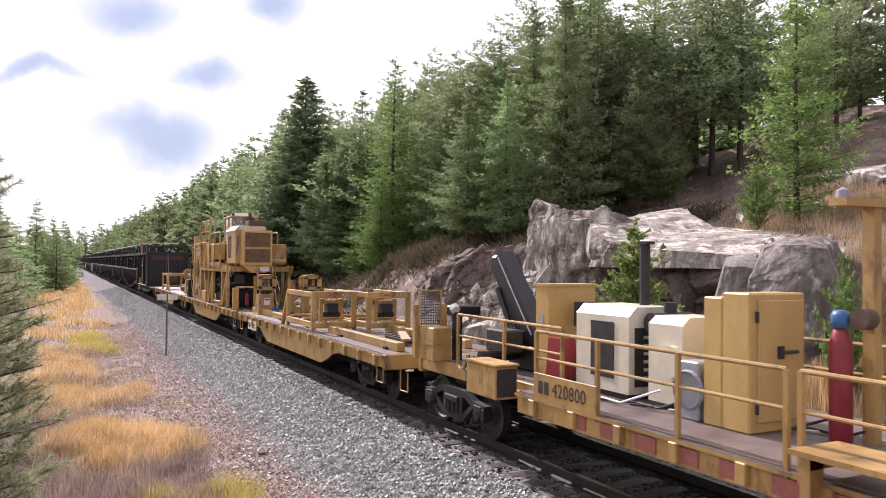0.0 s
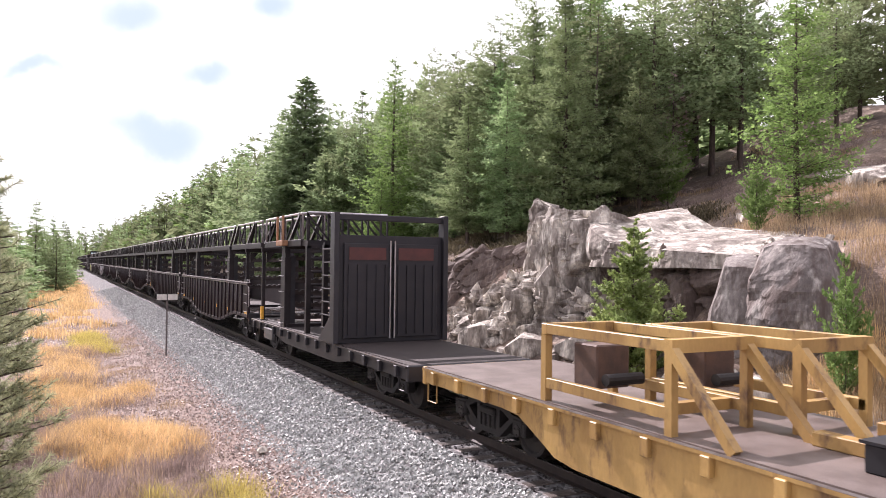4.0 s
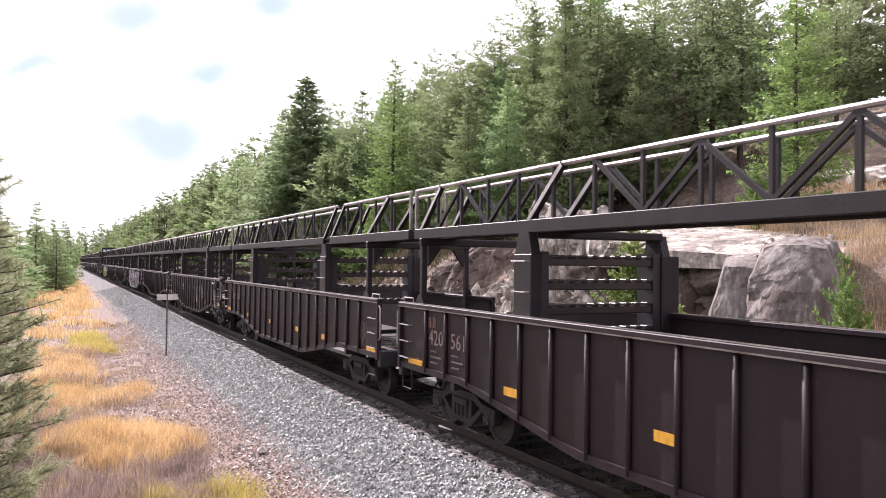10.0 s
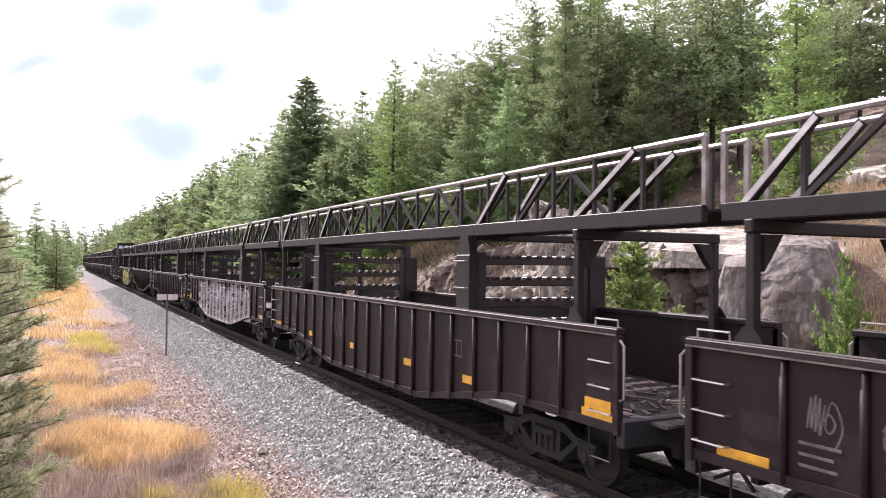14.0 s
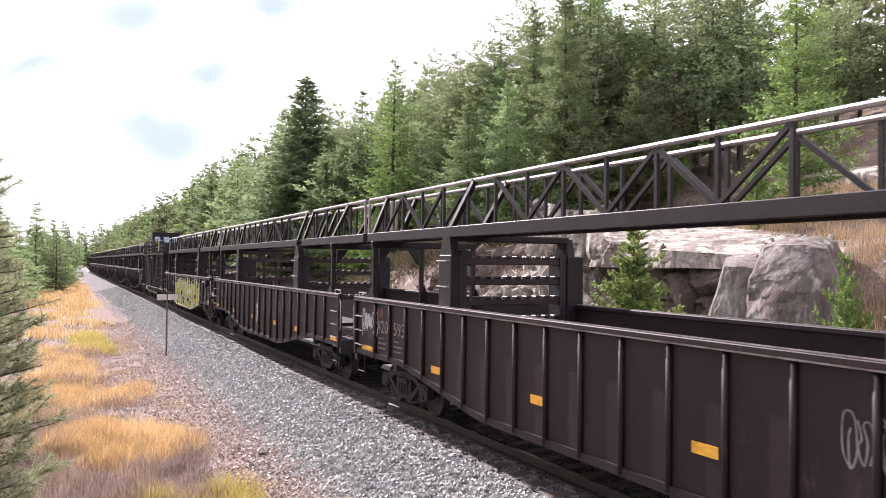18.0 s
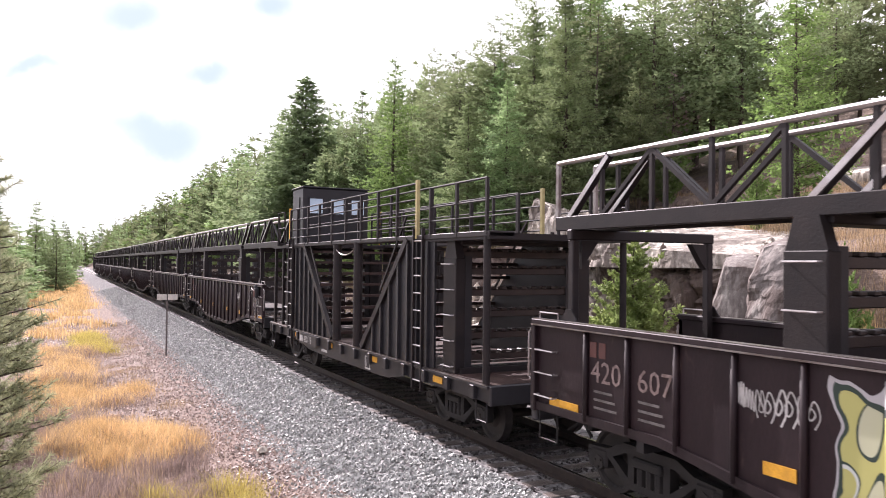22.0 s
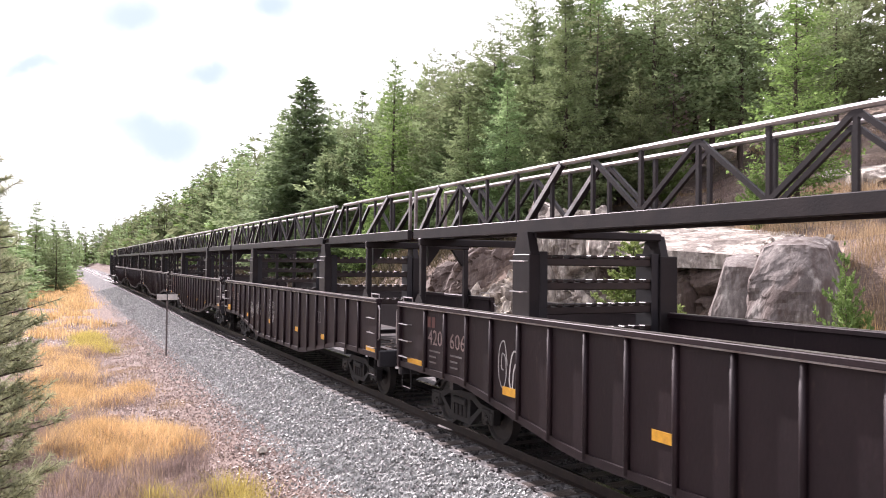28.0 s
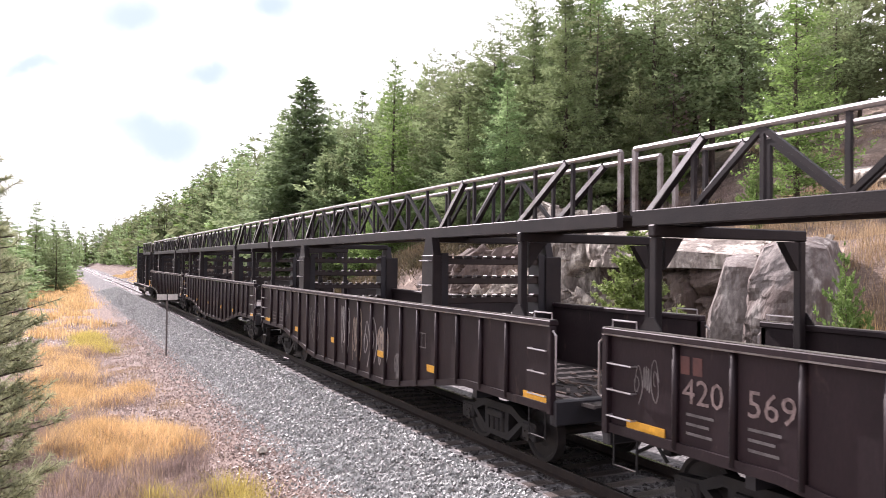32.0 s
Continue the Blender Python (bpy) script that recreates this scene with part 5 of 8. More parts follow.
# ---- car with the rail-handling machine ----
def machine_car():
    L, dk = 13.5, 1.08
    car = flat_car(L, M_YELLOW, M_DARKDECK, "yellow flat car with a tall rail-handling machine", "yellow work cars", deck=dk)
    sup = part("support_frame", Geo().box(-1.38, -1.22, 1.9, 8.3, 2.52, 2.78, 0.012), M_YELLOW, car, "yellow support frame on legs")
    part("far_beam", Geo().box(1.10, 1.26, 1.9, 8.3, 2.52, 2.78, 0.012), M_YELLOW, sup)
    for y in (1.92, 3.2, 5.3, 7.6):
        part("cross_beam", Geo().box(-1.22, 1.10, y, y + 0.16, 2.54, 2.74), M_YELLOW, sup)
    for u in (-1.36, 1.14):
        for y in (2.05, 3.10, 5.25, 6.30):
            part("leg", Geo().box(u, u + 0.13, y - 0.075, y + 0.075, dk, 2.52, 0.01), M_YELLOW, sup)
        part("leg_brace", Geo().beam((u + 0.065, 3.0, dk + 0.06), (u + 0.065, 2.12, 2.46), 0.11, 0.13), M_YELLOW, sup)
        part("leg_brace", Geo().beam((u + 0.065, 6.2, dk + 0.06), (u + 0.065, 5.32, 2.46), 0.11, 0.13), M_YELLOW, sup)
        part("bracket", Geo().prism([(1.9, 2.78), (1.35, 2.78), (1.5, 2.55), (1.9, 2.3)], u + 0.04, u + 0.09), M_YELLOW, sup)
    # the machinery under the platform
    mach = part("engine_block", Geo().box(-0.75, 0.9, 2.6, 7.2, dk, 2.48, 0.05), M_TRUCK, car, "dark oily drive machinery under the platform")
    rng = random.Random(7)
    for k in range(60):
        u, y, z = rng.uniform(-1.1, -0.6), rng.uniform(1.9, 8.0), rng.uniform(1.25, 2.45)
        w = rng.uniform(0.06, 0.22)
        g = Geo().box(u - w, u + w, y - w, y + w, z - w, z + w, 0.02) if k % 3 else Geo().tube((u, y - 0.4, z), (u, y + 0.4, z), w * 0.6, 12)
        part("machine_unit", g, rng.choice([M_RUBBER, M_TRUCK, M_TRUCK, M_WHEEL, M_RUSTBROWN]), mach)
    for k in range(26):
        a = (rng.uniform(-1.2, 0.2), rng.uniform(2.2, 7.0), rng.uniform(2.0, 2.5))
        b = (a[0] + rng.uniform(-0.3, 0.3), a[1] + rng.uniform(0.4, 1.3), rng.uniform(1.3, 2.2))
        part("hydraulic_hose", Geo().path(hang(a, b, rng.uniform(0.1, 0.5), 8), 0.02, 5), M_RUBBER, mach)
    # platform, tank, railings
    plat = part("platform", Geo().box(-1.40, 0.9, 2.9, 8.0, 2.79, 2.86), M_YELLOW, car, "upper work platform")
    part("platform_edge", Geo().box(-1.46, -1.40, 2.9, 5.45, 2.72, 2.92, 0.01), M_YELLOW, plat)
    part("tank", Geo().box(-1.25, -0.75, 5.45, 7.75, 3.02, 3.76, 0.035), M_PALEPAINT, plat, "long yellow tank")
    for z in (2.90, 2.98):
        part("pipe", Geo().tube((-1.30, 5.4, z), (-1.30, 7.9, z), 0.035, 8), M_YELLOW, plat)
    railing(plat, -1.42, [5.42, 6.65, 7.9], [4.78, 4.30, 3.80], 2.65, M_YELLOW, 0.026, 0.07)
    railing(plat, -1.46, [2.98, 4.2, 5.36], [4.16, 3.66], 2.62, M_YELLOW, 0.024, 0.06)
    railing(plat, 0.95, [3.0, 4.5, 6.0, 7.8], [4.2, 3.7], 2.7, M_YELLOW, 0.024, 0.05)
    # cab
    cab = part("cab", Geo().box(-0.72, 0.35, 4.25, 6.0, 2.86, 3.75, 0.02), M_YELLOW, car, "glazed yellow operator's cab")
    for x in (-0.72, 0.30):
        for y in (4.25, 5.1, 5.95):
            part("cab_pillar", Geo().box(x, x + 0.06, y, y + 0.06, 3.75, 4.86), M_YELLOW, cab)
    part("cab_roof", Geo().box(-0.78, 0.42, 4.18, 6.08, 4.86, 4.95, 0.02), M_YELLOW, cab)
    for x in (-0.695, 0.325):
        part("window", Geo().box(x, x + 0.012, 4.31, 5.10, 3.78, 4.85), M_GLASS, cab, "clear cab window")
        part("window", Geo().box(x, x + 0.012, 5.16, 5.95, 3.78, 4.85), M_GLASS, cab, "clear cab window")
    for y in (4.27, 5.97):
        part("window", Geo().box(-0.66, -0.2, y, y + 0.012, 3.78, 4.85), M_GLASS, cab, "clear cab window")
        part("window", Geo().box(-0.14, 0.30, y, y + 0.012, 3.78, 4.85), M_GLASS, cab, "clear cab window")
        part("mullion", Geo().box(-0.2, -0.14, y - 0.01, y + 0.03, 3.75, 4.86), M_YELLOW, cab)
    part("air_conditioner", Geo().prism([(4.6, 4.95), (5.7, 4.95), (5.6, 5.10), (4.75, 5.10)], -0.5, 0.15), M_SIGN_W, cab, "white roof air conditioner")
    for y in (4.2, 6.05):
        part("cab_lamp", Geo().lathe([(0, 0.0), (0, 0.06), (0.09, 0.06), (0.12, 0)], (-0.7, y, 4.95), "z", 10), M_RUBBER, cab)
    # engine housing
    hood = part("engine_hood", Geo().box(-1.05, 0.15, 1.4, 3.15, 2.86, 4.28, 0.03), M_PALEPAINT, car, "yellow engine housing with radiator screens", at=pose(0, 0.5, 0))
    part("hood_top", Geo().prism([(-1.10, 4.20), (-0.9, 4.42), (0.1, 4.42), (0.2, 4.28)], 1.36, 3.2, "y"), M_CREAM, hood, "pale sloped top cover")
    sc = Geo()
    for k in range(13):
        sc.box(-1.062, -1.05, 2.2 + 0.05 * k, 2.225 + 0.05 * k, 3.1, 4.0)
    for k in range(16):
        sc.box(-1.062, -1.05, 2.2, 2.84, 3.1 + 0.058 * k, 3.12 + 0.058 * k)
    part("side_grille", sc, M_SCREEN, hood, "meshed side grille")
    rad = part("radiator", Geo().box(-0.85, 0.35, 0.95, 1.4, 2.78, 4.22, 0.025), M_PALEPAINT, hood, "radiator with two brown screens")
    for z0, z1 in ((2.92, 3.46), (3.54, 4.12)):
        part("screen", Geo().box(-0.75, 0.26, 0.936, 0.95, z0, z1), M_SCREEN, rad)
        for k in range(15):
            part("screen_bar", Geo().box(-0.75 + 0.07 * k, -0.742 + 0.07 * k, 0.928, 0.937, z0, z1), M_SCREEN, rad)
    part("air_intake", Geo().tube((-0.35, 2.3, 4.4), (-0.35, 2.3, 4.80), 0.24, 18).tube((-0.3, 2.2, 4.80), (-0.3, 2.2, 4.98), 0.07, 12), M_RUSTBROWN, hood, "rusty air intake stack")
    part("filter_box", Geo().box(-0.55, 0.3, 1.3, 2.0, 4.42, 4.62, 0.02), M_RUSTBROWN, hood)
    part("work_lamp", Geo().tube((-0.85, 1.2, 4.32), (-0.85, 1.32, 4.32), 0.07, 12), M_CHROME, hood)
    part("hose", Geo().path(hang((-0.98, 1.3, 4.0), (-1.0, 1.5, 2.75), -0.02, 6) + hang((-1.0, 1.5, 2.75), (-1.2, 2.6, 2.72), 0.38, 12), 0.04, 8), M_HOSE, hood, "thick grey hose hanging in a loop")
    part("notice", Geo().box(-0.2, 0.15, 1.18, 1.19, 2.56, 2.72), M_SIGN_W, sup)
    part("lower_cowl", Geo().prism([(-0.8, 2.78), (0.3, 2.78), (0.1, 2.5), (-0.5, 2.5)], 1.0, 1.9, "y"), M_PALEPAINT, hood)
    part("far_unit", Geo().box(0.4, 1.2, 2.4, 3.7, 2.9, 3.7, 0.03).tube((0.5, 2.2, 2.95), (1.1, 2.2, 2.95), 0.12, 12), M_YELLOW, car, "yellow equipment unit")
    # gantry with pulleys
    gan = part("gantry", Geo().box(-1.37, -1.12, 10.2, 10.46, dk, 4.22, 0.012), M_YELLOW, car, "tall yellow gantry with grooved pulleys")
    for x0, x1 in ((-1.37, -1.12), (1.02, 1.27)):
        if x0 > 0:
            part("gantry_post", Geo().box(x0, x1, 10.2, 10.46, dk, 4.22, 0.012), M_YELLOW, gan)
        part("gantry_post", Geo().box(x0, x1, 8.2, 8.58, dk, 3.92, 0.012), M_YELLOW, gan)
        part("gantry_beam", Geo().box(x0 + 0.02, x1 - 0.02, 8.58, 10.2, 3.48, 3.84, 0.012), M_YELLOW, gan)
        part("base_panel", Geo().box(x0 + 0.03, x1 - 0.06, 8.58, 10.2, dk, 1.62), M_YELLOW, gan)
        part("mid_bar", Geo().box(x0 + 0.18, x1 - 0.02, 8.58, 10.2, 2.28, 2.5), M_RUBBER, gan)
        part("stay", Geo().beam((x0 + 0.12, 8.15, 3.55), (x0 + 0.12, 7.1, dk + 0.1), 0.10, 0.16), M_YELLOW, gan)
        part("stay_box", Geo().box(x0 + 0.02, x1, 6.95, 8.1, dk, 1.58, 0.015), M_YELLOW, gan)
        part("rear_stay", Geo().beam((x0 + 0.12, 10.46, 2.75), (x0 + 0.12, 11.35, dk + 0.1), 0.10, 0.15), M_YELLOW, gan)
        part("upper_stay", Geo().beam((x0 + 0.2, 10.44, 3.5), (x0 + 0.2, 10.86, 2.4), 0.07, 0.09), M_YELLOW, gan)
        part("stay_plate", Geo().prism([(10.46, 1.95), (10.8, 2.1), (10.8, 2.55), (10.46, 2.7)], x0 + 0.08, x0 + 0.13), M_YELLOW, gan)
        part("guard_hoop", Geo().path([(x0 + 0.02, 10.5, 3.62), (x0 + 0.02, 10.95, 3.62), (x0 + 0.02, 11.0, 3.57), (x0 + 0.02, 10.98, 2.9)], 0.018, 6), M_YELLOW, gan)
        for y in (8.61, 9.29):
            for z in (2.08, 2.92):
                w = part("pulley", Geo().lathe([(x0 + 0.18, 0.05), (x0 + 0.18, 0.20), (x0 + 0.15, 0.24), (x0 + 0.14, 0.34), (x0 + 0.18, 0.35), (x0 + 0.21, 0.28), (x0 + 0.24, 0.35), (x0 + 0.28, 0.34), (x0 + 0.27, 0.26), (x0 + 0.27, 0.05)], (0, y, z), "x", 22), M_DIRTYGOLD, gan, "worn yellow grooved pulley", smooth=False)
                up = 1 if z > 2.5 else -1
                part("pulley_block", Geo().box(x0 - 0.01, x0 + 0.06, y + 0.02, y + 0.24, min(z + up * 0.16, z - up * 0.06), max(z + up * 0.16, z - up * 0.06), 0.01), M_YELLOW, w)
                for d in (0.04, 0.15):
                    part("slot", Geo().box(x0 + 0.012, x0 + 0.02, y + d, y + d + 0.07, z + up * 0.22 - 0.035, z + up * 0.22 + 0.035), M_RUBBER, w, "dark bolt slot")
                part("axle_cap", Geo().tube((x0 + 0.06, y, z), (x0 + 0.16, y, z), 0.06, 10), M_WHEEL, w)
        for y, z in ((9.4, 3.66), (8.39, 3.70), (9.3, 1.50), (8.39, 1.7)):
            part("bolt_boss", Geo().tube((x0 - 0.06, y, z), (x0, y, z), 0.07, 10), M_DIRTYGOLD, gan)
    core = part("gantry_core", Geo().box(-0.85, 0.8, 8.5, 10.1, 1.62, 3.42, 0.03), M_TRUCK, gan, "dark oily machine body behind the pulleys")
    r3 = random.Random(12)
    for k in range(16):
        y, z, w = r3.uniform(8.6, 10.0), r3.uniform(1.75, 3.3), r3.uniform(0.06, 0.16)
        part("core_fitting", Geo().box(-0.98, -0.85, y - w, y + w, z - w * 0.7, z + w * 0.7, 0.015) if k % 2 else Geo().tube((-1.0, y, z), (-0.85, y, z), w * 0.7, 12), r3.choice([M_RUBBER, M_YELLOW, M_TRUCK]), core)
    part("head_block", Geo().box(-1.352, -1.05, 8.58, 9.95, 3.06, 3.47, 0.015), M_YELLOW, gan)
    part("foot_block", Geo().box(-1.352, -1.05, 8.58, 9.95, 1.62, 1.92, 0.015), M_YELLOW, gan)
    for y0, y1 in ((8.195, 8.585),):
        part("worn_band", Geo().box(-1.374, -1.116, y0, y1, 2.74, 2.84), M_RUSTY, gan, "brown worn band")
    part("worn_band", Geo().box(-1.374, -1.116, 10.195, 10.465, 3.56, 3.64), M_RUSTY, gan, "brown worn band")
    for y in (8.2, 10.3):
        part("gantry_cross", Geo().box(-1.12, 1.02, y - 0.08, y + 0.12, 3.55, 3.80, 0.012), M_YELLOW, gan)
    number_bars(gan, (-1.365, 9.95, 1.26), 0.24, 0.17, M_DARKPAINT)
    lettering("420801", 0.25, M_DARKPAINT, gan, (-1.365, 9.62, 1.26), wide=0.88)
    for k in range(6):
        part("top_fitting", Geo().box(-1.2 + 0.35 * k, -1.0 + 0.35 * k, 8.5 + 0.2 * (k % 3), 8.9 + 0.2 * (k % 3), 3.84, 3.98 + 0.06 * (k % 3), 0.02), M_YELLOW if k % 2 else M_RUSTBROWN, gan)
    for k in range(4):
        part("top_hose", Geo().path(hang((-1.2 + 0.3 * k, 8.6 + 0.25 * k, 3.95), (-1.1 + 0.3 * k, 9.35 + 0.2 * k, 3.95), -0.11, 8), 0.016, 6), M_RUBBER, gan)
    part("exhaust_base", Geo().tube((-0.55, 9.2, 3.85), (-0.55, 9.2, 4.12), 0.15, 12), M_RUSTBROWN, gan)
    part("exhaust_pipe", Geo().path([(-0.55, 9.2, 4.1), (-0.55, 9.22, 4.25), (-0.55, 9.35, 4.40), (-0.55, 9.42, 5.1)], 0.055, 12), M_GREYBOX, gan, "slanted pale exhaust pipe")
    for k in range(4):
        w = 0.05 * k
        part("hanging_hose", Geo().path([(-1.3, 10.85, 2.95 - w), (-1.33, 11.15 + w, 2.98 - w), (-1.34, 11.3 + w, 2.8), (-1.34, 11.3 + w, 2.3), (-1.34, 11.22 + w, 1.95), (-1.34, 11.0 + 0.5 * w, 1.72 - w), (-1.33, 10.75, 1.75 - w), (-1.3, 10.55, 2.0 - w), (-1.28, 10.47, 2.1)], 0.024, 6), M_HOSE if k % 2 else M_RUBBER, gan)
    part("hydraulic_motor", Geo().tube((-1.28, 10.62, 2.65), (-0.9, 10.62, 2.65), 0.16, 14).tube((-1.32, 10.62, 2.65), (-1.28, 10.62, 2.65), 0.08, 10).box(-1.2, -0.8, 10.5, 10.9, 2.85, 3.02, 0.03), M_TRUCK, gan, "oily hydraulic motor with hoses")
    part("valve_stack", Geo().box(-1.2, -0.95, 10.48, 10.78, 2.2, 2.42, 0.02).tube((-1.24, 10.56, 2.3), (-1.2, 10.56, 2.3), 0.04, 8).tube((-1.24, 10.7, 2.3), (-1.2, 10.7, 2.3), 0.04, 8), M_RUBBER, gan)
    for k in range(5):
        part("lattice_plate", Geo().box(-1.2, -0.4, 10.48, 10.9, 3.5 + 0.09 * k, 3.535 + 0.09 * k, 0.008), M_YELLOW if k % 2 else M_DIRTYGOLD, gan)
    part("winch", Geo().tube((-1.2, 10.75, 2.9), (-0.7, 10.75, 2.9), 0.17, 14).box(-1.15, -0.75, 10.5, 11.0, 2.5, 2.72, 0.02), M_TRUCK, gan)
    # end fittings
    kb = part("control_cabinet", Geo().box(-1.36, -0.92, 12.15, 12.72, dk, 1.98, 0.015), M_CRANE, car, "black steel control cabinet")
    part("cabinet_label", Geo().box(-1.3645, -1.36, 12.35, 12.5, 1.45, 1.6), M_ORANGE, kb)
    for x in (-1.1, 0.3, 1.2):
        part("end_post", Geo().box(x - 0.05, x + 0.05, 13.2, 13.3, dk, 2.0), M_YELLOW, car)
    part("end_bar", Geo().box(-1.1, 1.2, 13.2, 13.3, 1.92, 2.0), M_SAFETY, car)
    for x in (-1.30, -0.62):
        part("end_post", Geo().box(x - 0.05, x + 0.05, 0.12, 0.22, dk, 2.0), M_YELLOW, car)
    part("end_post", Geo().box(-1.35, -1.25, 0.75, 0.85, dk, 1.92), M_YELLOW, car)
    part("end_bar", Geo().box(-1.30, -0.62, 0.12, 0.22, 1.93, 2.0), M_YELLOW, car)
    mesh_panel("end_grille", car, -0.42, 0.06, 0.2, dk + 0.1, 2.42, M_MESHGREY, 0.05, M_SAFETY, "dark mesh guard with orange edge")
    part("extinguisher", Geo().lathe([(0, 0.0), (0, 0.07), (0.4, 0.07), (0.46, 0.03), (0.5, 0.03), (0.5, 0)], (-0.78, 0.85, dk + 0.15), "z", 14), M_RED, car, "red fire extinguisher")
    st = part("stairs", Geo().beam((-0.25, 0.55, dk), (-0.25, 1.55, 2.75), 0.04, 0.14).beam((0.35, 0.55, dk), (0.35, 1.55, 2.75), 0.04, 0.14), M_YELLOW, car, "steep steps with red treads")
    for k in range(7):
        f = (k + 0.6) / 7.2
        part("tread", Geo().box(-0.25, 0.35, 0.55 + f - 0.08, 0.55 + f + 0.1, dk + f * 1.67 - 0.015, dk + f * 1.67 + 0.02), M_SAFETY, st)
    for x in (-0.32, 0.42):
        part("hand_rail", Geo().tube((x, 0.5, dk + 0.75), (x, 1.4, 2.62), 0.016, 8), M_EDGE, st)
    part("steel_section", Geo().box(-1.42, -1.18, 3.35, 4.75, dk, dk + 0.03).box(-1.32, -1.28, 3.35, 4.75, dk + 0.03, dk + 0.16).box(-1.42, -1.18, 3.35, 4.75, dk + 0.16, dk + 0.19), M_YELLOW, car, "short steel beam lying on the deck edge")
    return car


# ---- black rack cars ----
def rack_car(tail=False):
    L, dk = 13.0, 1.0
    car = flat_car(L, M_BLACK, M_DARKDECK, "black flat car with a bulkhead at the tail of the train" if tail else "black flat car with a doored bulkhead and roller racks", "black rack cars", deck=dk, belly=0.55)
    Y = (lambda y: L - y) if tail else (lambda y: y)

    def span(a, b):
        return tuple(sorted((Y(a), Y(b))))
    bulk = part("bulkhead", Geo().box(-1.46, 1.46, *span(4.1, 4.22), dk, 3.62, 0.01), M_BLACK, car, "black steel bulkhead with two doors")
    for x in (-1.52, 1.40):
        part("bulk_post", Geo().box(x, x + 0.13, *span(3.98, 4.3), dk, 4.16, 0.012), M_BLACK, bulk)
        part("gusset", Geo().prism([(Y(4.3), dk), (Y(5.3), dk), (Y(4.3), dk + 0.7)], x + 0.04, x + 0.08), M_BLACK, bulk)
    part("bulk_header", Geo().box(-1.40, 1.40, *span(4.08, 4.26), 3.98, 4.12, 0.012), M_BLACK, bulk)
    for s in (-1, 1):
        a, b = sorted((s * 0.05, s * 1.25))
        d = part("door", Geo().box(a, b, *span(4.04, 4.1), dk + 0.12, 3.42, 0.01), M_BLACK, bulk)
        for k in range(5):
            x = a + 0.12 + k * (b - a - 0.24) / 4
            part("door_rib", Geo().box(x - 0.02, x + 0.02, *span(4.0, 4.04), dk + 0.2, 2.9), M_BLACK, d)
        part("door_panel", Geo().box(a + 0.12, b - 0.12, *span(4.02, 4.04), 3.02, 3.32), M_OXIDE, d, "dull red panel")
        part("door_bar", Geo().tube((s * 0.06, Y(4.0), dk + 0.1), (s * 0.06, Y(4.0), 3.5), 0.02, 8), M_RAILING, d)
    # frames behind the bulkhead
    for y in (5.4, 6.9):
        fr = part("rack_frame", Geo().box(-1.3, 1.3, *span(y, y + 0.12), 3.34, 3.46), M_STEEL, car, "dark upright frame with bars")
        for x in (-1.32, 1.2):
            part("post", Geo().box(x, x + 0.13, *span(y, y + 0.14), dk, 3.4), M_STEEL, fr)
        for k in range(6):
            part("bar", Geo().tube((-1.2, Y(y + 0.06), 1.25 + 0.36 * k), (1.2, Y(y + 0.06), 1.25 + 0.36 * k), 0.04, 8), M_STEEL, fr)
    for k in range(7):
        part("side_bar", Geo().tube((-1.36, Y(4.3), 1.3 + 0.33 * k), (-1.36, Y(5.4), 1.3 + 0.33 * k), 0.02, 6), M_STEEL, car)
    rack(car, span(9.1, 9.56)[0], dk, (1.28, 1.65, 2.02, 2.38, 2.72, 3.06))
    stand(car, Y(12.2), dk, w=0.12)
    for s in (-1, 1):
        part("yellow_sleeve", Geo().box(*sorted((s * 1.215, s * 1.295)), *span(12.12, 12.28), dk, dk + 0.45), M_ORANGE, car, "yellow painted post foot")
    part("step_box", Geo().box(-1.48, -1.38, *span(9.95, 10.95), 0.52, 0.86, 0.015), M_MESHGREY, car, "chequered steel step box")
    part("litter", Geo().box(-0.9, 0.4, *span(10.4, 11.6), dk, dk + 0.05).box(-0.2, 0.9, *span(11.2, 12.4), dk, dk + 0.035), M_DECK, car)
    if not tail:
        for k, ch in enumerate("FEDCB"):
            lettering(ch, 0.22, M_WHITE, car, (0.98, 9.015, 2.98 - 0.36 * k), LEAD_END, "white painted letter")
        part("letter_board", Geo().box(0.94, 1.30, 9.03, 9.07, 1.2, 3.3), M_BLACK, car)
        cw = catwalk(car, 7.75, 11.95, [(9.05, 7.95)], [])
        for y in (7.25, 7.75):
            part("cross_rail", Geo().tube((U_NEAR, y, Z_TOP), (1.2, y, Z_TOP), 0.036, 8), M_RAILING, cw)
            for k in range(5):
                x = U_NEAR + 0.6 * k
                part("upright", Geo().box(x - 0.025, x + 0.025, y - 0.025, y + 0.025, Z_LOW + 0.1, Z_TOP), M_STEEL, cw)
                if k < 4:
                    part("diagonal", Geo().beam((x, y, Z_TOP - 0.05), (x + 0.6, y, Z_LOW + 0.15), 0.05, 0.05), M_STEEL, cw)
        part("cross_walk", Geo().box(U_NEAR, 1.25, 7.2, 7.8, Z_LOW - 0.03, Z_LOW + 0.13), M_STEEL, cw)
        part("landing", Geo().box(-1.42, -0.5, 9.1, 9.85, Z_LOW + 0.0, Z_LOW + 0.16, 0.01), M_RUSTY, cw, "rust-orange landing")
        for y in (9.15, 9.8):
            part("landing_post", Geo().box(-1.42, -1.36, y - 0.03, y + 0.03, Z_LOW, Z_TOP), M_RUSTY, cw)
    else:
        catwalk(car, 1.0, 7.0, [(5.6, 4.6)], [])
    return car


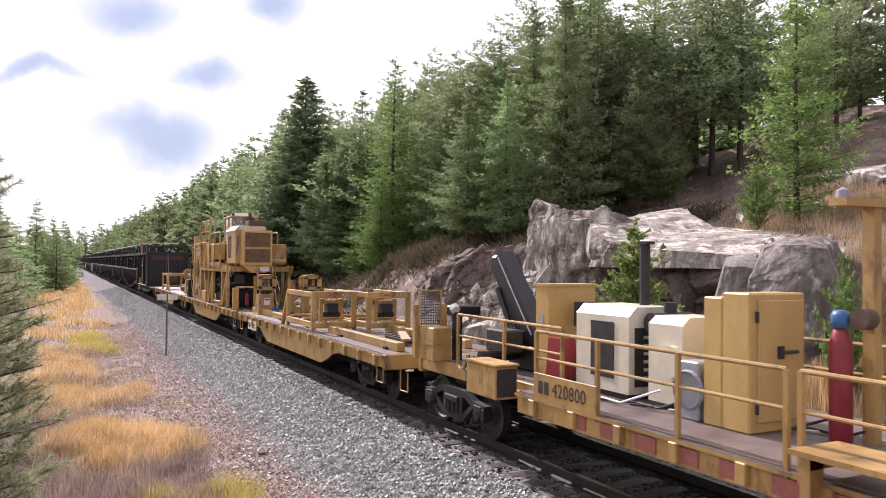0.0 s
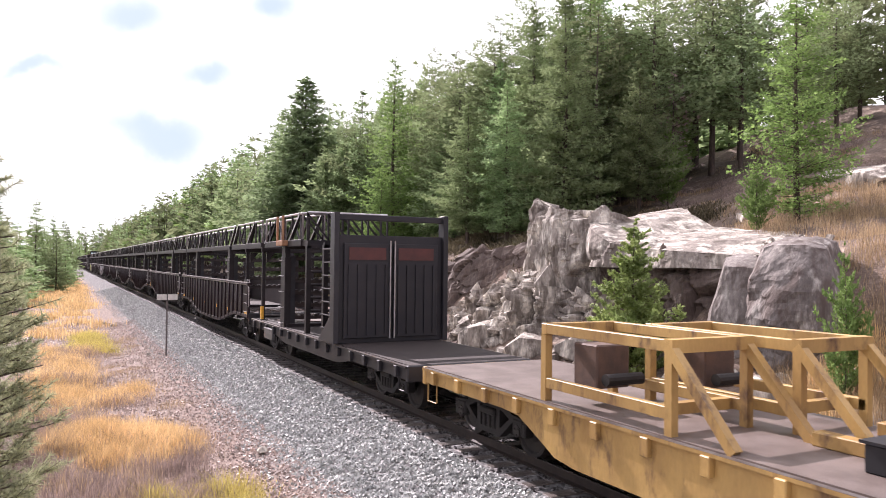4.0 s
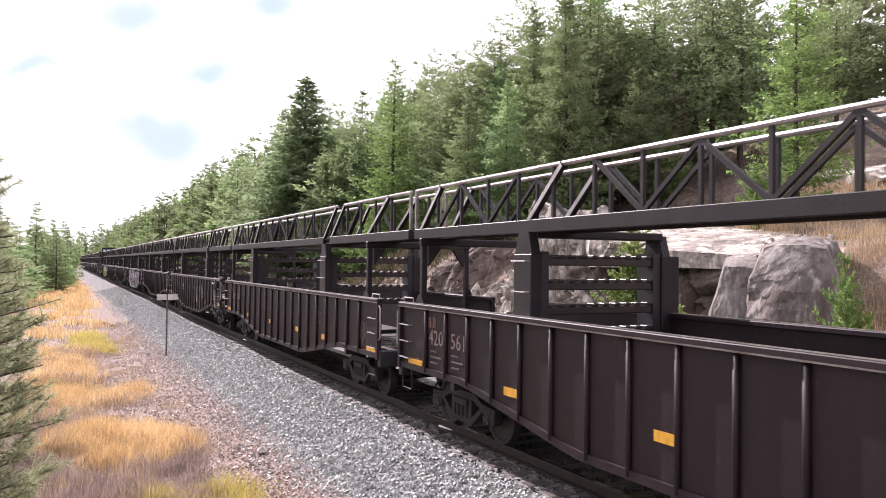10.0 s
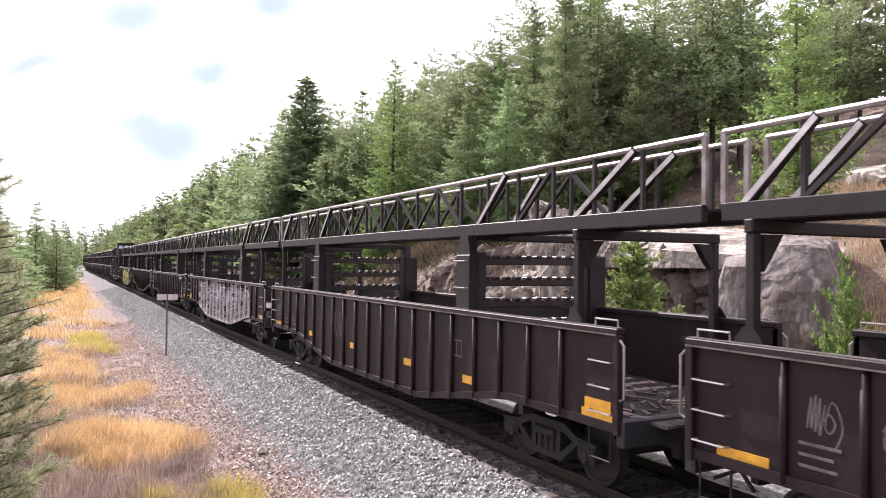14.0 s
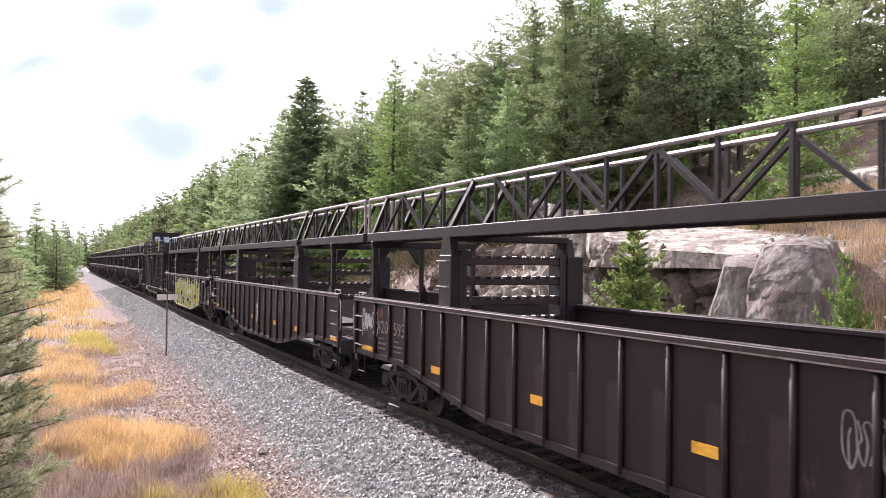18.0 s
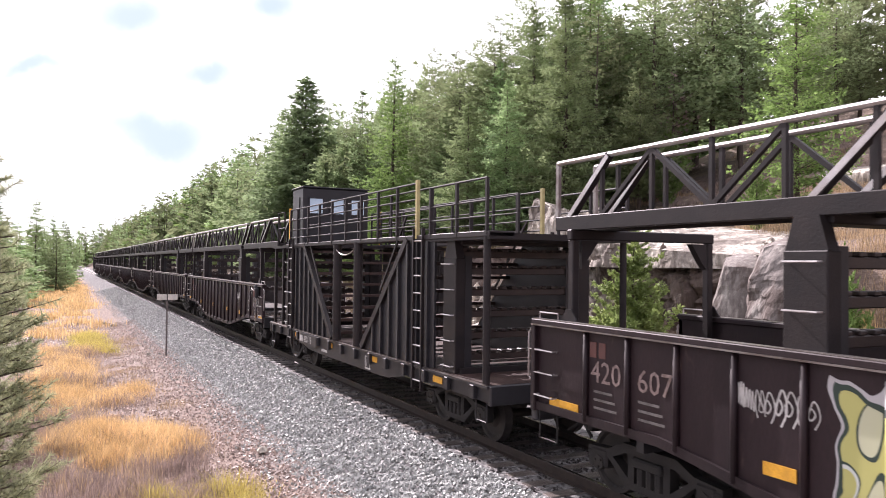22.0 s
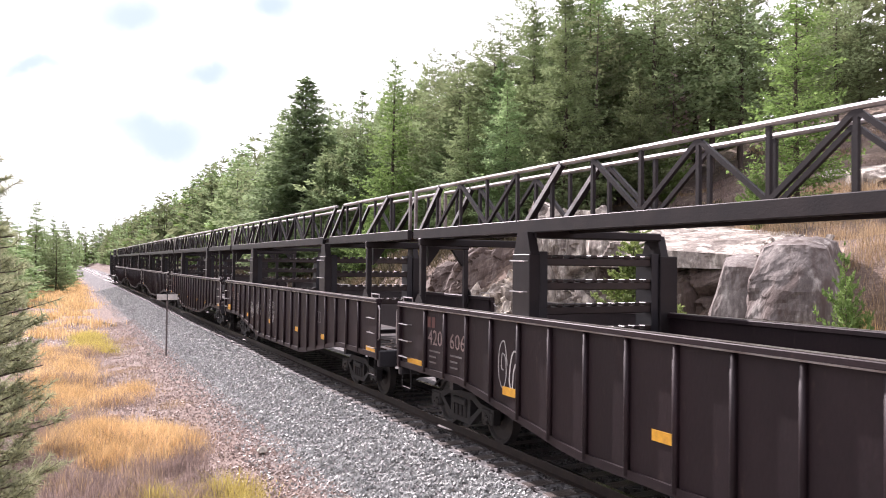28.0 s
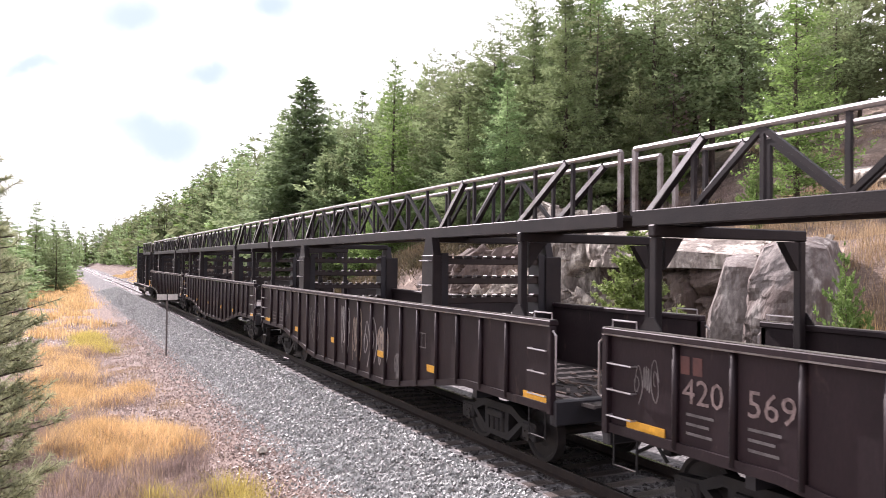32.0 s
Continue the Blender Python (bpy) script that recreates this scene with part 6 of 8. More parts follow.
M_OXIDE = material("dull_red_oxide", (0.10, 0.03, 0.024), (0.07, 0.024, 0.02), 4, 0.6, bump=0.05)
M_RUSTY = material("rust_orange_steel", (0.36, 0.19, 0.09), (0.25, 0.13, 0.07), 5, 0.7, bump=0.2)
M_PALEYELLOW = material("dirty_pale_yellow", (0.42, 0.36, 0.16), (0.32, 0.27, 0.12), 6, 0.6, bump=0.1)


M_REDDECK = material("rusty_dark_deck", (0.040, 0.022, 0.018), (0.062, 0.034, 0.027), 3, 0.6, bump=0.3, spots=(0.10, 0.065, 0.05), spot_at=0.64, grain=0.24)


# ---- black car with stairs, side galleries and a cab ----
def stair_car():
    L, dk = 13.5, 1.08
    car = flat_car(L, M_BLACK, M_REDDECK, "black flat car with stairs, railed galleries and a cab", "black rack cars", deck=dk, belly=0.62)
    for s in (-1, 1):
        for a, b, c, d in ((10.9, 9.94, 7.55, 1), (2.0, 3.1, 5.5, -1)):
            w = part("stair_wall", Geo().prism([(a, dk), (a, 3.40), (b, 3.40), (c, dk)], *sorted((s * 1.32, s * 1.36))), M_BLACK, car, "black ribbed stair wall")
            for k in range(7):
                y = a + (c - a) * (k + 0.5) / 8
                top = 3.38 if (y > b if d > 0 else y < b) else dk + (3.4 - dk) * (y - c) / (b - c)
                part("rib", Geo().box(*sorted((s * 1.36, s * 1.42)), y - 0.04, y + 0.04, dk, top - 0.03), M_BLACK, w)
            part("stringer", Geo().beam((s * 1.38, b, 3.42), (s * 1.38, c, dk + 0.02), 0.10, 0.14), M_STEEL, w)
            part("stair_rail", Geo().beam((s * 1.38, b - d * 0.1, 3.85), (s * 1.38, c + d * 1.0, dk + 1.3), 0.03, 0.05), M_STEEL, w)
        gal = part("gallery", Geo().box(*sorted((s * 0.95, s * 1.42)), 0.0, 11.9, 3.38, 3.47, 0.01), M_STEEL, car, "narrow railed gallery")
        r = railing(gal, s * 1.40, [2.65, 3.6, 4.6, 5.6, 6.6, 7.6, 8.6, 9.6, 10.6, 11.3], [4.44, 4.14, 3.86, 3.64], 3.4, M_STEEL, 0.020, 0.055, "dark four-bar railing")
        railing(gal, s * 0.98, [2.9, 4.9, 6.9, 8.9, 11.0], [4.40, 4.0], 3.4, M_STEEL, 0.018, 0.045, "dark railing")
        railing(gal, s * 1.40, [0.1, 1.1, 2.1], [4.30, 3.95, 3.7], 3.4, M_STEEL, 0.020, 0.05, "dark railing")
        for y in (2.66, 11.35):
            part("gate_post", Geo().box(*sorted((s * 1.37, s * 1.43)), y - 0.04, y + 0.04, 3.4, 4.5), M_PALEYELLOW if y < 3 else M_ORANGE, gal, "pale yellow gate post")
        for y, w in ((7.28, 0.21), (5.86, 0.21), (0.15, 0.12)):
            part("gallery_post", Geo().tube((s * 1.36, y, dk), (s * 1.36, y, 3.40), w / 2, 12), M_STEEL, gal)
        for y in (12.3, 13.2):
            part("end_post", Geo().box(*sorted((s * 1.28, s * 1.36)), y - 0.05, y + 0.05, dk, 3.40), M_STEEL, car)
        for y in (10.95, 2.35):
            ld = part("ladder", Geo().box(*sorted((s * 1.40, s * 1.46)), y - 0.02, y + 0.02, 0.62, 3.6).box(*sorted((s * 1.40, s * 1.46)), y + 0.36, y + 0.40, 0.62, 3.6), M_STEEL, car, "steel side ladder")
            for k in range(9):
                part("rung", Geo().tube((s * 1.44, y, 0.8 + 0.32 * k), (s * 1.44, y + 0.38, 0.8 + 0.32 * k), 0.015, 6), M_RAILING, ld)
    for a, b in ((9.94, 7.55), (3.1, 5.5)):
        n = 8
        for k in range(n):
            f = (k + 0.5) / n
            part("stair_tread", Geo().box(-1.3, 1.3, a + (b - a) * f - 0.13, a + (b - a) * f + 0.13, 3.38 - 2.3 * f - 0.035, 3.38 - 2.3 * f + 0.03), M_REDDECK, car)
    part("top_floor", Geo().box(-1.4, 1.4, 9.9, 13.3, 3.36, 3.44), M_STEEL, car)
    part("lead_floor", Geo().box(-1.4, 1.4, 0.0, 3.0, 3.34, 3.44), M_STEEL, car)
    for y in (6.1, 7.0):
        fr = part("rack_frame", Geo().box(1.28, 1.38, y, y + 0.1, dk, 3.36), M_STEEL, car)
        for k in range(5):
            part("bar", Geo().tube((1.34, 5.9, 1.5 + 0.4 * k), (1.34, 7.3, 1.5 + 0.4 * k), 0.022, 6), M_STEEL, fr)
    rack(car, 1.25, dk, (1.35, 1.72, 2.09, 2.46, 2.83, 3.12), top=3.34)
    rack(car, 11.5, dk, (1.35, 1.72, 2.09, 2.46, 2.83, 3.12), top=3.34)
    cab = part("cab", Geo().box(-0.92, 1.15, 11.75, 12.88, 3.45, 5.18, 0.03), M_CRANE, car, "black operator's cab with small windows")
    part("cab_roof", Geo().box(-0.95, 1.18, 11.7, 12.92, 5.18, 5.22, 0.01), M_CRANE, cab)
    for k in range(3):
        x = -0.72 + 0.66 * k
        w = part("window", Geo().box(x, x + 0.40, 11.735, 11.75, 4.42, 4.86), M_SKYBLUE, cab, "small window painted pale blue for the sky in it")
        part("window_frame", Geo().box(x - 0.04, x, 11.725, 11.752, 4.38, 4.90).box(x + 0.40, x + 0.44, 11.725, 11.752, 4.38, 4.90).box(x, x + 0.40, 11.725, 11.752, 4.86, 4.90).box(x, x + 0.40, 11.725, 11.752, 4.38, 4.42), M_CRANE, w)
    part("cab_door", Geo().box(-0.94, -0.92, 12.1, 12.7, 3.5, 4.9), M_CRANE, cab)
    part("cab_rail", Geo().path([(-1.42, 12.6, 3.45), (-1.42, 12.6, 4.42), (-1.42, 11.9, 4.42), (-1.42, 11.9, 3.45)], 0.025, 6).tube((-1.42, 12.6, 3.95), (-1.42, 11.9, 3.95), 0.02), M_STEEL, car)
    part("chain", Geo().path(hang((-1.42, 7.3, 3.3), (-1.42, 5.9, 3.3), 0.18, 8), 0.012, 5), M_RAILING, car)
    plate = part("number_board", Geo().box(-1.475, -1.46, 8.55, 10.05, 0.76, 1.04), M_BLACK, car, "black board with white car number")
    number_bars(plate, (-1.478, 9.98, 0.82), 0.26, 0.16, M_WHITE)
    lettering("420115", 0.24, M_WHITE, plate, (-1.478, 9.62, 0.82), wide=0.95)
    part("side_bar", Geo().box(-1.387, -1.38, 8.55, 8.8, 0.82, 0.87).box(-1.387, -1.38, 7.9, 8.35, 0.70, 0.76), M_WHITE, car)
    for y in (10.4, 7.5, 4.6, 1.6):
        part("reflector", Geo().box(-1.39, -1.383, y, y + 0.36, 0.86, 0.97), M_ORANGE, car, "orange reflective strip")
    part("mark_frame", Geo().box(-1.387, -1.38, 5.0, 5.03, 0.66, 0.94).box(-1.387, -1.38, 5.27, 5.3, 0.66, 0.94).box(-1.387, -1.38, 5.03, 5.27, 0.91, 0.94).box(-1.387, -1.38, 5.03, 5.27, 0.66, 0.69), M_WHITE, car)
    lettering("F", 0.2, M_WHITE, car, (-1.386, 5.22, 0.73))
    return car


# opaque pale blue: the bright sky in the cab windows, put into their colour
M_SKYBLUE = material("painted_sky_glazing", (0.58, 0.72, 0.82), (0.48, 0.64, 0.75), 4, 0.08, bump=0.0)
# ---- the train, from its leading end ----
CARS = []


def put_car(car, lead):
    car.matrix_basis = pose(TX, lead, 0)
    CARS.append((car, lead))
    return car


def build_train():
    put_car(crane_car(), -4.3)
    put_car(frame_car(), 14.15)
    put_car(machine_car(), 28.85)
    put_car(sloped_frame_car(), 43.05)
    put_car(rack_car(), 57.2)
    first, plain = gondola(), gondola(False)
    lead = 70.87
    for k in range(10):
        c = first if k == 0 else plain if k == 5 else copy_thing(first, pose(0, 0, 0))
        put_car(c, lead + 17.4 * k)
    put_car(stair_car(), lead + 17.4 * 10 + 0.1)
    for k in range(11, 19):
        put_car(copy_thing(plain if k in (13, 16) else first, pose(0, 0, 0)), lead - 2.78 + 17.4 * k)
    put_car(rack_car(True), lead - 2.78 + 17.4 * 19)


build_train()
# ---- painted marks on the gondola sides ----
SIDE_X = -1.3655


def ribbon(g, pts, w, x=SIDE_X):
    """A flat painted stroke through points (y, z) on the near side."""
    P = [Vector((0, p[0], p[1])) for p in pts]
    left, right = [], []
    for i, p in enumerate(P):
        d = (P[min(i + 1, len(P) - 1)] - P[max(i - 1, 0)]).normalized()
        n = Vector((0, -d.z, d.y)) * w / 2
        left.append((x, p.y + n.y, p.z + n.z))
        right.append((x, p.y - n.y, p.z - n.z))
    k = len(P)
    g.add(left + right, [(i, i + 1, k + i + 1, k + i) for i in range(k - 1)])


GLYPHS = (
    ((0.5, 0.02), (0.15, 0.3), (0.2, 0.85), (0.5, 0.98), (0.8, 0.85), (0.85, 0.3), (0.5, 0.02), (0.45, 0.5), (0.6, 0.7)),
    ((0.05, 0.3), (0.15, 0.9), (0.3, 0.3), (0.4, 0.95), (0.55, 0.25), (0.65, 0.9), (0.8, 0.2), (0.95, 0.8)),
    ((0.9, 0.5), (0.6, 0.95), (0.15, 0.8), (0.1, 0.3), (0.5, 0.05), (0.8, 0.3), (0.7, 0.65), (0.4, 0.7), (0.35, 0.45), (0.55, 0.4)),
    ((0.1, 0.98), (0.3, 0.6), (0.1, 0.4), (0.4, 0.02), (0.6, 0.5), (0.4, 0.9), (0.75, 0.95), (0.95, 0.5), (0.7, 0.05)),
    ((0.2, 0.0), (0.12, 0.55), (0.35, 0.98), (0.5, 0.6), (0.35, 0.3), (0.65, 0.25), (0.9, 0.6), (0.75, 0.98), (0.6, 0.7), (0.85, 0.1)),
    ((0.0, 0.55), (0.3, 0.7), (0.6, 0.5), (0.3, 0.3), (0.05, 0.45), (0.4, 0.95), (0.8, 0.8), (1.0, 0.4), (0.6, 0.0)),
)


def bend(pts, n=7):
    """A smooth line through points."""
    P = [pts[0]] + list(pts) + [pts[-1]]
    out = []
    for i in range(1, len(P) - 2):
        for k in range(n):
            t = k / n
            out.append(tuple(0.5 * (2 * P[i][c] + (P[i + 1][c] - P[i - 1][c]) * t + (2 * P[i - 1][c] - 5 * P[i][c] + 4 * P[i + 1][c] - P[i + 2][c]) * t * t + (3 * P[i][c] - P[i - 1][c] - 3 * P[i + 1][c] + P[i + 2][c]) * t ** 3) for c in (0, 1)))
    return out + [pts[-1]]


def tag_mark(car, y0, y1, z0, z1, mat, seed, w=0.035, label="scrawled spray-paint tag"):
    """Letter-like scrawls side by side, or one above another where the tag is tall."""
    rng = random.Random(seed)
    wide, high = y1 - y0, z1 - z0
    rows = max(1, round(high / wide * 0.45))
    cols = max(2, round(wide / (high / rows) * 3.2))
    for r in range(rows):
        for c in range(cols):
            pts = bend(rng.choice(GLYPHS))
            a, b = y1 - wide * (c + rng.uniform(-0.12, 0.06)) / cols, y1 - wide * (c + 1 + rng.uniform(-0.05, 0.2)) / cols
            lo = z0 + high * (r + rng.uniform(-0.1, 0.1)) / rows
            hi = z0 + high * (r + 1 + rng.uniform(-0.25, 0.05)) / rows
            lean = rng.uniform(-0.15, 0.15) * (hi - lo)
            g = Geo()
            ribbon(g, [(a + (b - a) * p[0] + lean * (p[1] - 0.5), lo + (hi - lo) * p[1]) for p in pts], w * rng.uniform(0.5, 0.8), SIDE_X - 0.0006 * (c % 3))
            part("graffiti", g, mat, car, label)


STROKES = {
    "S": (((0.85, 0.85), (0.5, 1.0), (0.15, 0.8), (0.5, 0.52), (0.85, 0.25), (0.5, 0.0), (0.1, 0.15)),),
    "O": (((0.5, 1.0), (0.12, 0.75), (0.12, 0.25), (0.5, 0.0), (0.88, 0.25), (0.88, 0.75), (0.5, 1.0)),),
    "A": (((0.05, 0.0), (0.3, 0.7), (0.5, 1.0), (0.7, 0.7), (0.95, 0.0)), ((0.2, 0.4), (0.8, 0.4))),
    "B": (((0.15, 0.0), (0.15, 1.0)), ((0.15, 1.0), (0.7, 0.95), (0.8, 0.75), (0.6, 0.55), (0.2, 0.52)), ((0.2, 0.52), (0.85, 0.45), (0.95, 0.2), (0.6, 0.0), (0.15, 0.0))),
    "U": (((0.1, 1.0), (0.1, 0.3), (0.5, 0.0), (0.9, 0.3), (0.9, 1.0)),),
}


def hand_letters(car, text, y, z, w, h, dy, dz, mat, thick=0.035):
    """Sprayed capital letters, one after another; dy, dz: the step from letter to letter."""
    for i, ch in enumerate(text):
        g = Geo()
        for k, stroke in enumerate(STROKES[ch]):
            ribbon(g, [(y + i * dy - p[0] * w, z + i * dz + p[1] * h) for p in bend(stroke)], thick, SIDE_X - 0.0006 * k)
        part("graffiti", g, mat, car, "sprayed hand-drawn letter")


def mural_material(name, y0, y1, palette, seed, swirls):
    """Sprayed piece across the whole side: swirling bands of several paints with dark and pale contours, brown paint round it."""
    m = M_BROWN.copy()
    m.name = name
    N, L = m.node_tree.nodes, m.node_tree.links
    bs = N["Principled BSDF"]
    co = N.new("ShaderNodeTexCoord")
    sep = N.new("ShaderNodeSeparateXYZ")
    L.new(co.outputs["Object"], sep.inputs[0])

    def math_node(op, a, b):
        n = N.new("ShaderNodeMath")
        n.operation = op
        for i, v in enumerate((a, b)):
            if isinstance(v, (int, float)):
                n.inputs[i].default_value = v
            else:
                L.new(v, n.inputs[i])
        return n.outputs[0]

    flat = N.new("ShaderNodeCombineXYZ")
    L.new(sep.outputs["Y"], flat.inputs[0])
    L.new(sep.outputs["Z"], flat.inputs[1])
    flat.inputs[2].default_value = seed
    wob = N.new("ShaderNodeTexNoise")
    wob.inputs["Scale"].default_value, wob.inputs["Detail"].default_value = 1.5, 1.5
    L.new(flat.outputs[0], wob.inputs["Vector"])
    edge = math_node("MINIMUM", math_node("SUBTRACT", sep.outputs["Y"], y0), math_node("SUBTRACT", y1, sep.outputs["Y"]))
    edge = math_node("MINIMUM", edge, math_node("SUBTRACT", 2.02, sep.outputs["Z"]))
    edge = math_node("ADD", edge, math_node("MULTIPLY", math_node("SUBTRACT", wob.outputs[0], 0.5), 1.1))
    swirl = N.new("ShaderNodeTexNoise")
    swirl.inputs["Scale"].default_value, swirl.inputs["Detail"].default_value, swirl.inputs["Distortion"].default_value = swirls
    L.new(flat.outputs[0], swirl.inputs["Vector"])
    ramp = N.new("ShaderNodeValToRGB")
    ramp.color_ramp.interpolation = "CONSTANT"
    main, second, third, dark = palette
    stops = ((0.0, second), (0.12, dark), (0.15, main), (0.33, dark), (0.36, third), (0.40, main), (0.56, dark), (0.60, second), (0.72, dark), (0.75, main), (0.92, third))
    while len(ramp.color_ramp.elements) < len(stops):
        ramp.color_ramp.elements.new(0.5)
    for e, (p, c) in zip(ramp.color_ramp.elements, stops):
        e.position = 0.26 + 0.48 * p
        e.color = (*c, 1)
    L.new(swirl.outputs[0], ramp.inputs[0])
    line = N.new("ShaderNodeMix")
    line.data_type = "RGBA"
    line.inputs["A"].default_value = (*dark, 1)
    L.new(math_node("GREATER_THAN", edge, 0.13), line.inputs["Factor"])
    L.new(ramp.outputs[0], line.inputs["B"])
    rim = N.new("ShaderNodeMix")
    rim.data_type = "RGBA"
    rim.inputs["A"].default_value = (0.42, 0.41, 0.42, 1)
    L.new(math_node("GREATER_THAN", edge, 0.07), rim.inputs["Factor"])
    L.new(line.outputs["Result"], rim.inputs["B"])
    out = N.new("ShaderNodeMix")
    out.data_type = "RGBA"
    L.new(math_node("GREATER_THAN", edge, 0.03), out.inputs["Factor"])
    L.new(bs.inputs["Base Color"].links[0].from_socket, out.inputs["A"])
    L.new(rim.outputs["Result"], out.inputs["B"])
    L.new(out.outputs["Result"], bs.inputs["Base Color"])
    return m


def mural(car, mat):
    """Sprays the near side, its posts and sill."""
    for o in car.children_recursive:
        kind = o.name.split(".")[0]
        if kind in ("side", "side_post", "side_sill") and o.data.vertices[0].co.x < 0:
            o.material_slots[0].link = "OBJECT"
            o.material_slots[0].material = mat
            if kind == "side":
                tagged(o, "ribbed side covered by a sprayed piece in many colours")


def stencils(car, digits, rng, paint):
    """Car number in two panels near the trailing end, with small unreadable lines below as bars."""
    if digits:
        number_bars(car, (SIDE_X, 15.08, 1.80), 0.30, 0.19, M_DULLRED)
        lettering("420", 0.38, paint, car, (SIDE_X, 15.06, 1.50))
        lettering(digits, 0.38, paint, car, (SIDE_X, 14.22, 1.50))
    for k in range(3):
        w = rng.uniform(0.25, 0.45)
        part("stencil_bar", Geo().box(SIDE_X - 0.001, SIDE_X + 0.001, 15.0 - w, 15.0, 1.37 - 0.10 * k, 1.40 - 0.10 * k), M_FAINT, car)
        part("stencil_bar", Geo().box(SIDE_X - 0.001, SIDE_X + 0.001, 14.2 - w, 14.2, 1.37 - 0.10 * k, 1.40 - 0.10 * k), M_FAINT, car)
    y = 3.95
    part("stencil_frame", Geo().box(SIDE_X - 0.001, SIDE_X + 0.001, y, y + 0.34, 1.40, 1.42).box(SIDE_X - 0.001, SIDE_X + 0.001, y, y + 0.34, 1.66, 1.68).box(SIDE_X - 0.001, SIDE_X + 0.001, y, y + 0.02, 1.42, 1.66).box(SIDE_X - 0.001, SIDE_X + 0.001, y + 0.32, y + 0.34, 1.42, 1.66).box(SIDE_X - 0.001, SIDE_X + 0.001, y + 0.16, y + 0.18, 1.42, 1.66), M_FAINT, car, "small faded inspection stencil")


def brake_gear(car):
    """Hand-brake housing on the near side of the lead end, with its chain."""
    b = part("brake_housing", Geo().box(-1.52, -1.365, 0.62, 0.92, 1.72, 2.08, 0.04).tube((-1.5, 0.77, 2.06), (-1.42, 0.77, 2.14), 0.07, 10), M_BLACK, car, "black hand-brake housing on the side")
    part("brake_lever", Geo().path([(-1.53, 0.86, 1.98), (-1.56, 1.02, 2.04), (-1.56, 1.06, 1.96)], 0.018, 6), M_RAILING, b)
    part("brake_plate", Geo().box(-1.532, -1.52, 0.68, 0.86, 1.78, 1.98, 0.01), M_OXIDE, b)
    chain = Geo()
    for k in range(14):
        z = 1.70 - 0.055 * k
        chain.box(-1.49 - 0.008 * (k % 2), -1.462 + 0.008 * (k % 2), 0.75, 0.79, z - 0.032, z + 0.032, 0.006)
    part("brake_chain", chain, M_RAILING, b, "hanging pale brake chain")
    part("brake_rod", Geo().path(hang((-1.46, 0.77, 0.95), (-1.30, 2.3, 0.92), 0.26, 12), 0.012, 5), M_EDGE, b)


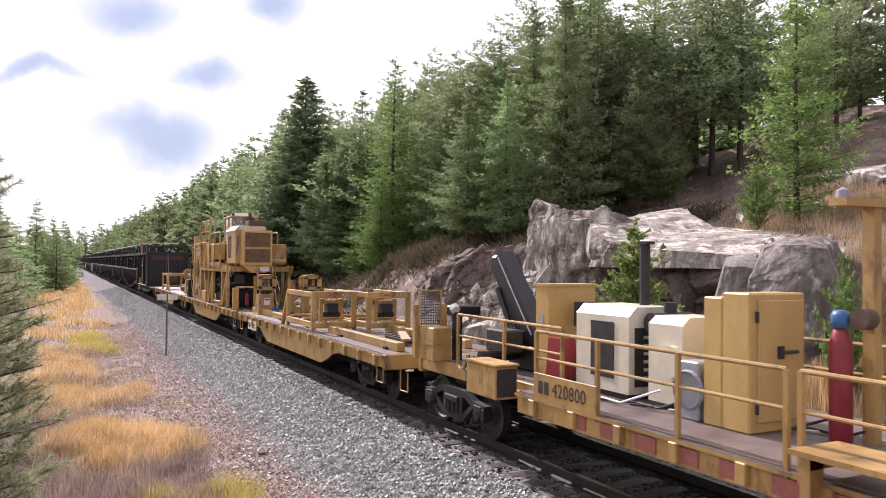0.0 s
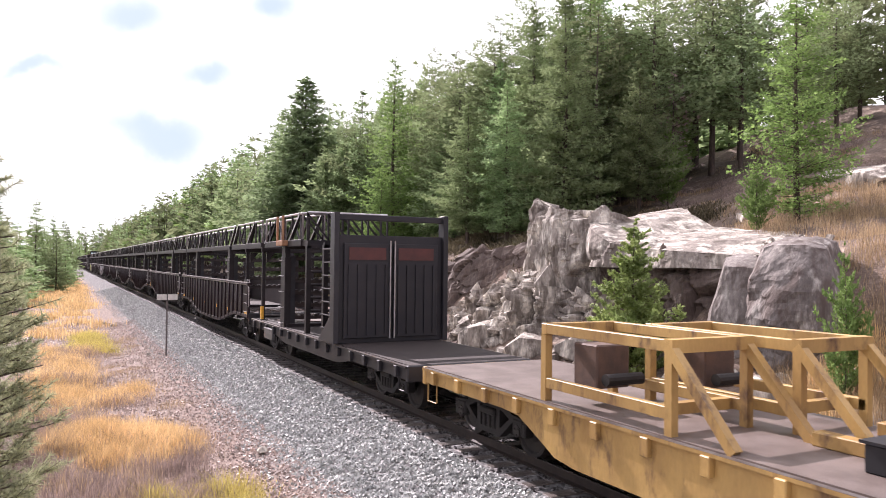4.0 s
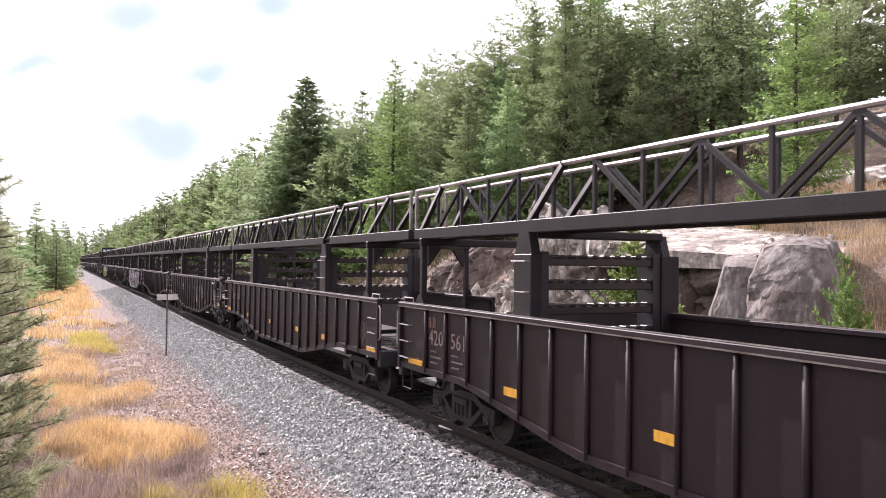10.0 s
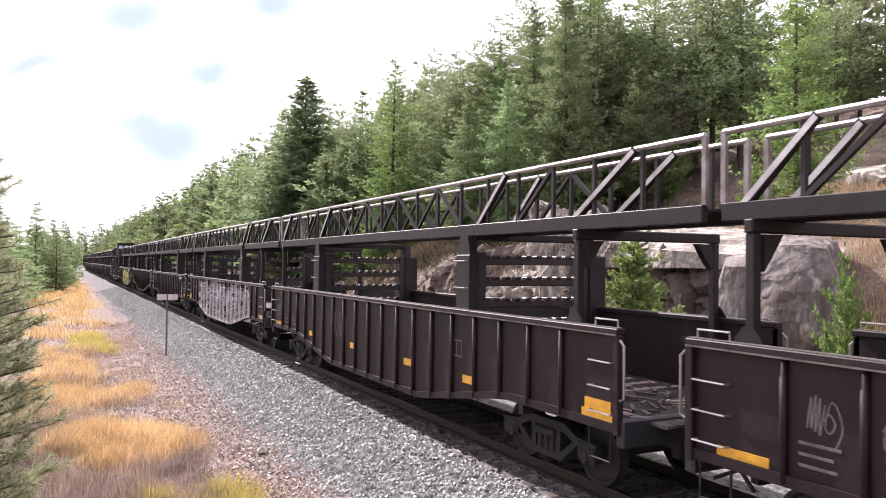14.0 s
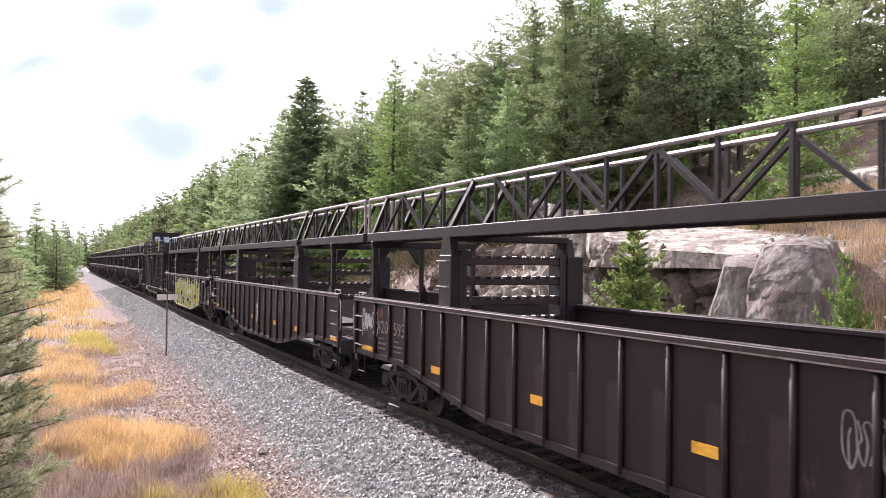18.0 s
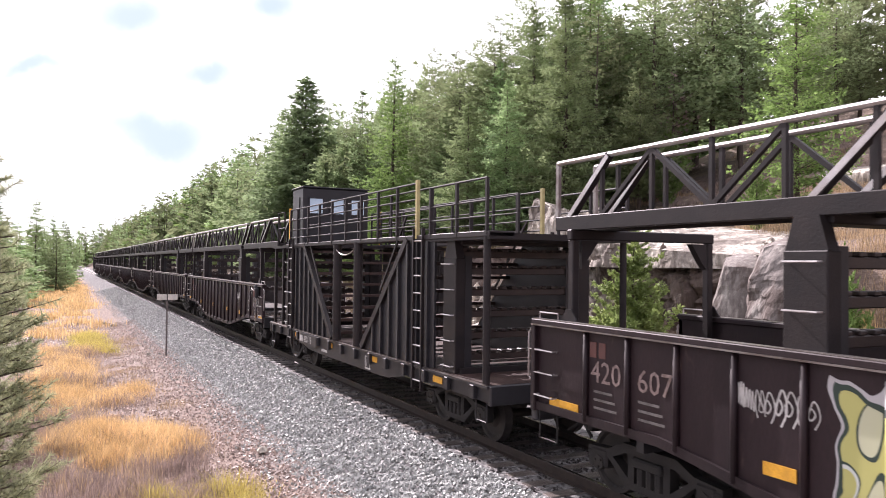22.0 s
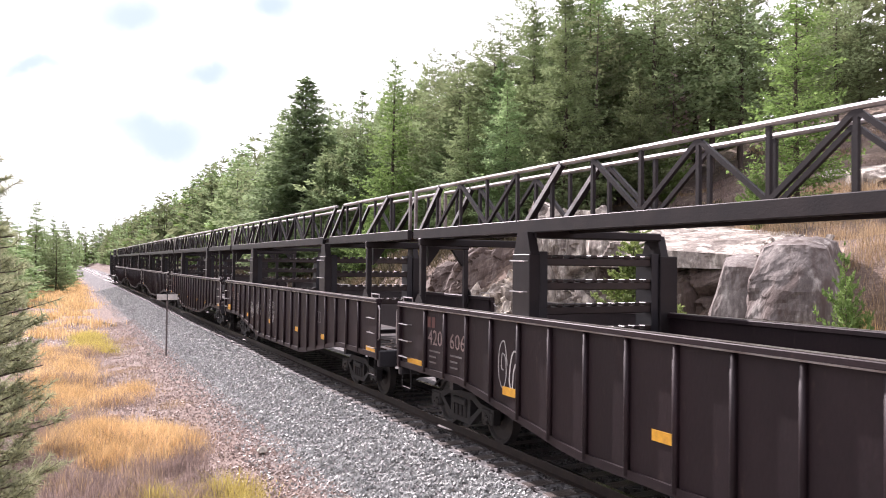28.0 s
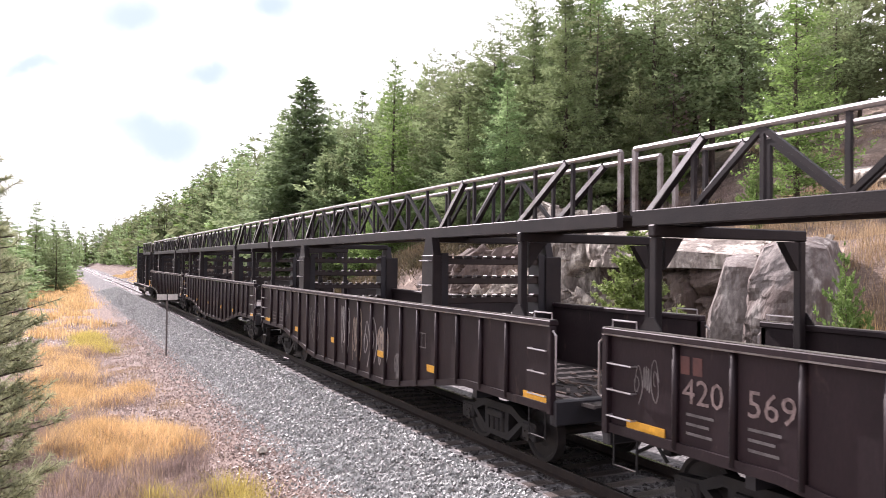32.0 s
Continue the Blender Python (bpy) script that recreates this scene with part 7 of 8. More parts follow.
def build_marks():
    rng = random.Random(3)
    gons = [c for c, _ in CARS if c.name.startswith("gondola")]
    number = {1: "552", 2: "561", 3: "604", 6: "558", 7: "593", 8: "564", 9: "607", 11: "572", 13: "606", 14: "574", 15: "569"}
    index = list(range(10)) + list(range(11, 19))
    by = dict(zip(index, gons))
    for k, car in by.items():
        stencils(car, number.get(k), rng, M_STENCIL)
    for k in (4, 7, 9, 11):
        brake_gear(by[k])
    for k, y, z, w, h in ((1, 15.62, 1.175, 0.6, 0.12), (5, 0.42, 1.155, 0.5, 0.14), (6, 15.62, 1.155, 0.6, 0.13), (14, 15.62, 1.155, 0.4, 0.1)):
        part("reflector", Geo().box(-1.372, -1.362, y - w / 2, y + w / 2, z, z + h), M_ORANGE, by[k], "orange reflective strip")
    F = M_FAINT
    for k, y0, y1, z0, z1, mat, w in (
        (0, 1.15, 1.75, 1.2, 1.95, F, 0.03), (0, 2.0, 2.5, 1.3, 1.95, F, 0.03), (1, 15.4, 15.75, 1.65, 1.95, M_WHITE, 0.02), (2, 0.6, 1.1, 1.2, 1.9, F, 0.03), (2, 1.5, 2.0, 1.3, 1.9, F, 0.025), (3, 0.7, 1.3, 1.15, 1.7, F, 0.03),
        (4, 10.6, 11.2, 1.35, 1.85, M_WHITE, 0.035), (4, 8.35, 8.8, 1.2, 1.75, F, 0.03), (4, 6.75, 7.35, 0.72, 2.0, M_WHITE, 0.035), (4, 5.95, 6.55, 0.72, 1.9, M_WHITE, 0.035), (4, 5.15, 5.7, 0.7, 1.9, M_WHITE, 0.035), (4, 14.6, 14.9, 1.4, 1.9, M_FAINT, 0.03), (4, 4.4, 5.0, 1.1, 1.8, M_WHITE, 0.045), (4, 3.2, 4.1, 1.0, 1.9, M_DULLRED, 0.05), (4, 1.6, 2.3, 1.0, 1.9, M_WHITE, 0.04), (4, 12.3, 14.2, 1.2, 1.9, F, 0.03),
        (5, 9.6, 10.6, 1.15, 1.9, F, 0.035), (5, 15.3, 15.9, 1.3, 1.9, F, 0.03), (6, 12.8, 13.3, 1.2, 1.9, M_WHITE, 0.035),
        (7, 15.05, 15.95, 1.4, 1.95, M_WHITE, 0.05), (7, 4.0, 4.6, 1.3, 1.8, F, 0.03), (8, 8.2, 8.65, 0.65, 1.85, M_WHITE, 0.04), (8, 5.2, 6.4, 1.2, 1.9, F, 0.03),
        (9, 11.9, 12.8, 1.5, 1.85, M_WHITE, 0.026), (9, 2.4, 3.2, 1.0, 1.9, M_WHITE, 0.03), (11, 3.6, 4.3, 1.5, 1.85, M_WHITE, 0.03), (12, 1.5, 2.4, 1.2, 1.9, F, 0.03), (12, 3.4, 4.0, 1.1, 1.9, F, 0.03),
        (13, 12.05, 12.6, 1.05, 1.8, M_WHITE, 0.04), (13, 1.3, 2.2, 1.2, 1.9, F, 0.03), (14, 11.35, 11.9, 1.0, 1.62, M_WHITE, 0.035), (14, 10.4, 11.05, 1.15, 1.62, M_WHITE, 0.035), (14, 10.5, 10.85, 0.75, 1.0, F, 0.03), (14, 8.7, 9.3, 1.1, 1.75, M_WHITE, 0.035), (15, 0.8, 1.8, 1.3, 1.9, F, 0.03), (15, 15.4, 15.8, 1.4, 1.9, F, 0.025),
        (16, 8.0, 8.6, 0.75, 1.95, M_CHALK, 0.06), (16, 7.2, 7.8, 0.75, 1.9, M_DULLTAN, 0.07), (16, 6.4, 7.05, 0.75, 1.9, M_CHALK, 0.06), (16, 5.75, 6.25, 0.7, 1.95, M_CHALK, 0.06), (16, 5.7, 6.3, 1.1, 1.6, M_DULLTAN, 0.08), (16, 10.2, 11.2, 0.9, 1.9, F, 0.04), (16, 13.2, 14.2, 1.2, 1.9, F, 0.04), (16, 5.0, 5.4, 0.7, 1.2, F, 0.05), (17, 7.0, 8.0, 0.8, 1.8, F, 0.04),
    ):
        tag_mark(by[k], y0, y1, z0, z1, mat, int(k * 37 + y0 * 11), w)
    hand_letters(by[11], "SOA", 2.42, 1.22, 0.26, 0.36, -0.2, 0.25, M_WHITE)
    hand_letters(by[11], "BB", 1.55, 1.42, 0.34, 0.55, -0.40, 0.03, M_WHITE, 0.045)
    hand_letters(by[11], "U", 1.42, 0.98, 0.6, 0.42, 0, 0, M_WHITE, 0.04)
    mural(by[6], mural_material("silver_sprayed_piece", 2.2, 12.9, ((0.30, 0.285, 0.30), (0.50, 0.49, 0.50), (0.62, 0.55, 0.58), (0.035, 0.028, 0.032)), 3.0, (0.6, 1.0, 2.4)))
    mural(by[9], mural_material("lime_sprayed_piece", 3.2, 11.8, ((0.44, 0.43, 0.155), (0.47, 0.48, 0.33), (0.56, 0.60, 0.56), (0.03, 0.05, 0.04)), 7.0, (0.5, 0.8, 2.0)))


M_STENCIL = material("faded_number_paint", (0.29, 0.22, 0.205), (0.14, 0.10, 0.09), 11, 0.7, bump=0.05)
M_FAINT = material("faint_chalk_paint", (0.16, 0.145, 0.14), (0.10, 0.088, 0.084), 9, 0.8, bump=0.05)
M_CHALK = material("dull_grey_spray", (0.30, 0.28, 0.27), (0.17, 0.155, 0.15), 5, 0.8, bump=0.05)
M_DULLTAN = material("dull_tan_paint", (0.26, 0.20, 0.15), (0.17, 0.14, 0.12), 5, 0.8, bump=0.05)
M_DULLRED = material("dull_red_spray", (0.13, 0.055, 0.045), (0.09, 0.045, 0.04), 5, 0.8, bump=0.05)
build_marks()
# ---- rocks ----
def rock_block(seed, centre, size, turn=(0, 0, 0), n=12, cuts=7, tight=(0.78, 1.1), bulge=0.3, rough=0.05):
    """One block of stone: a box, rounded by bulge, split by random planes and roughened."""
    rng = np.random.default_rng(seed)
    size = np.array(size)
    t = np.linspace(-1, 1, n + 1)
    a, b = (v.ravel() for v in np.meshgrid(t, t, indexing="ij"))
    pts, faces = [], []
    for axis in range(3):
        for sgn in (-1, 1):
            base = len(pts) * (n + 1) ** 2
            p = np.zeros((len(a), 3))
            p[:, axis], p[:, (axis + 1) % 3], p[:, (axis + 2) % 3] = sgn, a, b
            pts.append(p)
            for i in range(n):
                for j in range(n):
                    q = (base + i * (n + 1) + j, base + (i + 1) * (n + 1) + j, base + (i + 1) * (n + 1) + j + 1, base + i * (n + 1) + j + 1)
                    faces.append(q if sgn > 0 else q[::-1])
    p = np.concatenate(pts)
    p *= 1 - bulge + bulge * 1.25 / np.linalg.norm(p, axis=1, keepdims=True)
    for _ in range(cuts):
        d = rng.normal(0, 1, 3)
        d /= np.linalg.norm(d)
        off = rng.uniform(*tight)
        p -= np.maximum(p @ d - off, 0)[:, None] * d
    p *= size / 2
    m = np.array(Euler([radians(v) for v in turn]).to_matrix())
    p = p @ m.T + np.array(centre)
    out = []
    for q in p:
        v = Vector(q)
        w = v * 1.3
        k = rough * (1.0 * noise.noise(w + Vector((seed, 0, 0))) + 0.6 * noise.noise(v * 3.1) + 0.35 * noise.noise(v * 7.5))
        out.append(v + Vector((1.0, 0.8 * noise.noise(v * 2.2), 0.6)) * k)
    return out, faces


def block_mesh(block, mat=None):
    me = bpy.data.meshes.new("block")
    me.from_pydata(block[0], [], block[1])
    bm = bmesh.new()
    bm.from_mesh(me)
    bmesh.ops.remove_doubles(bm, verts=bm.verts, dist=0.001)
    bm.to_mesh(me)
    bm.free()
    me.materials.append(mat or M_ROCK)
    return me


def crag(seed, top, front, foot, back, rise, cell=0.9, amp=0.35, lean=0.12, crack=0.10, step=0.11, round_top=0.15, rough=0.05, tall=0.75, chips=0.4):
    """A fractured rock mass along the line: a face of tilted facets parted by cracks, and a top that runs back into the hill.
    top and front: tables along the line of the rim's height and of its distance from the line; back: depth of the top; rise: its slope."""
    y0, y1 = top[0][0], top[-1][0]
    ny = max(8, int((y1 - y0) / step))
    nz = max(8, int((max(z for _, z in top) - foot) / step))
    nb = max(6, int(back / (step * 1.6)))
    rows = nz + nb + 1
    off = Vector((seed * 3.7, seed * 1.9, 0))
    vs = []
    for i in range(ny + 1):
        y = y0 + (y1 - y0) * i / ny
        rim, u = lerp_table(top, y), lerp_table(front, y)
        edge = min(1.0, 4.0 * min(i, ny - i) / ny)
        for j in range(rows):
            if j <= nz:
                z = foot + (rim - foot) * j / nz
                x = u + lean * (z - foot) + round_top * smooth(rim - 0.5, rim, z)
                d = Vector((-1, 0, 0.12))
            else:
                q = back * (j - nz) / nb
                z = rim + rise * q
                x = u + lean * (rim - foot) + round_top + q
                d = Vector((-0.35, 0, 1)) * (0.35 + 0.65 * (1 - smooth(0, 0.5, q)))
            p = Vector((x, y, z))
            w = Vector((p.x, p.y * 1.15, p.z * tall)) / cell + off
            w += 0.35 * Vector((noise.noise(w * 0.7), noise.noise(w * 0.7 + Vector((9, 0, 0))), noise.noise(w * 0.7 + Vector((0, 9, 0)))))
            dist, pts = noise.voronoi(w)
            c = Vector(pts[0])
            h = noise.cell(c * 5.3 + off)
            slope = Vector((noise.cell(c * 7.1), noise.cell(c * 3.3 + Vector((4, 0, 0))), noise.cell(c * 9.7 + Vector((0, 2, 0)))))
            k = amp * (0.6 * h + 0.9 * (w - c).dot(slope)) - crack * (1 - smooth(0.0, 0.13, dist[1] - dist[0]))
            w2 = w * 2.7 + Vector((5, 3, 1))
            dist2, pts2 = noise.voronoi(w2)
            c2 = Vector(pts2[0])
            slope2 = Vector((noise.cell(c2 * 6.1), noise.cell(c2 * 2.9 + Vector((4, 0, 0))), noise.cell(c2 * 8.3 + Vector((0, 2, 0)))))
            k += amp * chips * (0.5 * noise.cell(c2 * 4.7) + 0.8 * (w2 - c2).dot(slope2)) - 0.4 * crack * chips * (1 - smooth(0.0, 0.16, dist2[1] - dist2[0]))
            k += rough * (noise.noise(p * 2.3 + off) + 0.6 * noise.noise(p * 5.9) + 0.35 * noise.noise(p * 13))
            p += d * k + Vector((0, 0.4 * amp * noise.noise(w * 1.1), 0))
            p.x += (1 - edge) * 0.9
            vs.append((TX + p.x, p.y, p.z))
    fs = [(i * rows + j, i * rows + j + 1, (i + 1) * rows + j + 1, (i + 1) * rows + j) for i in range(ny) for j in range(rows - 1)]
    return vs, [f[::-1] for f in fs]


def build_rocks():
    group = "rocks of the cutting"

    def rock(label, block, mat=None):
        return tagged(new("rock", block_mesh(block, mat)), label, "rock", group)

    # a split spire, the brown slope that falls away from it, and broken blocks at its foot
    rock("tall pale grey split rock spire", crag(3, [(18.7, 4.35), (19.2, 4.7), (20.0, 4.8), (21.2, 4.85), (22.0, 5.1), (22.9, 5.35), (23.35, 5.25), (23.55, 3.6)], [(18.7, 7.9), (20.2, 7.35), (22.5, 7.2), (23.5, 7.6)], 0.0, 1.0, -0.25, 0.85, 0.40, 0.07, 0.16, 0.07, rough=0.025, tall=0.35, chips=0.5))
    rock("brown weathered rock slope falling away from the spire", crag(5, [(23.1, 4.55), (25.3, 3.95), (28.1, 3.15), (31.8, 2.35), (35.0, 1.3)], [(23, 7.0), (28, 6.6), (35, 6.6)], -0.6, 2.6, 0.10, 1.7, 0.55, 0.42, 0.14, 0.10, rough=0.04, chips=0.45), M_BROWNROCK)
    rock("broken blocks at the foot of the spire", crag(8, [(17.9, 1.2), (19.5, 2.0), (21.3, 2.75), (23.0, 2.5), (25.5, 1.6), (27.5, 0.9)], [(17.9, 6.5), (21, 6.1), (27.5, 6.2)], -0.7, 1.4, 0.1, 0.8, 0.6, 0.22, 0.2, 0.06, rough=0.02, chips=0.5))
    # the ledge: a cracked flat slab over a jointed wall whose dark colour carries its shade
    rock("fractured rock wall, coloured dark for the shade under the ledge", crag(12, [(13.5, 2.95), (15.0, 3.05), (17.4, 3.3), (18.6, 3.8), (19.3, 4.15)], [(13.5, 7.75), (16, 7.5), (19.3, 7.45)], -0.6, 0.9, 0.1, 1.0, 0.5, 0.04, 0.25, 0.09, tall=0.45), M_BROWNROCK)
    rock("pale flat-topped rock ledge with a cracked top", crag(15, [(13.7, 3.22), (14.6, 3.32), (15.9, 3.42), (17.6, 3.62), (18.5, 4.0), (19.4, 4.3), (20.3, 4.4)], [(13.7, 7.75), (15.5, 7.35), (17.6, 7.2), (20.3, 7.6)], 2.9, 4.2, 0.16, 2.6, 0.10, 0.0, 0.08, 0.10, 0.10, 0.03, chips=0.15))
    rock("rounded grey boulder with a smooth streaked top", rock_block(18, (TX + 8.85, 12.35, 1.8), (4.6, 2.2, 3.3), (8, 3, 36), 34, 4, (0.98, 1.2), 0.62, 0.14), M_BOULDER)
    rock("smaller rounded boulder beside the ledge", rock_block(19, (TX + 7.75, 13.0, 1.55), (1.7, 1.8, 3.1), (4, -4, 20), 26, 6, (0.92, 1.15), 0.5, 0.09), M_BOULDER)
    # the darker rock colour paints in the shade below the boulders
    rock("fractured rock, coloured dark for the shade under the boulders", crag(43, [(10.9, 0.9), (12, 1.5), (13.9, 1.9)], [(10.9, 7.3), (13.9, 6.9)], -0.7, 0.8, 0.1, 0.7, 0.4, 0.1, 0.15, 0.09), M_BROWNROCK)
    for label, u, y, z, size, seed in (
        ("broken grey rock at the foot of the cutting", 6.2, 10.8, -0.1, (1.5, 1.6, 1.5), 22),
        ("broken grey rock at the foot of the cutting", 6.9, 17.6, 0.3, (1.6, 2.2, 2.4), 24),
        ("fallen pale rock block", 5.9, 20.0, 0.1, (1.2, 1.4, 1.3), 25),
        ("fallen pale rock block", 6.0, 23.0, 0.2, (1.3, 1.6, 1.4), 26),
        ("grey rock half buried in the slope", 5.9, 8.4, -0.1, (1.3, 1.2, 1.0), 27),
        ("grey rock half buried in the slope", 15.0, 18.8, 4.6, (2.2, 1.4, 0.8), 28),
        ("pale rock outcrop on the hillside", 21.0, 18.6, 6.5, (4.2, 2.6, 1.2), 29),
        ("pale rock outcrop on the hillside", 26.0, 19.5, 8.2, (5.0, 2.2, 1.2), 30),
    ):
        rock(label, rock_block(seed, (TX + u, y, z), size, (seed * 7 % 20 - 10, seed * 5 % 20 - 10, seed * 31 % 90), 14, 12, (0.6, 1.0), 0.3, 0.06))
    rng = random.Random(31)
    shapes = [block_mesh(rock_block(60 + i, (0, 0, 0), (1, 0.9, 0.75), (0, 0, 0), 5, 10, (0.6, 1.0), 0.4, 0.05)) for i in range(5)]
    for _ in range(90):
        u, y = rng.uniform(4.6, 7.2), rng.uniform(8, 30)
        ob = new("rock", rng.choice(shapes))
        k = rng.uniform(0.15, 0.6)
        ob.matrix_basis = pose(TX + u, y, ground_z(TX + u, y) + 0.1 * k, rng.uniform(0, 360), rng.uniform(0, 360), 0) @ Matrix.Scale(k, 4)
        tagged(ob, "loose broken grey rock at the foot of the cutting", "rock", "loose rocks")
    for _ in range(40):
        u, y = rng.uniform(8.6, 10.5), rng.uniform(12.6, 15.2)
        ob = new("rock", rng.choice(shapes))
        k = rng.uniform(0.12, 0.35)
        ob.matrix_basis = pose(TX + u, y, max(ground_z(TX + u, y), 2.9) + 0.1 * k, rng.uniform(0, 360), rng.uniform(0, 360), 0) @ Matrix.Scale(k, 4)
        tagged(ob, "broken dark stone between ledge and boulder", "rock", "loose rocks")
    for x, y, k in ((3.41, 14.1, 0.26), (1.9, 33, 0.3), (2.6, 45, 0.35), (2.2, 47, 0.3), (3.0, 30.6, 0.22), (1.2, 26, 0.2)):
        ob = new("rock", rng.choice(shapes))
        ob.matrix_basis = pose(x, y, ground_z(x, y) + 0.25 * k, 0, 0, rng.uniform(0, 360)) @ Matrix.Diagonal((k, k * 0.8, k * 0.7, 1))
        tagged(ob, "pale reddish stone lying on the gravel verge", "rock", "verge stones")


build_rocks()


def build_sign():
    x, y = 3.57, 30.0
    z = ground_z(x, y)
    s = thing("trackside_sign", pose(x, y, z), "small white two-piece marker board on a thin steel post", "sign")
    part("post", Geo().box(-0.03, 0.03, -0.012, 0.012, -0.3, 2.28).box(-0.012, 0.012, 0.012, 0.03, -0.3, 2.28), M_DEADWOOD, s)
    for a, b in ((-0.37, -0.02), (0.02, 0.37)):
        part("board", Geo().box(a, b, -0.03, -0.014, 2.12, 2.34, 0.008), M_SIGN, s, "white enamel board")
    part("bracket", Geo().box(-0.05, 0.05, -0.014, 0.0, 2.08, 2.36), M_DARKPAINT, s)


M_SIGN = material("weathered_white_board", (0.62, 0.60, 0.55), (0.5, 0.48, 0.44), 6, 0.5, bump=0.05)
build_sign()
# ---- trees ----
def conifer_mesh(seed, height, radius, mat, bare=0.08, rows=26, per_row=7, droop=0.35, sprigs=9, size=0.34, spread=0.75, power=0.85, top=0.02, lump=0.25, blades=3, dead=0.0, limbs=True, loose=0.32):
    """Trunk and crown meshes of one conifer: whorls of branches hung with many small feathered sprigs."""
    rng = np.random.default_rng(seed)
    g = Geo()
    bend = rng.uniform(-0.25, 0.25, 2)
    g.tube((0, 0, -0.4), (bend[0] * 0.5, bend[1] * 0.5, height * 0.5), 0.010 * height + 0.035, 8, 0.0068 * height)
    g.tube((bend[0] * 0.5, bend[1] * 0.5, height * 0.5), (0, 0, height * 0.985), 0.0068 * height, 6, 0.008)
    C, S, D = [], [], []
    up = np.array((0, 0, 1.0))
    for i in range(rows):
        f = min(max((i + rng.uniform(-0.4, 0.4)) / rows, 0.0), 1.0)
        zrow = height * (bare + (1 - bare) * f)
        reach = radius * (1 - f) ** power + top * height * 0.5 * (1 - f * 0.8)
        if f < 0.15:
            reach *= 0.6 + f * 2.6
        n = max(3, int(per_row * (0.55 + 0.6 * (1 - f))))
        off = rng.uniform(0, 6.28)
        for k in range(n):
            a = off + 6.283 * k / n + rng.uniform(-0.35, 0.35)
            L = reach * rng.uniform(1 - lump * 1.6, 1 + lump)
            if rng.random() < 0.06:
                continue
            z = zrow + rng.uniform(-1.3, 1.3) * height * (1 - bare) / rows
            rise = rng.uniform(0.02, 0.28) - droop * (1 - f * 0.8)
            d = np.array((math.cos(a), math.sin(a), rise))
            if L > 0.6 and limbs:
                e = d * L * 0.8
                g.tube((0, 0, z), (e[0], e[1], z + e[2] + 0.03 * L), 0.006 + 0.006 * L, 4, 0.004, False)
            if rng.random() < dead:
                continue
            m = max(3, int(sprigs * (0.3 + L / radius)))
            q = 0.15 + 0.9 * (np.arange(m) + rng.random(m)) / m
            perp = np.array((-math.sin(a), math.cos(a), 0))
            sd = rng.uniform(-1, 1, m) * spread * L * 0.36 * (1.2 - q)
            c = np.array((0, 0, z)) + np.outer(L * q, d) + np.outer(0.12 * L * q * q + rng.uniform(-0.07, 0.05, m) * L, up) + np.outer(sd, perp)
            s = size * rng.uniform(0.6, 1.3, m) * (0.55 + 0.45 * L / radius)
            dv = d * 0.7 + np.outer(sd / (L + 0.01) * 2.2, perp) + rng.normal(0, loose, (m, 3))
            C.append(c)
            S.append(s)
            D.append(dv)
    c, s, dv = np.concatenate(C), np.concatenate(S)[:, None], np.concatenate(D)
    dv /= np.linalg.norm(dv, axis=1, keepdims=True)
    ot = np.cross(dv, up + rng.normal(0, 0.5, dv.shape))
    ot /= np.linalg.norm(ot, axis=1, keepdims=True) + 1e-6
    P = []
    for b in range(blades):
        w = (b - (blades - 1) / 2) * 0.75
        e = dv * math.cos(w) + ot * math.sin(w)
        h = ot * math.cos(w) - dv * math.sin(w)
        l = s * (1.0 if b == blades // 2 else 0.75)
        root = c - dv * s * 0.3
        P.append(np.stack([root, root + e * l * 0.5 + h * l * 0.19, root + e * l, root + e * l * 0.5 - h * l * 0.19], 1).reshape(-1, 3))
    P = np.concatenate(P)
    F = np.arange(len(P)).reshape(-1, 4).tolist()
    return g.mesh("trunk", M_BARK), big_mesh("crown", P.tolist(), F, mat)


def tree_kind(label, meshes, group="hillside conifers", category="tree"):
    t = thing("conifer_tree", pose(0, 0, -500), label, category, group)
    part("trunk", meshes[0], M_BARK, t)
    part("crown", meshes[1], M_SPRUCE, t)
    return t


KINDS = {}


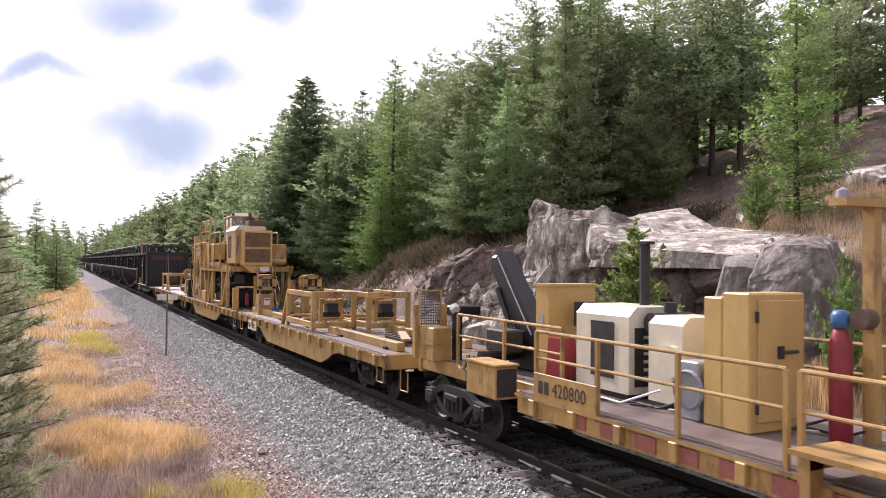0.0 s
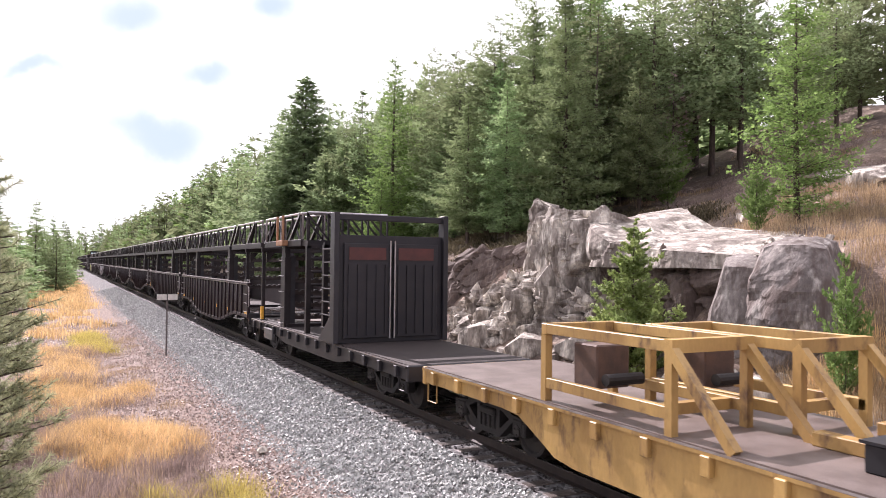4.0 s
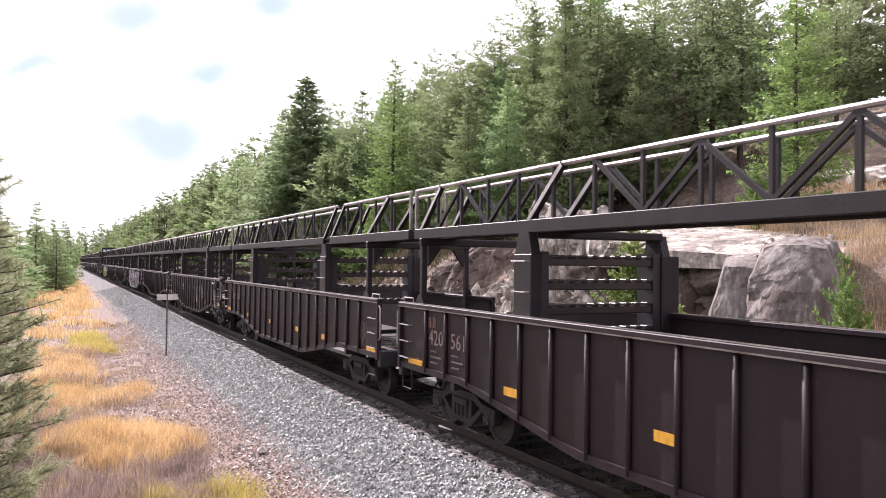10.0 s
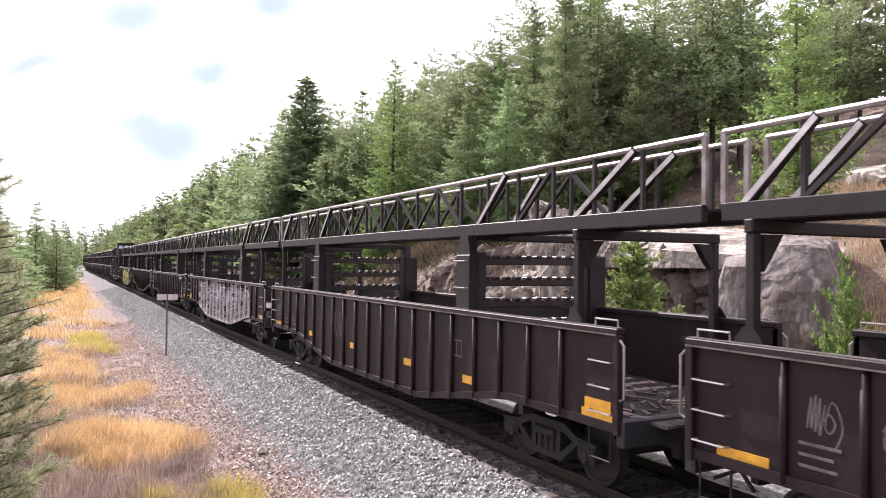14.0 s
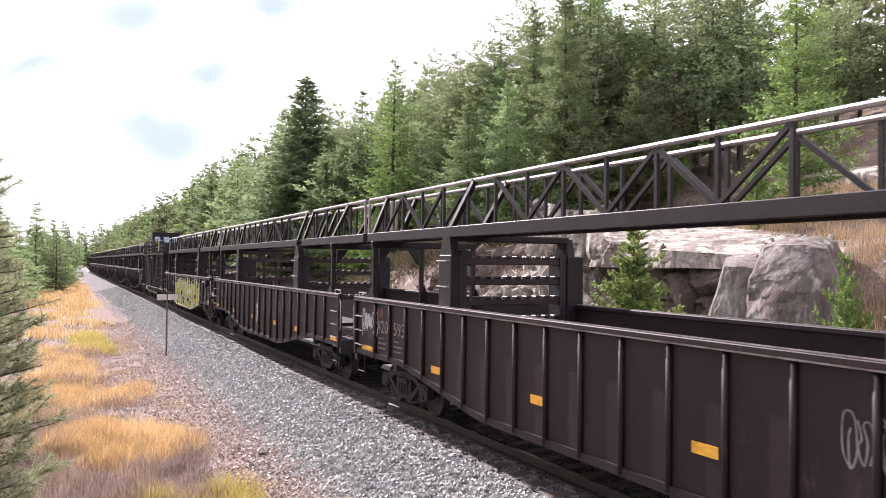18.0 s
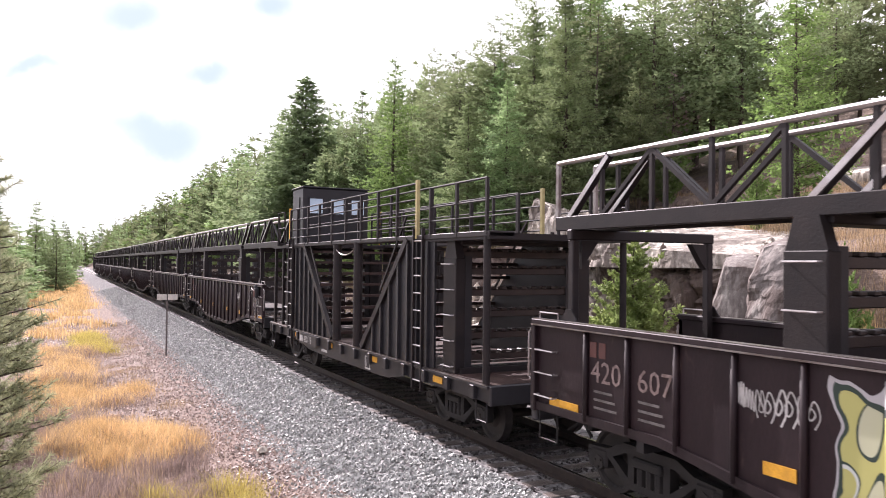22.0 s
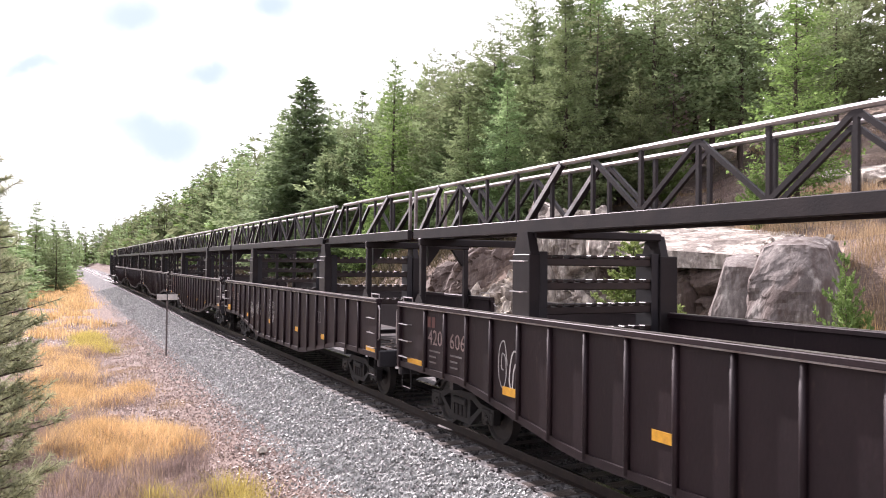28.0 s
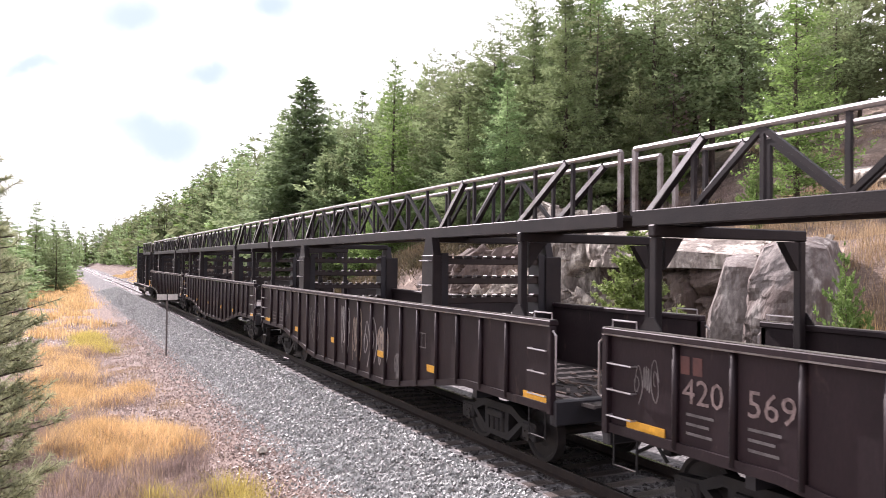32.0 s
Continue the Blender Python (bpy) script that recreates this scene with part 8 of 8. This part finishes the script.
def woods(rng, places):
    """The distant wood, too far and dense to tell tree from tree: one mesh a kind."""
    for label, mat, seed, opts, pick in (
        ("distant dark green conifer wood on the hill", M_SPRUCE, 11, dict(bare=0.03, rows=20, per_row=7, droop=0.2, sprigs=6, size=1.2, spread=0.9, power=0.8, lump=0.3, blades=2, limbs=False), (0, 2)),
        ("distant grey-green pine wood on the hill", M_PINE, 14, dict(bare=0.12, rows=15, per_row=6, droop=-0.1, sprigs=6, size=1.35, spread=1.2, power=0.55, top=0.06, lump=0.4, blades=2, limbs=False), (1, 3)),
        ("distant yellow-green larch wood on the hill", M_LARCH, 17, dict(bare=0.05, rows=18, per_row=6, droop=0.1, sprigs=6, size=1.1, spread=1.0, power=0.7, lump=0.3, blades=2, limbs=False), (4,)),
    ):
        tr, cr = conifer_mesh(seed, 15, 3.0, mat, **opts)
        for src, m, name in ((cr, mat, "distant_wood"), (tr, M_BARK, "distant_trunks")):
            co = np.array([v.co for v in src.vertices])
            polys = [tuple(p.vertices) for p in src.polygons]
            V, F = [], []
            r2 = random.Random(seed)
            for i, (x, y, h) in enumerate(places):
                if i % 5 not in pick:
                    continue
                k, a = h / 15, r2.uniform(0, 6.28)
                w = k ** 0.7 * r2.uniform(0.9, 1.2)
                rot = np.array(((math.cos(a), -math.sin(a), 0), (math.sin(a), math.cos(a), 0), (0, 0, 1)))
                n = sum(len(v) for v in V)
                V.append((co * (w, w, k)) @ rot.T + (x, y, ground_z(x, y) - 0.1))
                F.extend([tuple(q + n for q in p) for p in polys])
            tagged(new(name, big_mesh(name, [tuple(v) for v in np.concatenate(V)], F, m)), label, "trees", kind="stuff")


def build_trees():
    rng = random.Random(21)
    dark, grey, light = "dark green fir with a dense pointed crown", "grey-green pine with an open ragged crown", "yellow-green larch with a light feathery crown"
    KINDS.update({
        "fir": [tree_kind(dark, conifer_mesh(sd, 15, 3.3, M_SPRUCE, bare, 52, 10, 0.16, 84, 0.225, 1.25, 0.80, lump=lump, blades=2, loose=0.5)) for sd, bare, lump in ((1, 0.03, 0.18), (2, 0.12, 0.32), (3, 0.09, 0.4))],
        "dense_fir": [tree_kind("tall dark fir with a broad dense crown", conifer_mesh(41, 15, 3.3, M_DARKFIR, 0.02, 62, 12, 0.3, 60, 0.32, 1.25, 0.74, 0.03, 0.18, blades=2, loose=0.5))],
        "pine": [tree_kind(grey, conifer_mesh(s, 15, 2.8, M_PINE, bare, 26, 7, -0.1, 64, 0.25, 1.5, 0.45, 0.10, 0.6, blades=2)) for s, bare in ((4, 0.18), (5, 0.3), (6, 0.24))],
        "larch": [tree_kind(light, conifer_mesh(s, 14, 2.7, M_LARCH, 0.05, 44, 10, 0.05, 52, 0.21, 1.3, 0.7, 0.03, 0.45, blades=2)) for s in (7, 8)],
        "far_fir": [tree_kind(dark, conifer_mesh(s, 15, 3.3, M_SPRUCE, 0.03, 34, 9, 0.22, 14, 0.62, 1.0, 0.75, blades=2, limbs=False)) for s in (1, 2)],
        "far_pine": [tree_kind(grey, conifer_mesh(s, 15, 2.8, M_PINE, 0.16, 24, 8, -0.1, 16, 0.55, 1.4, 0.5, 0.08, 0.5, blades=2, limbs=False)) for s in (4, 5)],
        "far_larch": [tree_kind(light, conifer_mesh(s, 14, 2.7, M_LARCH, 0.05, 30, 9, 0.05, 18, 0.45, 1.3, 0.7, 0.03, 0.45, blades=2, limbs=False)) for s in (7, 8)],
        "bare": [tree_kind("half-dead grey pine with bare twigs", conifer_mesh(31, 9, 1.3, M_SCRUB, 0.1, 26, 6, -0.1, 4, 0.3, 0.8, 0.5, 0.05, 0.4))],
        "young": [tree_kind("bright green young fir at the foot of the rocks", conifer_mesh(33, 4, 1.15, M_YOUNG, 0.02, 26, 10, -0.25, 60, 0.145, 1.1, 0.68, 0.05, 0.32, loose=0.55), "young trees in the cutting")],
        "young_pine": [tree_kind("light green young pine on the slope", conifer_mesh(34, 4, 1.2, M_LARCH, 0.08, 20, 8, -0.3, 40, 0.16, 1.0, 0.6, 0.1, 0.4), "young trees in the cutting")],
    })
    size = {"larch": 14, "far_larch": 14, "bare": 9, "young": 4, "young_pine": 4}

    def plant(kind, x, y, h, wide=1.0, i=None, full=False):
        if y > 56 and not full and "far_" + kind in KINDS:
            kind = "far_" + kind
        src = rng.choice(KINDS[kind]) if i is None else KINDS[kind][i]
        k = h / size.get(kind, 15)
        t = copy_thing(src, pose(0, 0, 0))
        w = k ** 0.7 * rng.uniform(0.9, 1.12) * wide
        t.matrix_basis = pose(x, y, ground_z(x, y) - 0.05, 0, 0, rng.uniform(0, 360)) @ Matrix.Diagonal((w, w, k, 1))
        return t

    # trees that stand out, by side distance from the line, distance along it and height of the tip
    for kind, u, y, top, wide in (
        ("dense_fir", 12, 65.2, 19.6, 1.7), ("larch", 12, 45, 16.6, 0.95), ("fir", 11.5, 34.1, 11.9, 0.9), ("fir", 12.5, 31.8, 12.5, 0.9), ("fir", 15, 33.3, 17.0, 1.0), ("fir", 14, 29.1, 16.8, 0.95),
        ("pine", 18, 31.6, 16.8, 1.0), ("fir", 20, 32.3, 17.1, 1.0), ("pine", 24, 35.2, 18.3, 1.0), ("bare", 21, 29.1, 13.3, 1.0), ("pine", 26, 31.3, 20.4, 1.35), ("pine", 30, 32.8, 21.0, 1.4), ("pine", 25.5, 28.8, 17.5, 1.2),
        ("larch", 14, 16.4, 13.4, 0.85), ("pine", 36, 29, 19.8, 1.2), ("pine", 34, 29.1, 19.1, 1.2), ("young_pine", 19, 27.5, 9.7, 0.75), ("pine", 18, 51.3, 19.0, 1.0), ("pine", 19, 49.9, 18.7, 1.0), ("larch", 10.5, 43.5, 8.6, 1.1), ("larch", 10.8, 47.5, 7.0, 1.1),
        ("young_pine", 12, 16.3, 6.3, 0.62), ("young", 5.7, 14.75, 4.15, 0.98), ("young_pine", 6.0, 9.2, 3.4, 0.36), ("pine", 22, 85, 20.3, 1.1), ("fir", 16, 88.7, 21.6, 1.0), ("fir", 13, 103.5, 17.4, 1.0), ("pine", 12, 112.7, 16.4, 1.0),
        ("fir", 18, 116, 21.6, 1.0), ("pine", 13, 138, 16.2, 1.0), ("fir", 12, 178.4, 17.8, 1.0), ("fir", 13.5, 40.5, 12.5, 1.0), ("fir", 15.5, 37.5, 15, 1.0), ("pine", 16, 43, 16, 1.0), ("fir", 17.5, 27.8, 13, 0.9), ("fir", 11.2, 57, 12.5, 1.0), ("pine", 13, 54, 15, 1.0), ("larch", 11, 71, 13, 1.0), ("pine", 12, 77, 16, 1.0),
        ("pine", 18, 37.5, 19.5, 1.1), ("fir", 19, 35.5, 20.5, 1.15), ("larch", 20.5, 35.5, 20.5, 1.1), ("pine", 17, 40, 18.0, 1.1), ("pine", 16, 39, 16.5, 1.1), ("pine", 15.5, 42.5, 16.5, 1.1), ("fir", 22, 36.5, 21.5, 1.1), ("pine", 28, 34.5, 22.5, 1.3), ("pine", 21, 30.5, 19.5, 1.1),
        ("fir", 22, 39, 17, 1.1), ("pine", 29, 44, 19, 1.2), ("fir", 27, 38, 18, 1.1), ("pine", 40, 36, 20, 1.2), ("pine", 23, 45, 18, 1.1), ("young_pine", 23, 31, 12, 0.8),
    ):
        plant(kind, TX + u, y, top - ground_z(TX + u, y), wide, full=y < 92)
    # the wood on the hill: its tips stay below one line seen from the track
    def limit(u, y):
        return 2.9 + (0.56 + 0.20 * smooth(45, 75, y)) * (u + TX)

    for _ in range(120):
        y = 44 + 80 * rng.random() ** 1.2
        u = 11.5 + 22 * rng.random() ** 1.5
        x = TX + u
        plant(rng.choice(["fir", "fir", "pine", "pine", "pine", "larch"]), x, y, min(rng.uniform(11, 16.5), (limit(u, y) - ground_z(x, y)) * rng.uniform(0.78, 0.98)))
    far = []
    for _ in range(330):
        y = 110 + 300 * rng.random()
        u = 10.5 + 34 * rng.random() ** 1.6
        far.append((TX + u, y, rng.uniform(0.76, 0.98) * (limit(u, y) - ground_z(TX + u, y)) if u < 22 else rng.uniform(11, 16)))
    for _ in range(120):
        y = 36 + 60 * rng.random()
        u = 24 + 34 * rng.random()
        far.append((TX + u, y, min(rng.uniform(10, 15), (limit(u, y) - ground_z(TX + u, y)) * rng.uniform(0.7, 0.95))))
    for _ in range(44):
        far.append((rng.uniform(-14, 30), rng.uniform(424, 500), rng.uniform(15, 23)))
    for _ in range(60):
        far.append((-9 - 40 * rng.random() ** 1.3, 60 + 320 * rng.random(), rng.uniform(7, 13)))
    woods(rng, far)
    # the other side of the line
    for kind, x, y, h, wide in (("fir", -2.6, 95, 10.2, 1.0), ("fir", -0.6, 92, 6.8, 0.9), ("fir", 0.4, 104, 6.2, 0.9), ("fir", -5.2, 80, 8.5, 1.2), ("fir", -6.8, 74, 9.0, 1.25), ("fir", -4.2, 62, 6.8, 1.25), ("fir", -8.2, 66, 9.2, 1.0), ("fir", -7.2, 52, 7.6, 1.2), ("fir", -3.4, 72, 6.4, 1.25), ("fir", 0.6, 130, 9, 1.25), ("fir", 0.2, 150, 11, 1.0), ("fir", -1.2, 118, 9.5, 1.2), ("fir", -5.5, 44, 6.2, 1.2), ("fir", -3.2, 50, 5.2, 1.25)):
        plant(kind, x, y, h, wide)
    for k in KINDS.values():
        for t in k:
            for o in list(t.children_recursive) + [t]:
                bpy.data.objects.remove(o)


M_YOUNG = material("fresh_fir_needles", (0.29, 0.36, 0.125), (0.205, 0.275, 0.095), 0.8, 0.6, bump=0, per_island=0.35, translucent=0.45, spec=0.25)
build_trees()


def near_pine(name, x, y, height, radius, seed, label):
    """A pine close to the camera, with single needles in tufts along its twigs."""
    rng = np.random.default_rng(seed)
    t = thing(name, pose(x, y, ground_z(x, y) - 0.05), label, "tree")
    g = Geo().tube((0, 0, -0.3), (0.05, 0, height * 0.98), 0.012 * height + 0.02, 10, 0.012)
    P = []
    limbs = Geo()
    for i in range(32):
        f = (i + 0.4) / 32
        z = height * (0.05 + 0.93 * f) + rng.uniform(-0.08, 0.08)
        for k in range(7):
            a = 6.283 * k / 7 + rng.uniform(-0.5, 0.5) + i
            L = radius * (1 - f) ** 0.5 * rng.uniform(0.65, 1.15) + 0.12
            tip = np.array((math.cos(a) * L, math.sin(a) * L, L * rng.uniform(0.0, 0.45)))
            base = np.array((0, 0, z))
            limbs.tube(tuple(base), tuple(base + tip), 0.012 + 0.006 * L, 5, 0.005, False)
            for j in range(max(4, int(10 * L))):
                q = rng.uniform(0.25, 1.0)
                w = a + rng.choice((-1, 1)) * rng.uniform(0.2, 0.9) * (1.15 - q)
                tl = rng.uniform(0.14, 0.34) * (0.6 + 0.4 * L / radius)
                start = base + tip * q
                dirv = np.array((math.cos(w), math.sin(w), rng.uniform(0.2, 1.1)))
                dirv /= np.linalg.norm(dirv)
                limbs.tube(tuple(start), tuple(start + dirv * tl), 0.005, 4, 0.003, False)
                m = 44
                c = start + np.outer(tl * rng.uniform(0.1, 1.05, m), dirv)
                nd = dirv * 0.55 + rng.normal(0, 0.7, (m, 3))
                nd /= np.linalg.norm(nd, axis=1, keepdims=True)
                wv = np.cross(nd, rng.normal(0, 1, (m, 3)))
                wv *= 0.0058 / (np.linalg.norm(wv, axis=1, keepdims=True) + 1e-6)
                P.append(np.stack([c - wv, c + wv, c + nd * rng.uniform(0.07, 0.14, (m, 1))], 1).reshape(-1, 3))
    P = np.concatenate(P)
    F = np.arange(len(P)).reshape(-1, 3).tolist()
    part("trunk", g, M_BARK, t)
    part("limb_whorl", limbs, M_BARK, t)
    part("needles", big_mesh("needles", P.tolist(), F, M_NEARPINE), M_NEARPINE, t, "long green needles in tufts")


near_pine("pine_tree", -1.05, 9.8, 4.9, 0.92, 5, "young green pine with long needles beside the verge")
near_pine("pine_tree", -2.45, 16.5, 6.0, 1.8, 6, "young green pine with long needles beside the verge")
near_pine("pine_tree", -2.3, 24.0, 4.4, 1.6, 9, "young green pine with long needles beside the verge")


# ---- grass and scrub ----
def grass(name, label, mat, spots, lo, hi, seed, lean=0.25, width=0.008, category="grass"):
    """Single blades standing on the ground, each bent once."""
    rng = np.random.default_rng(seed)
    P, F = [], []
    for i, (x, y, tall) in enumerate(spots):
        h = rng.uniform(lo, hi) * tall
        a = rng.uniform(0, 6.28)
        w = width * (1 + 0.02 * y)
        z = ground_z(x, y) - 0.02
        b = rng.uniform(0, lean) * h
        e = rng.uniform(0, 6.28)
        wx, wy = math.cos(a) * w, math.sin(a) * w
        bx, by = math.cos(e) * b, math.sin(e) * b
        n = 5 * i
        P += [(x - wx, y - wy, z), (x + wx, y + wy, z), (x + bx * 0.35 + wx * 0.8, y + by * 0.35 + wy * 0.8, z + h * 0.6), (x + bx * 0.35 - wx * 0.8, y + by * 0.35 - wy * 0.8, z + h * 0.6), (x + bx, y + by, z + h)]
        F += [(n, n + 1, n + 2, n + 3), (n + 3, n + 2, n + 4)]
    return tagged(new(name, big_mesh(name, P, F, mat)), label, category, kind="stuff")


def tufts(rng, areas, n, clump=0.35):
    """Places for blades: clumps strewn over areas (x0, x1, y0, y1)."""
    out = []
    weights = [(a[1] - a[0]) * (a[3] - a[2]) for a in areas]
    centres = []
    for _ in range(max(8, n // 160)):
        a = areas[rng.choice(len(areas), p=np.array(weights) / sum(weights))]
        centres.append((rng.uniform(a[0], a[1]), rng.uniform(a[2], a[3]), rng.uniform(0.35, 1.15)))
    for _ in range(n):
        c = centres[rng.integers(len(centres))]
        dx, dy = rng.normal(0, clump, 2)
        out.append((c[0] + dx, c[1] + dy, c[2] * (1.15 - 0.5 * min(1.0, math.hypot(dx, dy) / (2 * clump)))))
    return out


def build_grass():
    rng = np.random.default_rng(8)
    fine = dict(width=0.0026, lean=1.0)
    grass("dry_grass", "golden dry grass clumps on the verge", M_STRAW, tufts(rng, [(0.3, 2.3, 14.9, 17.4), (-0.2, 1.2, 15.6, 17.8)], 30000, 0.24), 0.08, 0.5, 1, **fine)
    grass("dry_grass", "golden dry grass on the verge", M_STRAW, tufts(rng, [(-0.7, 0.9, 22.5, 33.5), (0.4, 2.0, 21.2, 23.4), (-0.6, 0.4, 19, 23)], 26000, 0.3), 0.1, 0.5, 2, **fine)
    grass("dry_grass", "tall golden dry grass along the line", M_STRAW, tufts(rng, [(-1.8, 1.9, 38, 62), (-2.5, 2.2, 62, 150)], 26000, 0.5), 0.3, 0.85, 3, width=0.006, lean=0.4)
    grass("dry_grass", "yellow-green grass at the edge of the ballast", M_GREENGRASS, tufts(rng, [(1.3, 2.7, 10.6, 12.5)], 5000, 0.2), 0.15, 0.5, 4, **fine)
    grass("dry_grass", "yellow-green grass on the verge", M_GREENGRASS, tufts(rng, [(0.6, 1.7, 32, 40)], 7000, 0.3), 0.2, 0.5, 41, **fine)
    grass("scrub", "brown twiggy scrub on the verge", M_SCRUB, tufts(rng, [(-0.7, 2.2, 10.8, 14.6), (-0.6, 0.3, 14.5, 19)], 18000, 0.2), 0.08, 0.42, 5, 0.8, width=0.0032, category="scrub")
    grass("dry_grass", "thin pale stalks among the scrub", M_PALEGRASS, tufts(rng, [(-0.6, 2.2, 11.0, 15.0), (-0.6, 0.6, 15, 21)], 4000, 0.3), 0.15, 0.6, 52, 0.5, width=0.0028)
    grass("scrub", "dry brown weeds among the grass", M_SCRUB, tufts(rng, [(-0.4, 2.4, 14.2, 18.5), (-0.5, 1.6, 18.5, 24), (-0.8, 1.2, 24, 34)], 9000, 0.45), 0.1, 0.5, 53, 1.0, width=0.0032, category="scrub")
    grass("dry_grass", "sparse pale grass on the gravel", M_PALEGRASS, tufts(rng, [(0.3, 2.8, 17.6, 21.5), (1.0, 2.9, 23, 40)], 5000, 0.3), 0.05, 0.25, 51, 0.8, width=0.003)
    grass("dry_grass", "pale dry grass under the rocks", M_PALEGRASS, tufts(rng, [(TX + 4.9, TX + 6.9, 6.5, 11.2)], 14000, 0.25), 0.3, 0.9, 6, width=0.004, lean=0.4)
    grass("dry_grass", "golden dry grass in front of the boulder", M_STRAW, tufts(rng, [(TX + 5.2, TX + 6.3, 9.2, 10.6), (TX + 6.2, TX + 7.6, 8.0, 10.0)], 6000, 0.2), 0.4, 0.95, 61, width=0.004, lean=0.4)
    grass("dry_grass", "pale dry grass on the hillside", M_PALEGRASS, tufts(rng, [(TX + 8.0, TX + 17, 4, 11.5), (TX + 11.5, TX + 19, 11, 19)], 30000, 0.35), 0.2, 0.75, 7, width=0.0045, lean=0.7)
    grass("dry_grass", "straw-coloured grass on the hillside", M_PALEGRASS, tufts(rng, [(TX + 13, TX + 34, 15, 34)], 9000, 0.4), 0.1, 0.35, 71, lean=0.5, width=0.006)
    grass("scrub", "brown twiggy scrub on the hillside", M_SCRUB, tufts(rng, [(TX + 18, TX + 36, 14, 30), (TX + 9, TX + 12, 4, 12)], 9000, 0.35), 0.12, 0.5, 9, 1.3, width=0.006, category="scrub")
    # understory brush whose dark colour also stands for tree shadows on the slope
    grass("scrub", "brown and green brush, dark also for the shade under the trees", M_BRUSH, tufts(rng, [(TX + 8.8, TX + 17, 21.5, 46), (TX + 6.5, TX + 12, 34, 60)], 42000, 0.45), 0.1, 0.55, 91, 2.2, width=0.016, category="scrub")
    grass("dry_grass", "golden dry grass beyond the line", M_STRAW, tufts(rng, [(TX + 3.8, TX + 8, 90, 190)], 5000, 0.6), 0.4, 0.9, 10, width=0.012)
    grass("scrub", "low brush under the trees", M_BRUSH, tufts(rng, [(TX + 5.5, TX + 12, 34, 90)], 7000, 0.5), 0.3, 1.0, 12, 0.6, width=0.012, category="scrub")


build_grass()


# ---- movement ----
def motions():
    times = [0.0, 1.0, 2.0, 3.5, 5.0, 6.5, 8.0, 9.5, 11.0, 12.5, 14.0, 16.0, 18.0, 20.0, 22.0, 24.0, 26.0, 28.0, 30.0, 32.0]
    for car, lead in CARS:
        walk(car, [(t, pose(TX, lead - run(t), 0)) for t in times])
        for tr in car.children:
            if not tr.name.startswith("truck"):
                continue
            for ws in tr.children:
                if not ws.name.startswith("wheelset"):
                    continue
                at = lead + tr.location.y + ws.location.y
                y, z = ws.location.y, ws.location.z
                rows = []
                for i in range(0, 961):
                    t = i / 30
                    if not 3.0 < at - run(t) < 26.0:
                        continue
                    rows.append((t, pose(0, y, z, math.degrees(run(t) / 0.42) % 360)))
                if rows:
                    if rows[0][0] > 0:
                        rows.insert(0, (0.0, rows[0][1]))
                    if rows[-1][0] < 32:
                        rows.append((32.0, rows[-1][1]))
                    walk(ws, rows)


motions()
